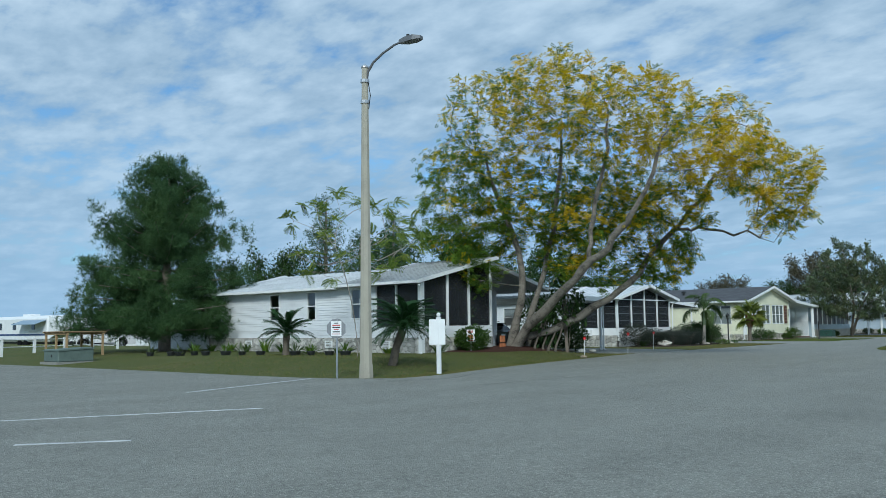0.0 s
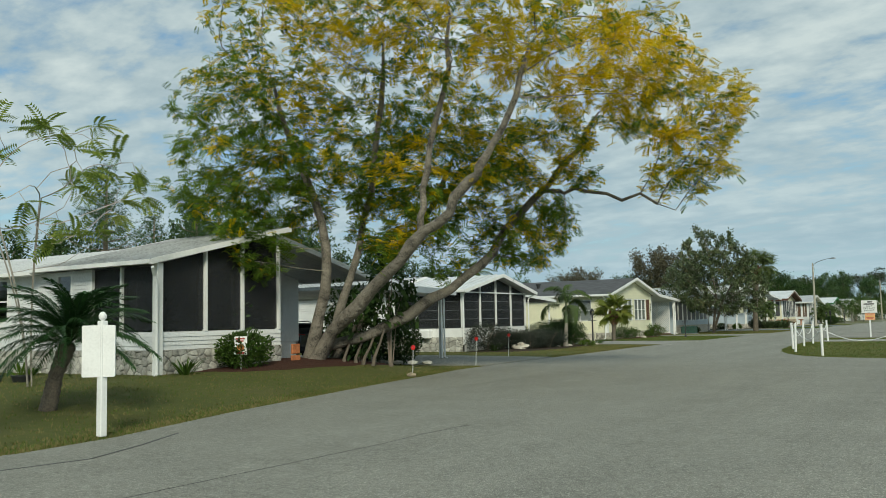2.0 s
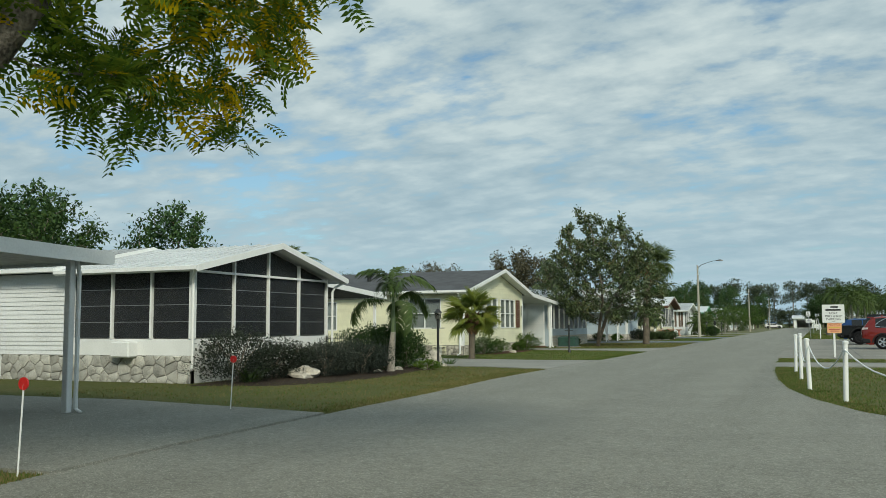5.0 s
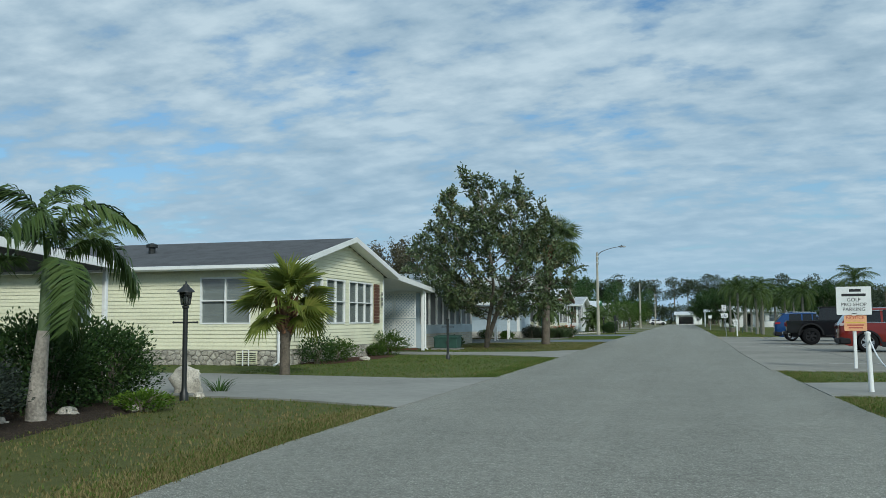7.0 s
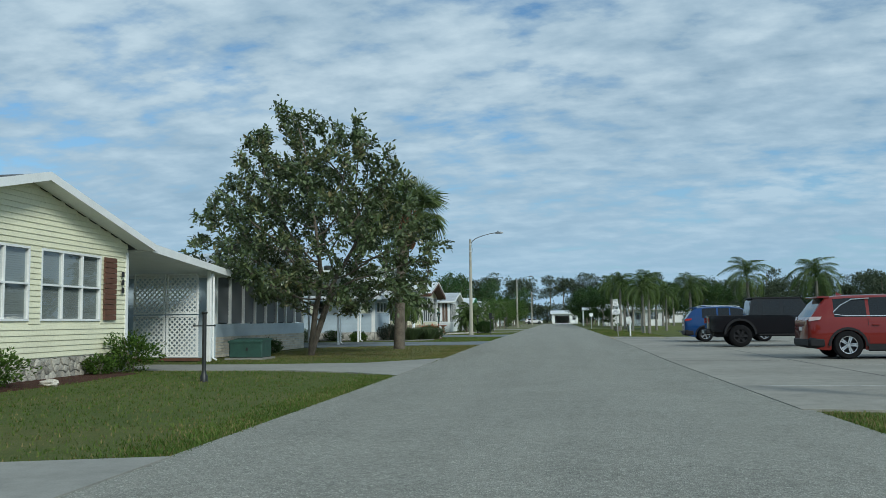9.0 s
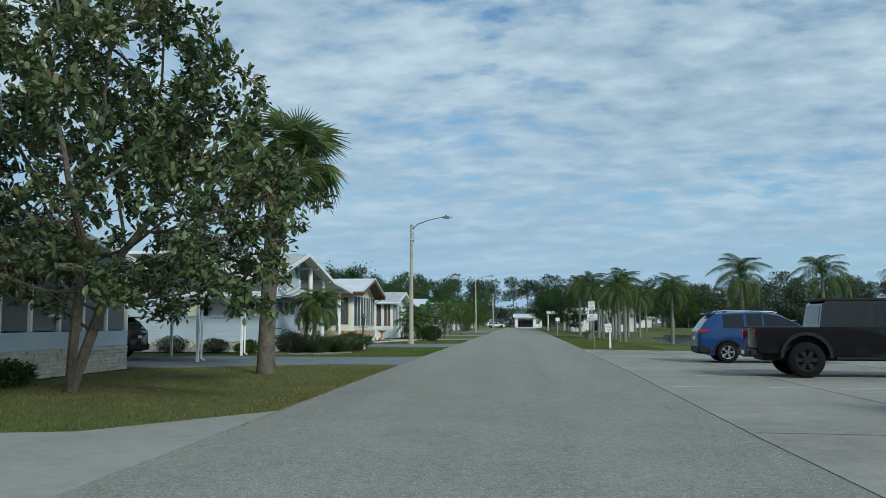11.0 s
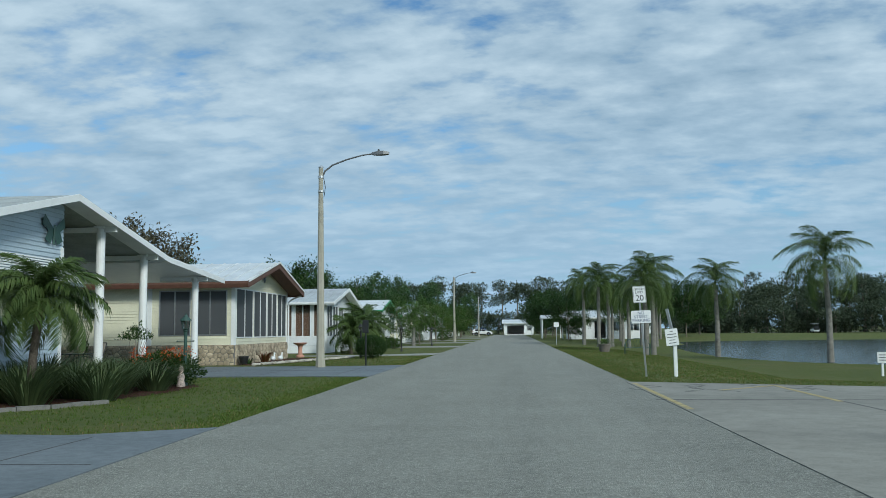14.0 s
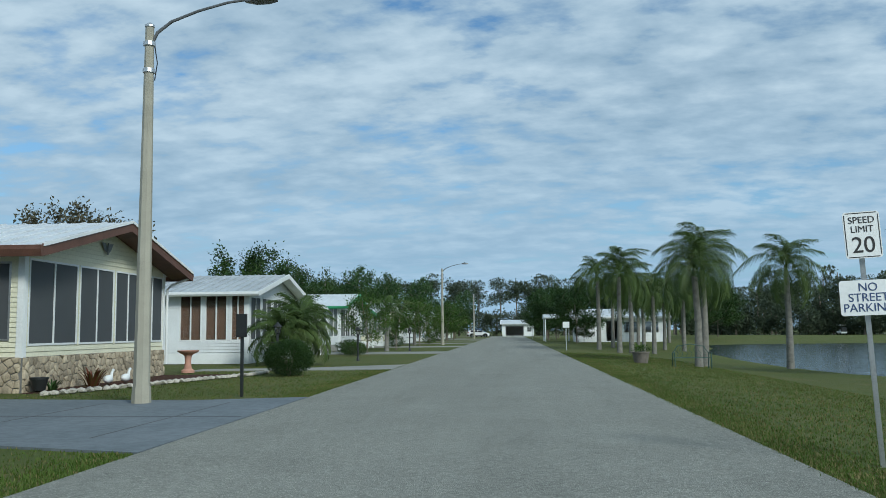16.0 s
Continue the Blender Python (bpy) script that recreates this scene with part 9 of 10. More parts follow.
for (xa, ya), (xb, yb_) in zip(EDGE_RUN, EDGE_RUN[1:]):
    n = int(math.hypot(xb - xa, yb_ - ya) / 0.28)
    for k in range(n):
        x, y = xa + (xb - xa) * k / n, ya + (yb_ - ya) * k / n
        solo("edging_stone", S().blob((x, y, 0.04), (0.125, 0.10, 0.07), rk.randint(0, 99), 0.2, 1), ROCK, "pale edging stone round a planting bed", "stone", "edging stones", smooth=True, loc=(x, y, 0))
for x0, y0, n, dx, dy in ((-3.1, 24.15, 6, -0.6, 0.05),):
    for k in range(n):
        solo("edging_stone", S().blob((x0 + dx * k, y0 + dy * k, 0.16), (0.2, 0.14, 0.08), k, 0.2, 1), STONE, "grey edging stone round the mulch bed", "stone", "edging stones", smooth=True, loc=(x0 + dx * k, y0, 0.1))
bath = thing("birdbath", "pale terracotta birdbath on a pedestal", "birdbath", (-10.2, 126.7, 0.0))
part("pedestal", S().lathe(-10.2, 126.7, [(0.22, 0.0), (0.22, 0.08), (0.13, 0.14), (0.10, 0.35), (0.12, 0.56), (0.17, 0.62)], 18), TERRACOTTA, bath, smooth=True)
part("bowl", S().lathe(-10.2, 126.7, [(0.12, 0.6), (0.26, 0.66), (0.35, 0.72), (0.37, 0.76), (0.33, 0.76), (0.24, 0.71), (0.02, 0.71)], 22), TERRACOTTA, bath, "wide shallow bowl", smooth=True)
for i, (x, y) in enumerate(((-9.7, 119.7), (-9.55, 120.4))):
    s = S().blob((x, y, 0.17), (0.11, 0.20, 0.11), i, 0.05, 2)
    s.tube([(x, y + 0.16, 0.2), (x, y + 0.2, 0.32), (x, y + 0.25, 0.38)], [0.045, 0.035, 0.03], 8)
    s.blob((x, y + 0.27, 0.39), (0.045, 0.06, 0.045), 1, 0.0, 1)
    solo("bird_figurine", s, WHITE, "white garden bird figurine in the bed", "figurine", "bird figurines", smooth=True, loc=(x, y, 0))
for i, (x, y, r, h) in enumerate(((-10.3, 117.4, 0.2, 0.34),)):
    solo("plant_pot", S().lathe(x, y, [(r * 0.7, 0.03), (r, h * 0.85), (r * 1.08, h * 0.86), (r * 1.08, h), (r * 0.85, h), (r * 0.8, h * 0.85)], 16), BLACK, "small dark plant pot by the stone plinth", "plant pot", "", smooth=True, loc=(x, y, 0))
s = S().lathe(-7.3, 102.75, [(0.10, 0.02), (0.11, 0.06), (0.075, 0.16), (0.09, 0.25), (0.07, 0.33), (0.045, 0.37), (0.07, 0.42), (0.055, 0.48), (0.02, 0.52)], 14)
solo("garden_statue", s, material("painted_plaster", (0.52, 0.42, 0.37), 0.8, var=0.5, scale=9, fine=30, bump=0.3), "small painted plaster garden statue on the grass", "statue", smooth=True, loc=(-7.3, 102.75, 0))
s = S().lathe(-9.4, 102.05, [(0.09, 0.02), (0.10, 0.06), (0.06, 0.2), (0.10, 0.34), (0.08, 0.44), (0.05, 0.49), (0.075, 0.56), (0.05, 0.63), (0.02, 0.65)], 14)
solo("garden_statue", s, bpy.data.materials["painted_plaster"], "small painted plaster garden statue beside the strap leaves", "statue", smooth=True, loc=(-9.4, 102.05, 0))
solo("garden_statue", S().lathe(-6.0, 24.6, [(0.28, 0.14), (0.28, 0.2), (0.16, 0.28), (0.18, 0.5), (0.22, 0.6), (0.10, 0.72), (0.12, 0.85), (0.02, 0.95)], 12), MORTAR, "weathered grey garden statue under the tree", "statue", smooth=True, loc=(-6.0, 24.6, 0.12))
for k, (x, y, z) in enumerate(((-6.1, 16.5, 0.85), (-6.8, 16.8, 0.85), (-5.8, 18.2, 0.85), (-5.9, 19.2, 0.85))):
    r = 0.2 + 0.04 * (k % 2)
    pt = thing("potted_plant", "potted house plant on the screened porch floor", "plant pot", (x, y, z), "pots on the porch")
    part("pot", S().lathe(x, y, [(r * 0.7, z), (r, z + 0.42), (r * 1.05, z + 0.42), (r * 1.05, z + 0.47), (r * 0.8, z + 0.47)], 14), TERRACOTTA if k == 2 else BLIND, pt, smooth=True)
    rs_ = np.random.RandomState(k)
    d = rs_.normal(size=(150, 3)) * np.array([0.2, 0.2, 0.22])
    v, f = scatter(*LEAF, d + np.array([0, 0, 0.72]), frames_along(d, rs_), np.full(150, 0.16))
    mesh_part("foliage", quick_mesh("foliage", v, f, DARK_LEAF), pt)
for k in range(3):
    hx = S()
    hexa(hx, to_world("y", -10.66, 1), 66.62, 66.74, 0.03, 0.04, 2.36 - k * 0.2, 2.50 - k * 0.2, 2.50 - k * 0.2)
    part("number_bar", hx, INK, C, "dark number bar")
hx = S().tube([(-11.9, 57.6, 0.02), (-11.9, 57.6, 0.5), (-11.7, 57.6, 0.5), (-11.7, 57.6, 0.02)], 0.02, 6)
part("water_pipe", hx, WHITE, C, "white water pipe")
# a row of black nursery pots in the grass before the white house
for k, x in enumerate((-15.2, -14.3, -13.75, -13.2, -12.55, -11.75, -10.9, -10.2, -8.6, -8.05, -7.2, -6.65)):
    y = 15.0 + 0.33 * (x + 15.2) - 4.9 + 0.12 * (k % 2)
    z = float(ground_z(x, y))
    pt = thing("potted_plant", "black nursery pot with a small strap-leaved plant", "plant pot", (x, y, z), "pots before the white house")
    r = 0.15 + 0.03 * (k % 3)
    part("pot", S().lathe(x, y, [(r * 0.8, z), (r, z + 0.13), (r * 1.06, z + 0.13), (r * 1.06, z + 0.16), (r * 0.85, z + 0.16), (r * 0.8, z + 0.11), (0.01, z + 0.11)], 14), BLACK, pt, "low black plastic pot", smooth=True)
    if k % 3 != 1:
        rs_ = np.random.RandomState(200 + k)
        d = rs_.normal(size=(26, 3)) * np.array([0.06, 0.06, 0.03])
        fr_ = frames_along(d * 2 + np.array([0, 0, 0.14]), rs_)
        v, f = scatter([(0, 0, 0), (0.06, 0.45, 0.05), (0, 1, -0.08), (-0.06, 0.45, 0.05)], [(0, 1, 2, 3)], d + np.array([0, 0, 0.12]), fr_, rs_.uniform(0.22, 0.5, 26))
        mesh_part("leaves", quick_mesh("leaves", v, f, BRIGHT_LEAF if k % 2 else STRAP_LEAF), pt, "green strap leaves")
# chairs and a low table on the open porch
SLING = material("beige_chair_sling", (0.40, 0.36, 0.31), 0.8, var=0.2, scale=6, fine=90, bump=0.2)


def garden_chair(x, y, turn, z=0.012):
    ch = thing("garden_chair", "dark metal garden chair with a beige sling on the porch", "chair", (x, y, z), "chairs on the open porch")
    rot = pose(x, y, z, 0, 0, turn)

    def put(name, s, mat, label=""):
        s.v = [tuple(rot @ Vector(p)) for p in s.v]
        return part(name, s, mat, ch, label)
    put("seat", S().soft_box(-0.24, 0.24, -0.25, 0.25, 0.40, 0.43, 0.01), SLING, "beige sling seat")
    put("backrest", S().prism([(0.23, 0.42), (0.40, 1.02), (0.425, 1.01), (0.255, 0.42)], "x", -0.24, 0.24), SLING, "beige sling back")
    for sx in (-0.26, 0.26):
        put("side_frame", S().tube([(sx, -0.25, 0.0), (sx, -0.22, 0.42), (sx, -0.26, 0.62), (sx, 0.30, 0.66)], 0.016, 6), BLACK, "dark metal arm and leg")
        put("back_post", S().tube([(sx, 0.32, 0.0), (sx, 0.22, 0.42), (sx, 0.42, 1.04)], 0.016, 6), BLACK)
    put("top_rail", S().tube([(-0.26, 0.42, 1.04), (0.26, 0.42, 1.04)], 0.016, 6), BLACK)


garden_chair(-11.9, 107.3, -30)
garden_chair(-13.1, 106.3, 60)
tbx, tby = -12.6, 107.9
tb = thing("patio_table", "round dark metal patio table on the porch", "table", (tbx, tby, 0.012))
part("tabletop", S().lathe(tbx, tby, [(0.02, 0.70), (0.48, 0.70), (0.5, 0.715), (0.48, 0.73), (0.02, 0.73)], 24), BLACK, tb, smooth=False)
for k in range(4):
    a = math.pi / 4 + k * math.pi / 2
    part("leg", S().tube([(tbx + math.cos(a) * 0.36, tby + math.sin(a) * 0.36, 0.012), (tbx + math.cos(a) * 0.2, tby + math.sin(a) * 0.2, 0.71)], 0.016, 6), BLACK, tb)
shrub("topiary_shrub", "bare-stemmed topiary shrub with leafy heads", -10.0, 106.2, 0.55, 0.5, 1.55, DARK_LEAF, 140, 0.08, 900, z_low=1.15)
# bench and tub by the pond
bx, by = 7.9, 132.6
bz = float(ground_z(bx, by))
bn = thing("garden_bench", "green metal garden bench with a scrolled back", "bench", (bx, by, bz))
for k in range(6):
    part("seat_slat", S().box(bx - 0.7, bx + 0.7, by - 0.22 + k * 0.075, by - 0.165 + k * 0.075, bz + 0.42, bz + 0.445), DARK_GREEN, bn)
for sx in (-1, 1):
    part("end_frame", S().tube([(bx + sx * 0.7, by - 0.24, bz), (bx + sx * 0.7, by - 0.22, bz + 0.43), (bx + sx * 0.7, by - 0.2, bz + 0.64), (bx + sx * 0.7, by + 0.2, bz + 0.64), (bx + sx * 0.7, by + 0.24, bz + 0.42), (bx + sx * 0.7, by + 0.32, bz)], 0.022, 6), DARK_GREEN, bn)
part("back_rail", S().tube([(bx - 0.7, by + 0.25, bz + 0.6), (bx - 0.5, by + 0.28, bz + 0.88), (bx, by + 0.29, bz + 0.96), (bx + 0.5, by + 0.28, bz + 0.88), (bx + 0.7, by + 0.25, bz + 0.6)], 0.02, 6), DARK_GREEN, bn)
for k in range(7):
    x = bx - 0.54 + k * 0.18
    part("back_scroll", S().tube([(x, by + 0.24, bz + 0.46), (x + 0.07, by + 0.26, bz + 0.6), (x - 0.06, by + 0.27, bz + 0.72), (x + 0.03, by + 0.28, bz + 0.88)], 0.011, 5), DARK_GREEN, bn)
tx, ty = 6.3, 135.2
tz = float(ground_z(tx, ty))
tub = thing("planter_tub", "dark round planter tub with small plants on the grass", "planter", (tx, ty, tz))
part("tub", S().lathe(tx, ty, [(0.28, tz), (0.36, tz + 0.42), (0.38, tz + 0.42), (0.38, tz + 0.48), (0.31, tz + 0.48)], 16), material("weathered_tub", (0.16, 0.14, 0.12), 0.9, var=0.3, bump=0.4), tub, smooth=True)
rs_ = np.random.RandomState(3)
d = rs_.normal(size=(160, 3)) * np.array([0.18, 0.18, 0.1])
v, f = scatter(*LEAF, d + np.array([0, 0, 0.55]), frames_along(d + np.array([0, 0, 0.1]), rs_), np.full(160, 0.12))
mesh_part("foliage", quick_mesh("foliage", v, f, MID_LEAF), tub)

# ---- vehicles ----
def paint(name, colour):
    m = material(name, colour, 0.35, 0.0, var=0.06, scale=2, fine=200, bump=0.0, spec=0.12)
    m.node_tree.nodes["Principled BSDF"].inputs["Coat Weight"].default_value = 0.9
    m.node_tree.nodes["Principled BSDF"].inputs["Coat Roughness"].default_value = 0.03
    return m


CAR_GLASS = material("tinted_car_glass", (0.012, 0.014, 0.016), 0.06, var=0.1, bump=0)
TRIM_BLACK = material("black_plastic_trim", (0.016, 0.016, 0.018), 0.6, var=0.2, bump=0.1, spec=0.2)
CHROME = material("bright_alloy", (0.62, 0.63, 0.65), 0.25, 0.9, var=0.08, bump=0)
CLEAR_LAMP = material("clear_tail_lamp", (0.52, 0.42, 0.42), 0.15, var=0.15, bump=0)
TAIL_RED = material("tail_lamp_red", (0.35, 0.015, 0.015), 0.15, var=0.1, bump=0)


def rounded(profile, rings):
    """A side profile drawn across the width: rings of (half width, inset, top inset)."""
    cx = sum(p[0] for p in profile) / len(profile)
    cz = sum(p[1] for p in profile) / len(profile)
    n, v, f = len(profile), [], []
    for y, k in rings:
        for x, z in profile:
            v.append((cx + (x - cx) * (1 - k), y, cz + (z - cz) * (1 - k)))
    for r in range(len(rings) - 1):
        for i in range(n):
            j = (i + 1) % n
            f.append((r * n + i, r * n + j, (r + 1) * n + j, (r + 1) * n + i))
    f += [tuple(range(n))[::-1], tuple(range((len(rings) - 1) * n, len(rings) * n))]
    return v, f


def arch(x, r, z, n=9):
    return [(x + r * math.cos(math.pi - math.pi * k / (n - 1)), z + r * math.sin(math.pi * k / (n - 1))) for k in range(n)]


def wheel(t, at_, x, y, r, w, side, rim_mat, spokes=5):
    pr = [(r * 0.62, -w / 2), (r * 0.9, -w / 2), (r * 0.99, -w / 2 + 0.03), (r, -w / 4), (r, w / 4), (r * 0.99, w / 2 - 0.03), (r * 0.9, w / 2), (r * 0.62, w / 2)]
    n = 28
    s = S()
    v = [at_(x + q * math.cos(6.2832 * k / n), y + o, r + q * math.sin(6.2832 * k / n)) for q, o in pr for k in range(n)]
    f = [(i * n + k, i * n + (k + 1) % n, ((i + 1) % len(pr)) * n + (k + 1) % n, ((i + 1) % len(pr)) * n + k) for i in range(len(pr)) for k in range(n)]
    s.add(v, f)
    tyre = part("tyre", s, RUBBER, t, "black tyre", smooth=True)
    s = S()
    face = y + side * (w / 2 - 0.03)
    ring = [(r * 0.64, 0.0), (r * 0.64, 0.02), (r * 0.57, 0.015), (r * 0.55, -0.05)]
    v = [at_(x + q * math.cos(6.2832 * k / n), face + side * o, r + q * math.sin(6.2832 * k / n)) for q, o in ring for k in range(n)]
    s.add(v, [(i * n + k, i * n + (k + 1) % n, (i + 1) * n + (k + 1) % n, (i + 1) * n + k) for i in range(3) for k in range(n)])
    for b in range(spokes):
        for d in (-0.13, 0.13):
            a = 6.2832 * b / spokes + d
            c, sn = math.cos(a), math.sin(a)
            w0, w1 = r * 0.07, r * 0.05
            pts = []
            for q, ww in ((r * 0.1, w0), (r * 0.58, w1)):
                for e in (-1, 1):
                    for o in (0.012, -0.025):
                        pts.append(at_(x + c * q - sn * ww * e, face + side * o, r + sn * q + c * ww * e))
            s.add(pts, [(0, 2, 6, 4), (1, 3, 7, 5), (0, 1, 5, 4), (2, 3, 7, 6)])
    s.add([at_(x + r * 0.12 * math.cos(6.2832 * k / 10), face + side * 0.018, r + r * 0.12 * math.sin(6.2832 * k / 10)) for k in range(10)], [tuple(range(10))])
    part("rim", s, rim_mat, tyre, "alloy rim", smooth=True)
    s = S().add([at_(x + r * 0.6 * math.cos(6.2832 * k / 16), face - side * 0.06, r + r * 0.6 * math.sin(6.2832 * k / 16)) for k in range(16)], [tuple(range(16))])
    part("brake_disc", s, TRIM_BLACK, tyre)


def trimmed(verts, faces):
    """Only the vertices that the faces use."""
    used = sorted({k for q in faces for k in q})
    at = {k: i for i, k in enumerate(used)}
    return [verts[k] for k in used], [tuple(at[k] for k in q) for q in faces]


def suv(name, label, x, y, turn, colour, L=4.65, W=0.92, H=1.70, wb=2.7, rear=0.95, r=0.355, rim_mat=None, rails=True, lamp_z=0.98, belt=1.02, quarter=0.6, chrome=False, lamp_mat=None):
    """A sport utility car; local x runs from its tail to its nose."""
    t = thing(name, label, "car", (x, y, 0.012))
    rot = pose(0, 0, 0, 0, 0, turn)

    def at_(a, b, c):
        q = rot @ Vector((a, b, c))
        return (x + q.x, y + q.y, 0.012 + q.z)

    def put(nm, v, f, mat, lab="", par=None, smooth=True):
        s = S().add([at_(*p) for p in v], f)
        return part(nm, s, mat, par or t, lab, smooth=smooth)
    lamp_mat = lamp_mat or TAIL_RED
    ra, fa = rear, rear + wb
    low = 0.24
    reach = r + 0.055
    xs = {0.0, 0.03, 0.09, 0.2, 0.34, 0.5, 0.68, 0.9, 1.5, 1.58, 1.9, 2.2, L * 0.455 - 0.03, L * 0.455 + 0.03, 2.6, L - 2.05, L - 1.9, L - 1.6, L - 1.35, L - 1.12, L - 0.8, L - 0.5, L - 0.25, L - 0.1, L - 0.03, L}
    for c_ in (ra, fa):
        xs |= {round(c_ + reach * math.cos(math.pi * k / 10), 3) for k in range(11)}
    xs = sorted(xs)
    top_of = ([0, 0.09, 0.2, 0.34, 0.5, 0.68, 1.1, L * 0.45, L - 2.05, L - 1.6, L - 1.12, L - 0.5, L - 0.1, L], [belt - 0.06, belt + 0.02, belt + 0.19, belt + (H - belt) * 0.62, H - 0.09, H - 0.045, H - 0.015, H, H - 0.05, belt + (H - belt) * 0.50, belt + 0.02, belt - 0.07, belt - 0.20, belt - 0.30])
    wide = ([0, 0.03, 0.12, 0.35, 0.9, L - 1.0, L - 0.35, L - 0.1, L], [W - 0.16, W - 0.09, W - 0.035, W - 0.005, W, W, W - 0.04, W - 0.14, W - 0.26])
    rows = []
    for a in xs:
        zt, w = float(np.interp(a, *top_of)), float(np.interp(a, *wide))
        zb = min(belt + 0.03 * (1 - a / L), zt)
        zl = float(np.interp(a, [0, 0.1, 0.3, L - 0.3, L], [0.5, low + 0.1, low, low, 0.4]))
        for c_ in (ra, fa):
            if abs(a - c_) <= reach:
                zl = max(zl, r - 0.03 + math.sqrt(max(0.0, reach**2 - (a - c_) ** 2)))
        half = []
        for q in (0, 0.3, 0.55, 0.8, 0.94, 1):
            z = zl + (zb - zl) * q
            half.append((w - 0.05 * ((z - 0.68) / 0.45) ** 2, z))
        up = max(0.0, min(1.0, (zt - zb) / (H - belt)))
        wg = half[-1][0] - 0.02 - 0.15 * up
        half += [(wg, zb + (zt - zb) * 0.86), (wg - 0.07, zt - 0.02 * up), (wg * 0.55, zt), (0.0, zt + 0.012)]
        rows.append([(a, -y_, z) for y_, z in half] + [(a, y_, z) for y_, z in half[-2::-1]])
    n = len(rows[0])
    shell_f, glass_f = [], []
    posts = [(0.0, 0.34 + quarter * 0.55), (1.5, 1.58), (L * 0.455 - 0.03, L * 0.455 + 0.03), (L - 1.35, L)]
    for i in range(len(xs) - 1):
        for k in range(n - 1):
            m_ = (xs[i] + xs[i + 1]) / 2
            side_, over = k in (5, n - 7), 6 < k < n - 8
            glass = (side_ and not any(lo <= m_ <= hi for lo, hi in posts) and m_ < L - 1.35) or (over and (0.12 < m_ < 0.5 or L - 1.95 < m_ < L - 1.12))
            (glass_f if glass else shell_f).append((i * n + k, i * n + k + 1, (i + 1) * n + k + 1, (i + 1) * n + k))
    shell_f += [tuple(range(n)), tuple(range((len(xs) - 1) * n, len(xs) * n))[::-1]]
    flat = [p for row in rows for p in row]
    body = put("body", *trimmed(flat, shell_f), colour, "glossy painted body")
    while glass_f:
        group, edge = [glass_f.pop()], True
        while edge:
            have = {k for q in group for k in q}
            edge = [q for q in glass_f if have & set(q)]
            glass_f = [q for q in glass_f if q not in edge]
            group += edge
        put("car_window", *trimmed(flat, group), CAR_GLASS, "dark tinted window")
    wt_ = W - 0.26
    for sd in (-1, 1):
        if chrome:
            put("window_trim", S().tube([(L - 1.5, sd * (W - 0.045), belt + 0.04), (0.95, sd * (W - 0.05), belt + 0.06), (0.68, sd * (W - 0.062), belt + 0.10), (0.66, sd * (W - 0.075), belt + 0.16), (0.85, sd * (W - 0.125), belt + 0.34), (1.15, sd * (W - 0.165), H - 0.14), (1.6, sd * (W - 0.17), H - 0.115)], 0.016, 6).v, S().tube([(k, 0, 0) for k in range(7)], 0.01, 6).f, CHROME, "bright window trim")
        if rails:
            put("roof_rail", S().tube([(0.7, sd * wt_, H - 0.01), (0.85, sd * wt_, H + 0.04), (L - 2.2, sd * wt_, H), (L - 2.05, sd * wt_, H - 0.05)], 0.018, 6).v, S().tube([(0, 0, 0), (1, 0, 0), (2, 0, 0), (3, 0, 0)], 0.01, 6).f, CHROME, "bright roof rail")
        # cladding, lamps, handles
        for cx_ in (ra, fa):
            ring = arch(cx_, r + 0.06, r - 0.03, 13)
            ring2 = arch(cx_, r + 0.125, r - 0.03, 13)
            v_ = [(a, sd * (W + 0.006), z) for a, z in ring] + [(a, sd * (W + 0.006), z) for a, z in ring2] + [(a, sd * (W - 0.05), z) for a, z in ring2]
            f_ = [(i, i + 1, 13 + i + 1, 13 + i) for i in range(12)] + [(13 + i, 13 + i + 1, 26 + i + 1, 26 + i) for i in range(12)]
            put("wheel_arch_trim", v_, f_, TRIM_BLACK, "black arch trim")
        v_ = [(ra + r + 0.12, sd * (W + 0.008), low), (fa - r - 0.12, sd * (W + 0.008), low), (fa - r - 0.12, sd * (W + 0.008), low + 0.17), (ra + r + 0.12, sd * (W + 0.008), low + 0.17), (ra + r + 0.12, sd * (W - 0.06), low - 0.03), (fa - r - 0.12, sd * (W - 0.06), low - 0.03)]
        put("sill_trim", v_, [(0, 1, 2, 3), (4, 5, 1, 0)], TRIM_BLACK, "black sill trim")
        for hx_ in (L * 0.36, L * 0.58):
            put("door_handle", [(hx_ + a, sd * (W + b), z) for a in (-0.09, 0.09) for b in (0.0, 0.03) for z in (0.90, 0.93)], [(0, 1, 3, 2), (4, 5, 7, 6), (0, 1, 5, 4), (2, 3, 7, 6), (0, 2, 6, 4), (1, 3, 7, 5)], colour)
        for sx_ in (1.52, L * 0.46 + 0.02, L - 1.32):
            put("door_gap", [(sx_ - 0.004, sd * (W + 0.004), 0.36), (sx_ + 0.004, sd * (W + 0.004), 0.36), (sx_ + 0.004, sd * (W - 0.02), belt), (sx_ - 0.004, sd * (W - 0.02), belt)], [(0, 1, 2, 3)], TRIM_BLACK)
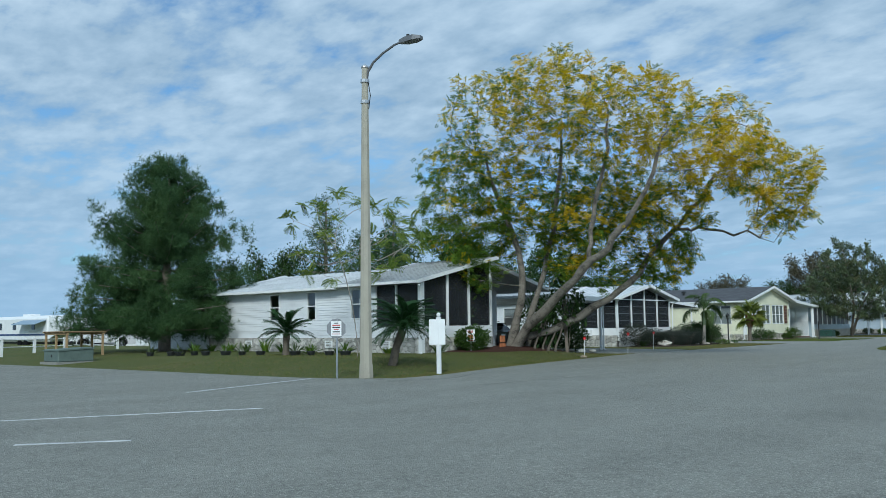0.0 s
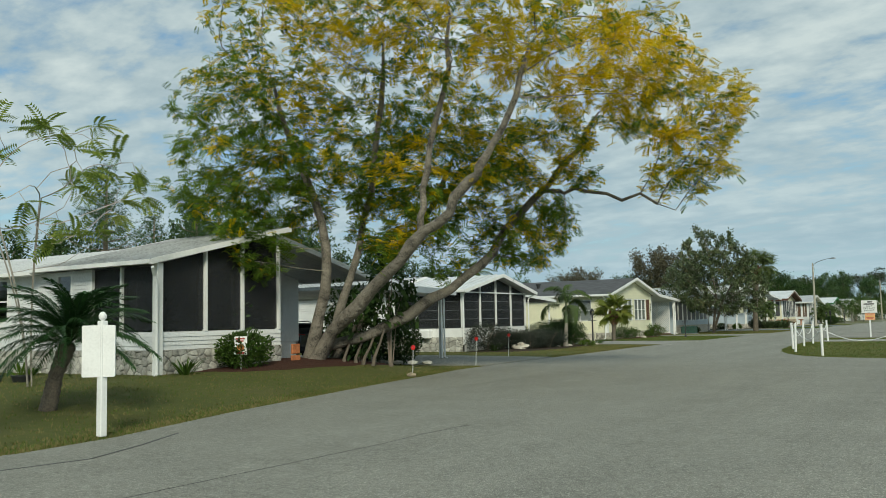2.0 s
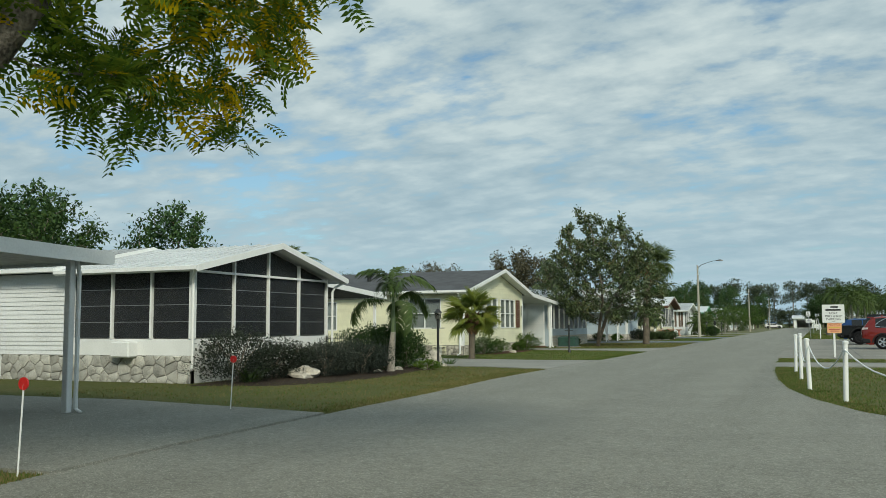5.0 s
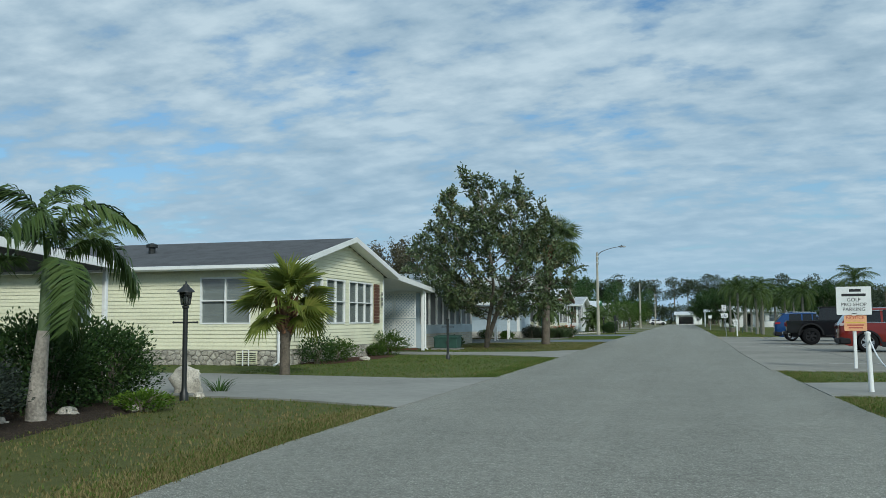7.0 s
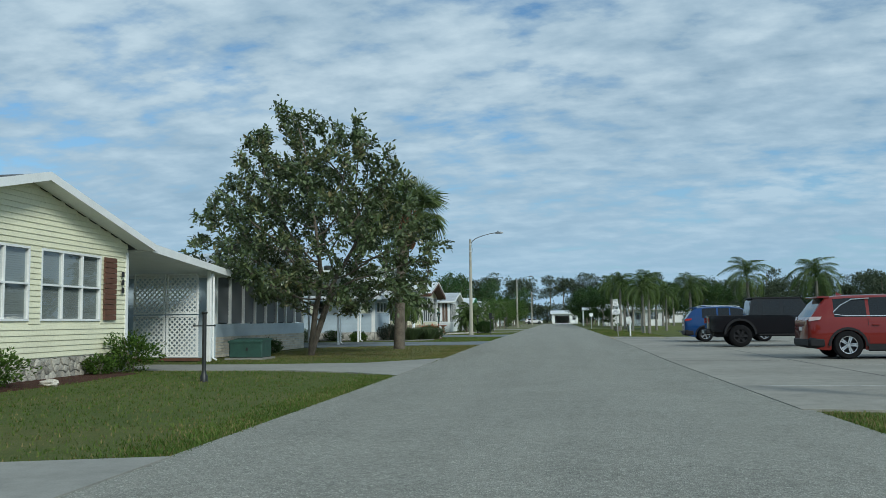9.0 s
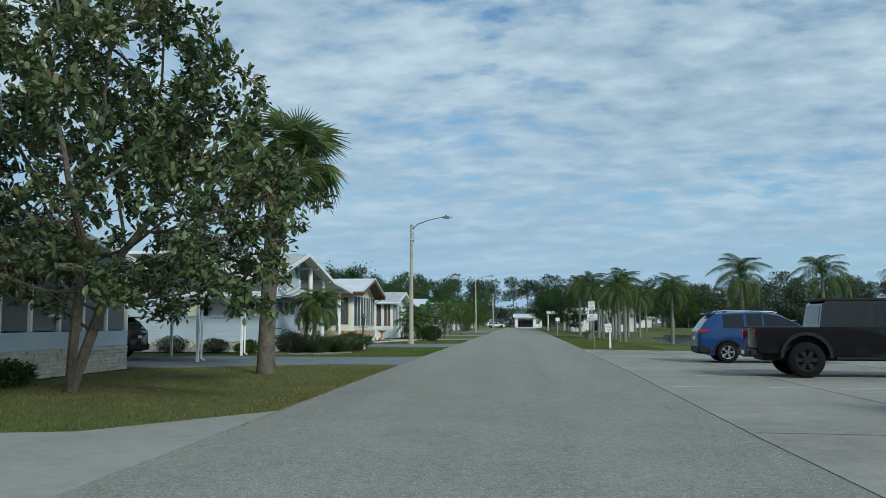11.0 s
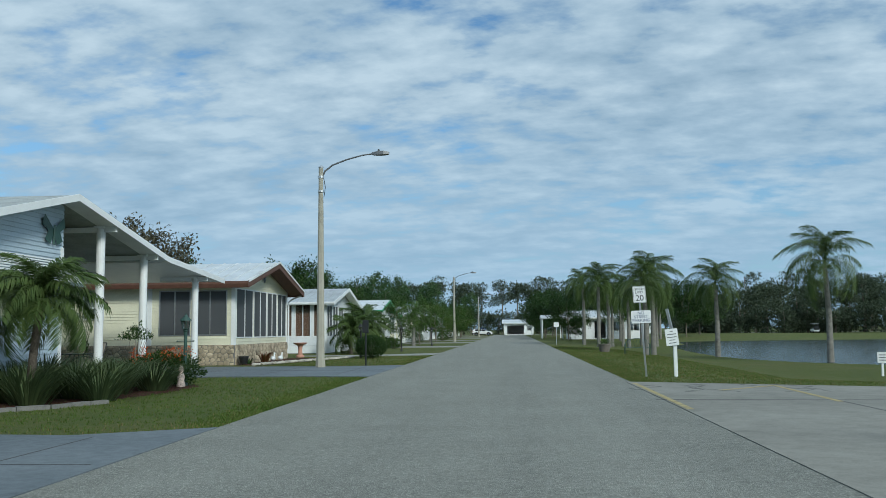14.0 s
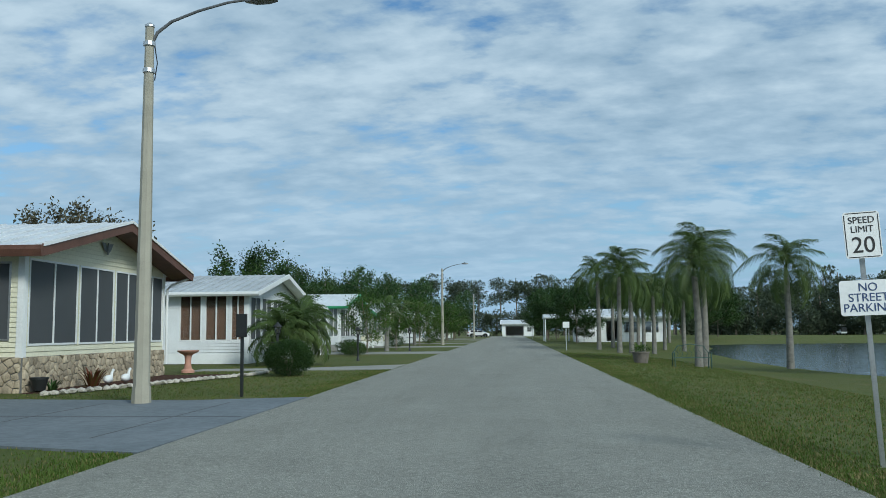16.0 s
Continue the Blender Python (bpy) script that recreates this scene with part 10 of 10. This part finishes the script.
        put("tail_lamp", [(0.0, sd * (W - 0.42), lamp_z - 0.04), (0.03, sd * (W - 0.08), lamp_z - 0.06), (0.30, sd * (W + 0.004), lamp_z - 0.02), (0.34, sd * (W - 0.0), lamp_z + 0.06), (0.06, sd * (W - 0.08), lamp_z + 0.06), (0.03, sd * (W - 0.42), lamp_z + 0.03)], [(0, 1, 4, 5), (1, 2, 3, 4)], lamp_mat, "wraparound tail lamp", None, False)
        put("mirror", S().soft_box(L - 1.55, L - 1.38, sd * (W + 0.13) - 0.09, sd * (W + 0.13) + 0.09, 1.03, 1.17, 0.03).v, S().soft_box(0, 1, 0, 1, 0, 1, 0.1).f, colour, "door mirror")
        wheel(t, at_, ra, sd * (W - 0.11), r, 0.23, sd, rim_mat or CHROME)
        wheel(t, at_, fa, sd * (W - 0.11), r, 0.23, sd, rim_mat or CHROME)
    put("underbody", S().box(0.3, L - 0.3, -W + 0.26, W - 0.26, 0.26, 0.75).v, S().box(0, 1, 0, 1, 0, 1).f, TRIM_BLACK, "dark underbody", None, False)
    put("bumper", S().soft_box(-0.015, 0.44, -W - 0.004, W + 0.004, 0.30, 0.58, 0.08).v, S().soft_box(0, 1, 0, 1, 0, 1, 0.1).f, TRIM_BLACK, "black lower bumper")
    put("spoiler", S().soft_box(0.30, 0.62, -wt_ - 0.02, wt_ + 0.02, H - 0.10, H - 0.045, 0.02).v, S().soft_box(0, 1, 0, 1, 0, 1, 0.1).f, colour)
    put("number_plate", S().box(-0.015, 0.01, -0.16, 0.16, 0.76, 0.86).v, S().box(0, 1, 0, 1, 0, 1).f, WHITE, "blank pale plate")
    put("antenna_fin", [(0.95, -0.02, H - 0.01), (1.15, -0.02, H - 0.01), (0.97, 0, H + 0.08), (0.95, 0.02, H - 0.01), (1.15, 0.02, H - 0.01)], [(0, 1, 2), (3, 2, 4), (0, 2, 3), (1, 4, 2)], colour)
    return t


BLUE_PAINT, RED_PAINT, BLACK_PAINT = paint("blue_car_paint", (0.008, 0.04, 0.14)), paint("red_car_paint", (0.15, 0.012, 0.009)), paint("black_car_paint", (0.006, 0.007, 0.009))
suv("car", "blue sport utility car parked tail to the road", 6.5, 90.2, -3, BLUE_PAINT, H=1.70, lamp_z=1.06, belt=1.12, quarter=0.78)
suv("car", "dark red sport utility car parked tail to the road", 7.15, 71.6, -3, RED_PAINT, 4.75, 0.96, 1.74, 2.85, 1.0, 0.38, None, False, 1.08, 1.10, 0.6, True, CLEAR_LAMP)
suv("car", "dark car parked under the carport", -11.5, 28.6, 180, BLACK_PAINT, 4.5, 0.9, 1.5)
suv("car", "dark car parked under a carport roof", -13.6, 90.9, 180, BLACK_PAINT, 4.5, 0.9, 1.6)
suv("car", "blue car parked far down the street", -6.4, 284.0, 80, paint("light_blue_car_paint", (0.03, 0.12, 0.32)), 4.7, 0.92, 1.75)
suv("car", "white car parked far down the street", -8.0, 276.0, 0, paint("white_car_paint", (0.7, 0.7, 0.7)), 4.5, 0.9, 1.5)
suv("car", "white car parked in the distance beyond the lawn", -48, 22, 70, bpy.data.materials["white_car_paint"], 4.9, 0.95, 1.7)


def pickup(x, y, turn):
    t = thing("pickup_truck", "black pickup truck with big tyres parked tail to the road", "truck", (x, y, 0.012))
    rot = pose(0, 0, 0, 0, 0, turn)
    L, W, r, ra, fa = 5.5, 0.90, 0.43, 1.15, 4.6

    def at_(a, b, c):
        q = rot @ Vector((a, b, c))
        return (x + q.x, y + q.y, 0.012 + q.z)

    def put(nm, v, f, mat, lab="", par=None, smooth=False):
        return part(nm, S().add([at_(*p) for p in v], f), mat, par or t, lab, smooth=smooth)

    def block(nm, x0, x1, y0, y1, z0, z1, mat, lab="", b=0.03, par=None):
        s = S().soft_box(x0, x1, y0, y1, z0, z1, b)
        return put(nm, s.v, s.f, mat, lab, par)
    prof = [(0.0, 0.72), (0.04, 0.60)] + [(ra - r - 0.12, 0.58)] + arch(ra, r + 0.12, r + 0.06) + [(ra + r + 0.2, 0.52), (fa - r - 0.2, 0.50)] + arch(fa, r + 0.12, r + 0.06) + [(L - 0.1, 0.62), (L, 0.75), (L - 0.02, 1.12), (L - 1.2, 1.20), (2.2, 1.20), (0.0, 1.20)]
    v, f = rounded(prof, [(-W + 0.06, 0.012), (-W + 0.10, 0), (W - 0.10, 0), (W - 0.06, 0.012)])
    body = put("body", v, f, BLACK_PAINT, "glossy black body", None, True)
    block("bed_cover", 0.04, 1.48, -W + 0.12, W - 0.12, 1.19, 1.235, TRIM_BLACK, "flat black bed cover")
    block("cab", 1.48, 3.95, -W + 0.10, W - 0.10, 1.18, 1.24, BLACK_PAINT, "", 0.02)
    cab = [(1.50, 1.2), (1.60, 1.80), (1.74, 1.88), (3.45, 1.88), (3.95, 1.2)]
    vv, n = [], len(cab)
    for sd in (-1, 1):
        for a, z in cab:
            vv.append((a, sd * (W - 0.10 - 0.09 * (z - 1.2) / 0.66), z))
    ff = [tuple(range(n))[::-1], tuple(range(n, 2 * n))] + [(i, (i + 1) % n, n + (i + 1) % n, n + i) for i in range(n)]
    put("cab_shell", vv, ff, BLACK_PAINT, "black cab shell", body)
    block("roof_panel", 1.62, 3.5, -W + 0.17, W - 0.17, 1.86, 1.93, TRIM_BLACK, "black soft roof", 0.03, body)
    for sd in (-1, 1):
        for x0, x1, x2, x3 in ((1.62, 1.86, 1.86, 1.70), (2.0, 2.66, 2.66, 2.03), (2.8, 3.68, 3.42, 2.8)):
            y0, y1 = sd * (W - 0.105 + 0.004), sd * (W - 0.18 + 0.006)
            put("side_window", [(x0, y0, 1.27), (x1, y0, 1.27), (x2, y1, 1.78), (x3, y1, 1.78)], [(0, 1, 2, 3)], CAR_GLASS, "dark side window")
        for cx_ in (ra, fa):
            ring, ring2 = arch(cx_, r + 0.11, r + 0.06, 11), arch(cx_, r + 0.19, r + 0.06, 11)
            v_ = [(a, sd * (W + 0.05), z) for a, z in ring] + [(a, sd * (W + 0.05), z) for a, z in ring2] + [(a, sd * (W - 0.08), z) for a, z in ring2]
            put("fender_flare", v_, [(i, i + 1, 12 + i, 11 + i) for i in range(10)] + [(11 + i, 12 + i, 23 + i, 22 + i) for i in range(10)], TRIM_BLACK, "black fender flare")
            wheel(t, at_, cx_, sd * (W - 0.08), r, 0.29, sd, TRIM_BLACK, 6)
        block("tail_lamp", -0.03, 0.09, sd * (W - 0.2) - 0.07, sd * (W - 0.2) + 0.07, 0.92, 1.14, TAIL_RED, "red tail lamp", 0.02)
        block("step_bar", ra + r + 0.25, fa - r - 0.25, sd * (W - 0.02) - 0.06, sd * (W - 0.02) + 0.06, 0.44, 0.50, TRIM_BLACK, "black step bar", 0.02)
        block("mirror", 3.72, 3.86, sd * (W + 0.12) - 0.1, sd * (W + 0.12) + 0.1, 1.25, 1.47, TRIM_BLACK, "door mirror", 0.03)
    put("rear_window", [(1.51, -0.62, 1.3), (1.51, 0.62, 1.3), (1.585, 0.57, 1.76), (1.585, -0.57, 1.76)], [(0, 1, 2, 3)], CAR_GLASS, "dark rear window")
    block("underbody", 0.2, 5.2, -W + 0.30, W - 0.30, 0.40, 1.1, TRIM_BLACK, "dark underbody")
    block("bumper", -0.16, 0.06, -W + 0.1, W - 0.1, 0.50, 0.68, TRIM_BLACK, "black rear bumper", 0.04)
    block("number_plate", -0.175, -0.155, -0.16, 0.16, 0.54, 0.64, WHITE, "blank pale plate", 0.004)
    return t


pickup(6.35, 82.3, -3)
# small golf cart across the pond
gx, gy = 63.0, 268.0
gzz = float(ground_z(gx, gy))
gc = thing("golf_cart", "white golf cart parked across the pond", "golf cart", (gx, gy, gzz))
part("body", S().soft_box(gx - 0.6, gx + 0.6, gy - 1.1, gy + 1.1, gzz + 0.25, gzz + 0.75, 0.1), WHITE, gc)
part("canopy", S().soft_box(gx - 0.62, gx + 0.62, gy - 0.9, gy + 0.9, gzz + 1.8, gzz + 1.88, 0.03), WHITE, gc)
part("bag_rack", S().soft_box(gx - 0.5, gx + 0.5, gy - 1.2, gy - 0.95, gzz + 0.6, gzz + 1.45, 0.05), BLACK, gc, "dark bags on the rear rack")
for sx in (-0.55, 0.55):
    for sy in (-0.8, 0.8):
        part("canopy_post", S().tube([(gx + sx, gy + sy, gzz + 0.65), (gx + sx, gy + sy, gzz + 1.82)], 0.025, 5), BLACK, gc)
        part("wheel", S().tube([(gx + sx - 0.08, gy + sy, gzz + 0.22), (gx + sx + 0.08, gy + sy, gzz + 0.22)], 0.23, 14), RUBBER, gc)
part("seat", S().soft_box(gx - 0.5, gx + 0.5, gy - 0.3, gy + 0.2, gzz + 0.7, gzz + 1.0, 0.05), BLIND, gc)

# ---- beyond the corner lawn ----
rv = thing("camper_trailer", "white camper trailer parked beyond the lawn", "camper", (-58.9, 24.5, 0))
part("shell", S().soft_box(-65.5, -54.6, 23.3, 25.8, 0.45, 2.66, 0.25), WHITE, rv, "white rounded shell")
part("front_cap", S().prism([(-54.7, 0.7), (-53.0, 1.2), (-52.7, 1.7), (-53.3, 2.3), (-54.7, 2.62)], "y", 23.4, 25.7), WHITE, rv, "white sloping front cap")
for x in (-64.2, -61.2, -57.4):
    part("window", S().soft_box(x - 0.3, x + 0.3, 23.26, 23.32, 1.5, 2.1, 0.03), CAR_GLASS, rv, "dark window")
part("roof_unit", S().soft_box(-61.3, -60.0, 24.0, 25.0, 2.62, 2.85, 0.08), WHITE, rv)
part("awning", S().prism([(23.25, 2.3), (22.3, 1.95), (22.3, 1.9), (23.25, 2.25)], "x", -59.5, -54.9), material("blue_grey_awning", (0.26, 0.34, 0.42), 0.8, var=0.15, bump=0.1), rv, "blue-grey awning")
part("stripe", S().box(-65.3, -54.8, 23.285, 23.30, 1.0, 1.14), INK_BLUE, rv, "blue side stripe")
for x in (-60.4, -59.2):
    part("wheel", S().tube([(x, 23.4, 0.36), (x, 23.7, 0.36)], 0.37, 16), RUBBER, rv)
part("underbody", S().box(-65.0, -54.8, 23.8, 25.4, 0.3, 0.5), TRIM_BLACK, rv, "dark underbody")
part("jack_stand", S().box(-55.4, -55.2, 24.4, 24.6, -0.05, 0.5), TRIM_BLACK, rv)
WOOD = material("raw_pine_timber", (0.36, 0.25, 0.13), 0.8, var=0.3, scale=5, fine=40, bump=0.3)
px, py = -20.4, 9.4
pg = thing("timber_canopy", "low raw timber canopy frame beyond the lawn", "canopy", (px, py, 0))
for dx in (-1.0, 0.0, 1.0):
    for dy in (-0.8, 0.8):
        part("post", S().box(px + dx - 0.04, px + dx + 0.04, py + dy - 0.04, py + dy + 0.04, -0.05, 1.13), WOOD, pg)
for dy in (-0.8, 0.8):
    part("beam", S().box(px - 1.1, px + 1.1, py + dy - 0.035, py + dy + 0.035, 1.13, 1.20), WOOD, pg)
for k in range(6):
    part("rafter", S().box(px - 1.03 + k * 0.4, px - 0.98 + k * 0.4, py - 0.95, py + 0.95, 1.20, 1.25), WOOD, pg)
part("sheet_roof", S().box(px - 1.1, px + 1.1, py - 0.95, py + 0.95, 1.25, 1.28), WOOD, pg)
rail = thing("rail_fence", "white post and rail fence beyond the corner lawn", "fence", (-26.5, 10, 0))
for k in range(6):
    x, y = -24.85 - k * 0.86, 6.5 + k * 1.9
    part("post", S().box(x - 0.06, x + 0.06, y - 0.06, y + 0.06, -0.05, 1.0), WHITE, rail)
    if k < 5:
        for z in (0.55, 0.9):
            part("rail", S().tube([(x, y, z), (x - 0.86, y + 1.9, z)], 0.03, 5), WHITE, rail)
sh = thing("garden_shed", "small pale grey shed by the pine", "shed", (-24.5, 17.5, 0))
part("wall", S().box(-26.5, -22.6, 16.5, 19.5, -0.05, 1.9), WHITE_SIDING, sh)
part("roof", S().prism([(16.2, 1.85), (18, 2.5), (19.8, 1.85), (18, 2.4)], "x", -26.8, -22.3), GREY_ROOF, sh)
part("window", S().soft_box(-22.62, -22.56, 17.4, 18.4, 0.8, 1.5, 0.02), CAR_GLASS, sh)
for k, (x, y) in enumerate(((-31, 22), (-55, 30))):
    long_home(x - 7, x + 5, y, y + 5, "low white home beyond the pine", [(x - 4, x - 2.5, 1, 2.1), (x + 1, x + 2.5, 1, 2.1)], [], 2.5)

# ---- the many small pieces, last ----
for job in LATER:
    job()
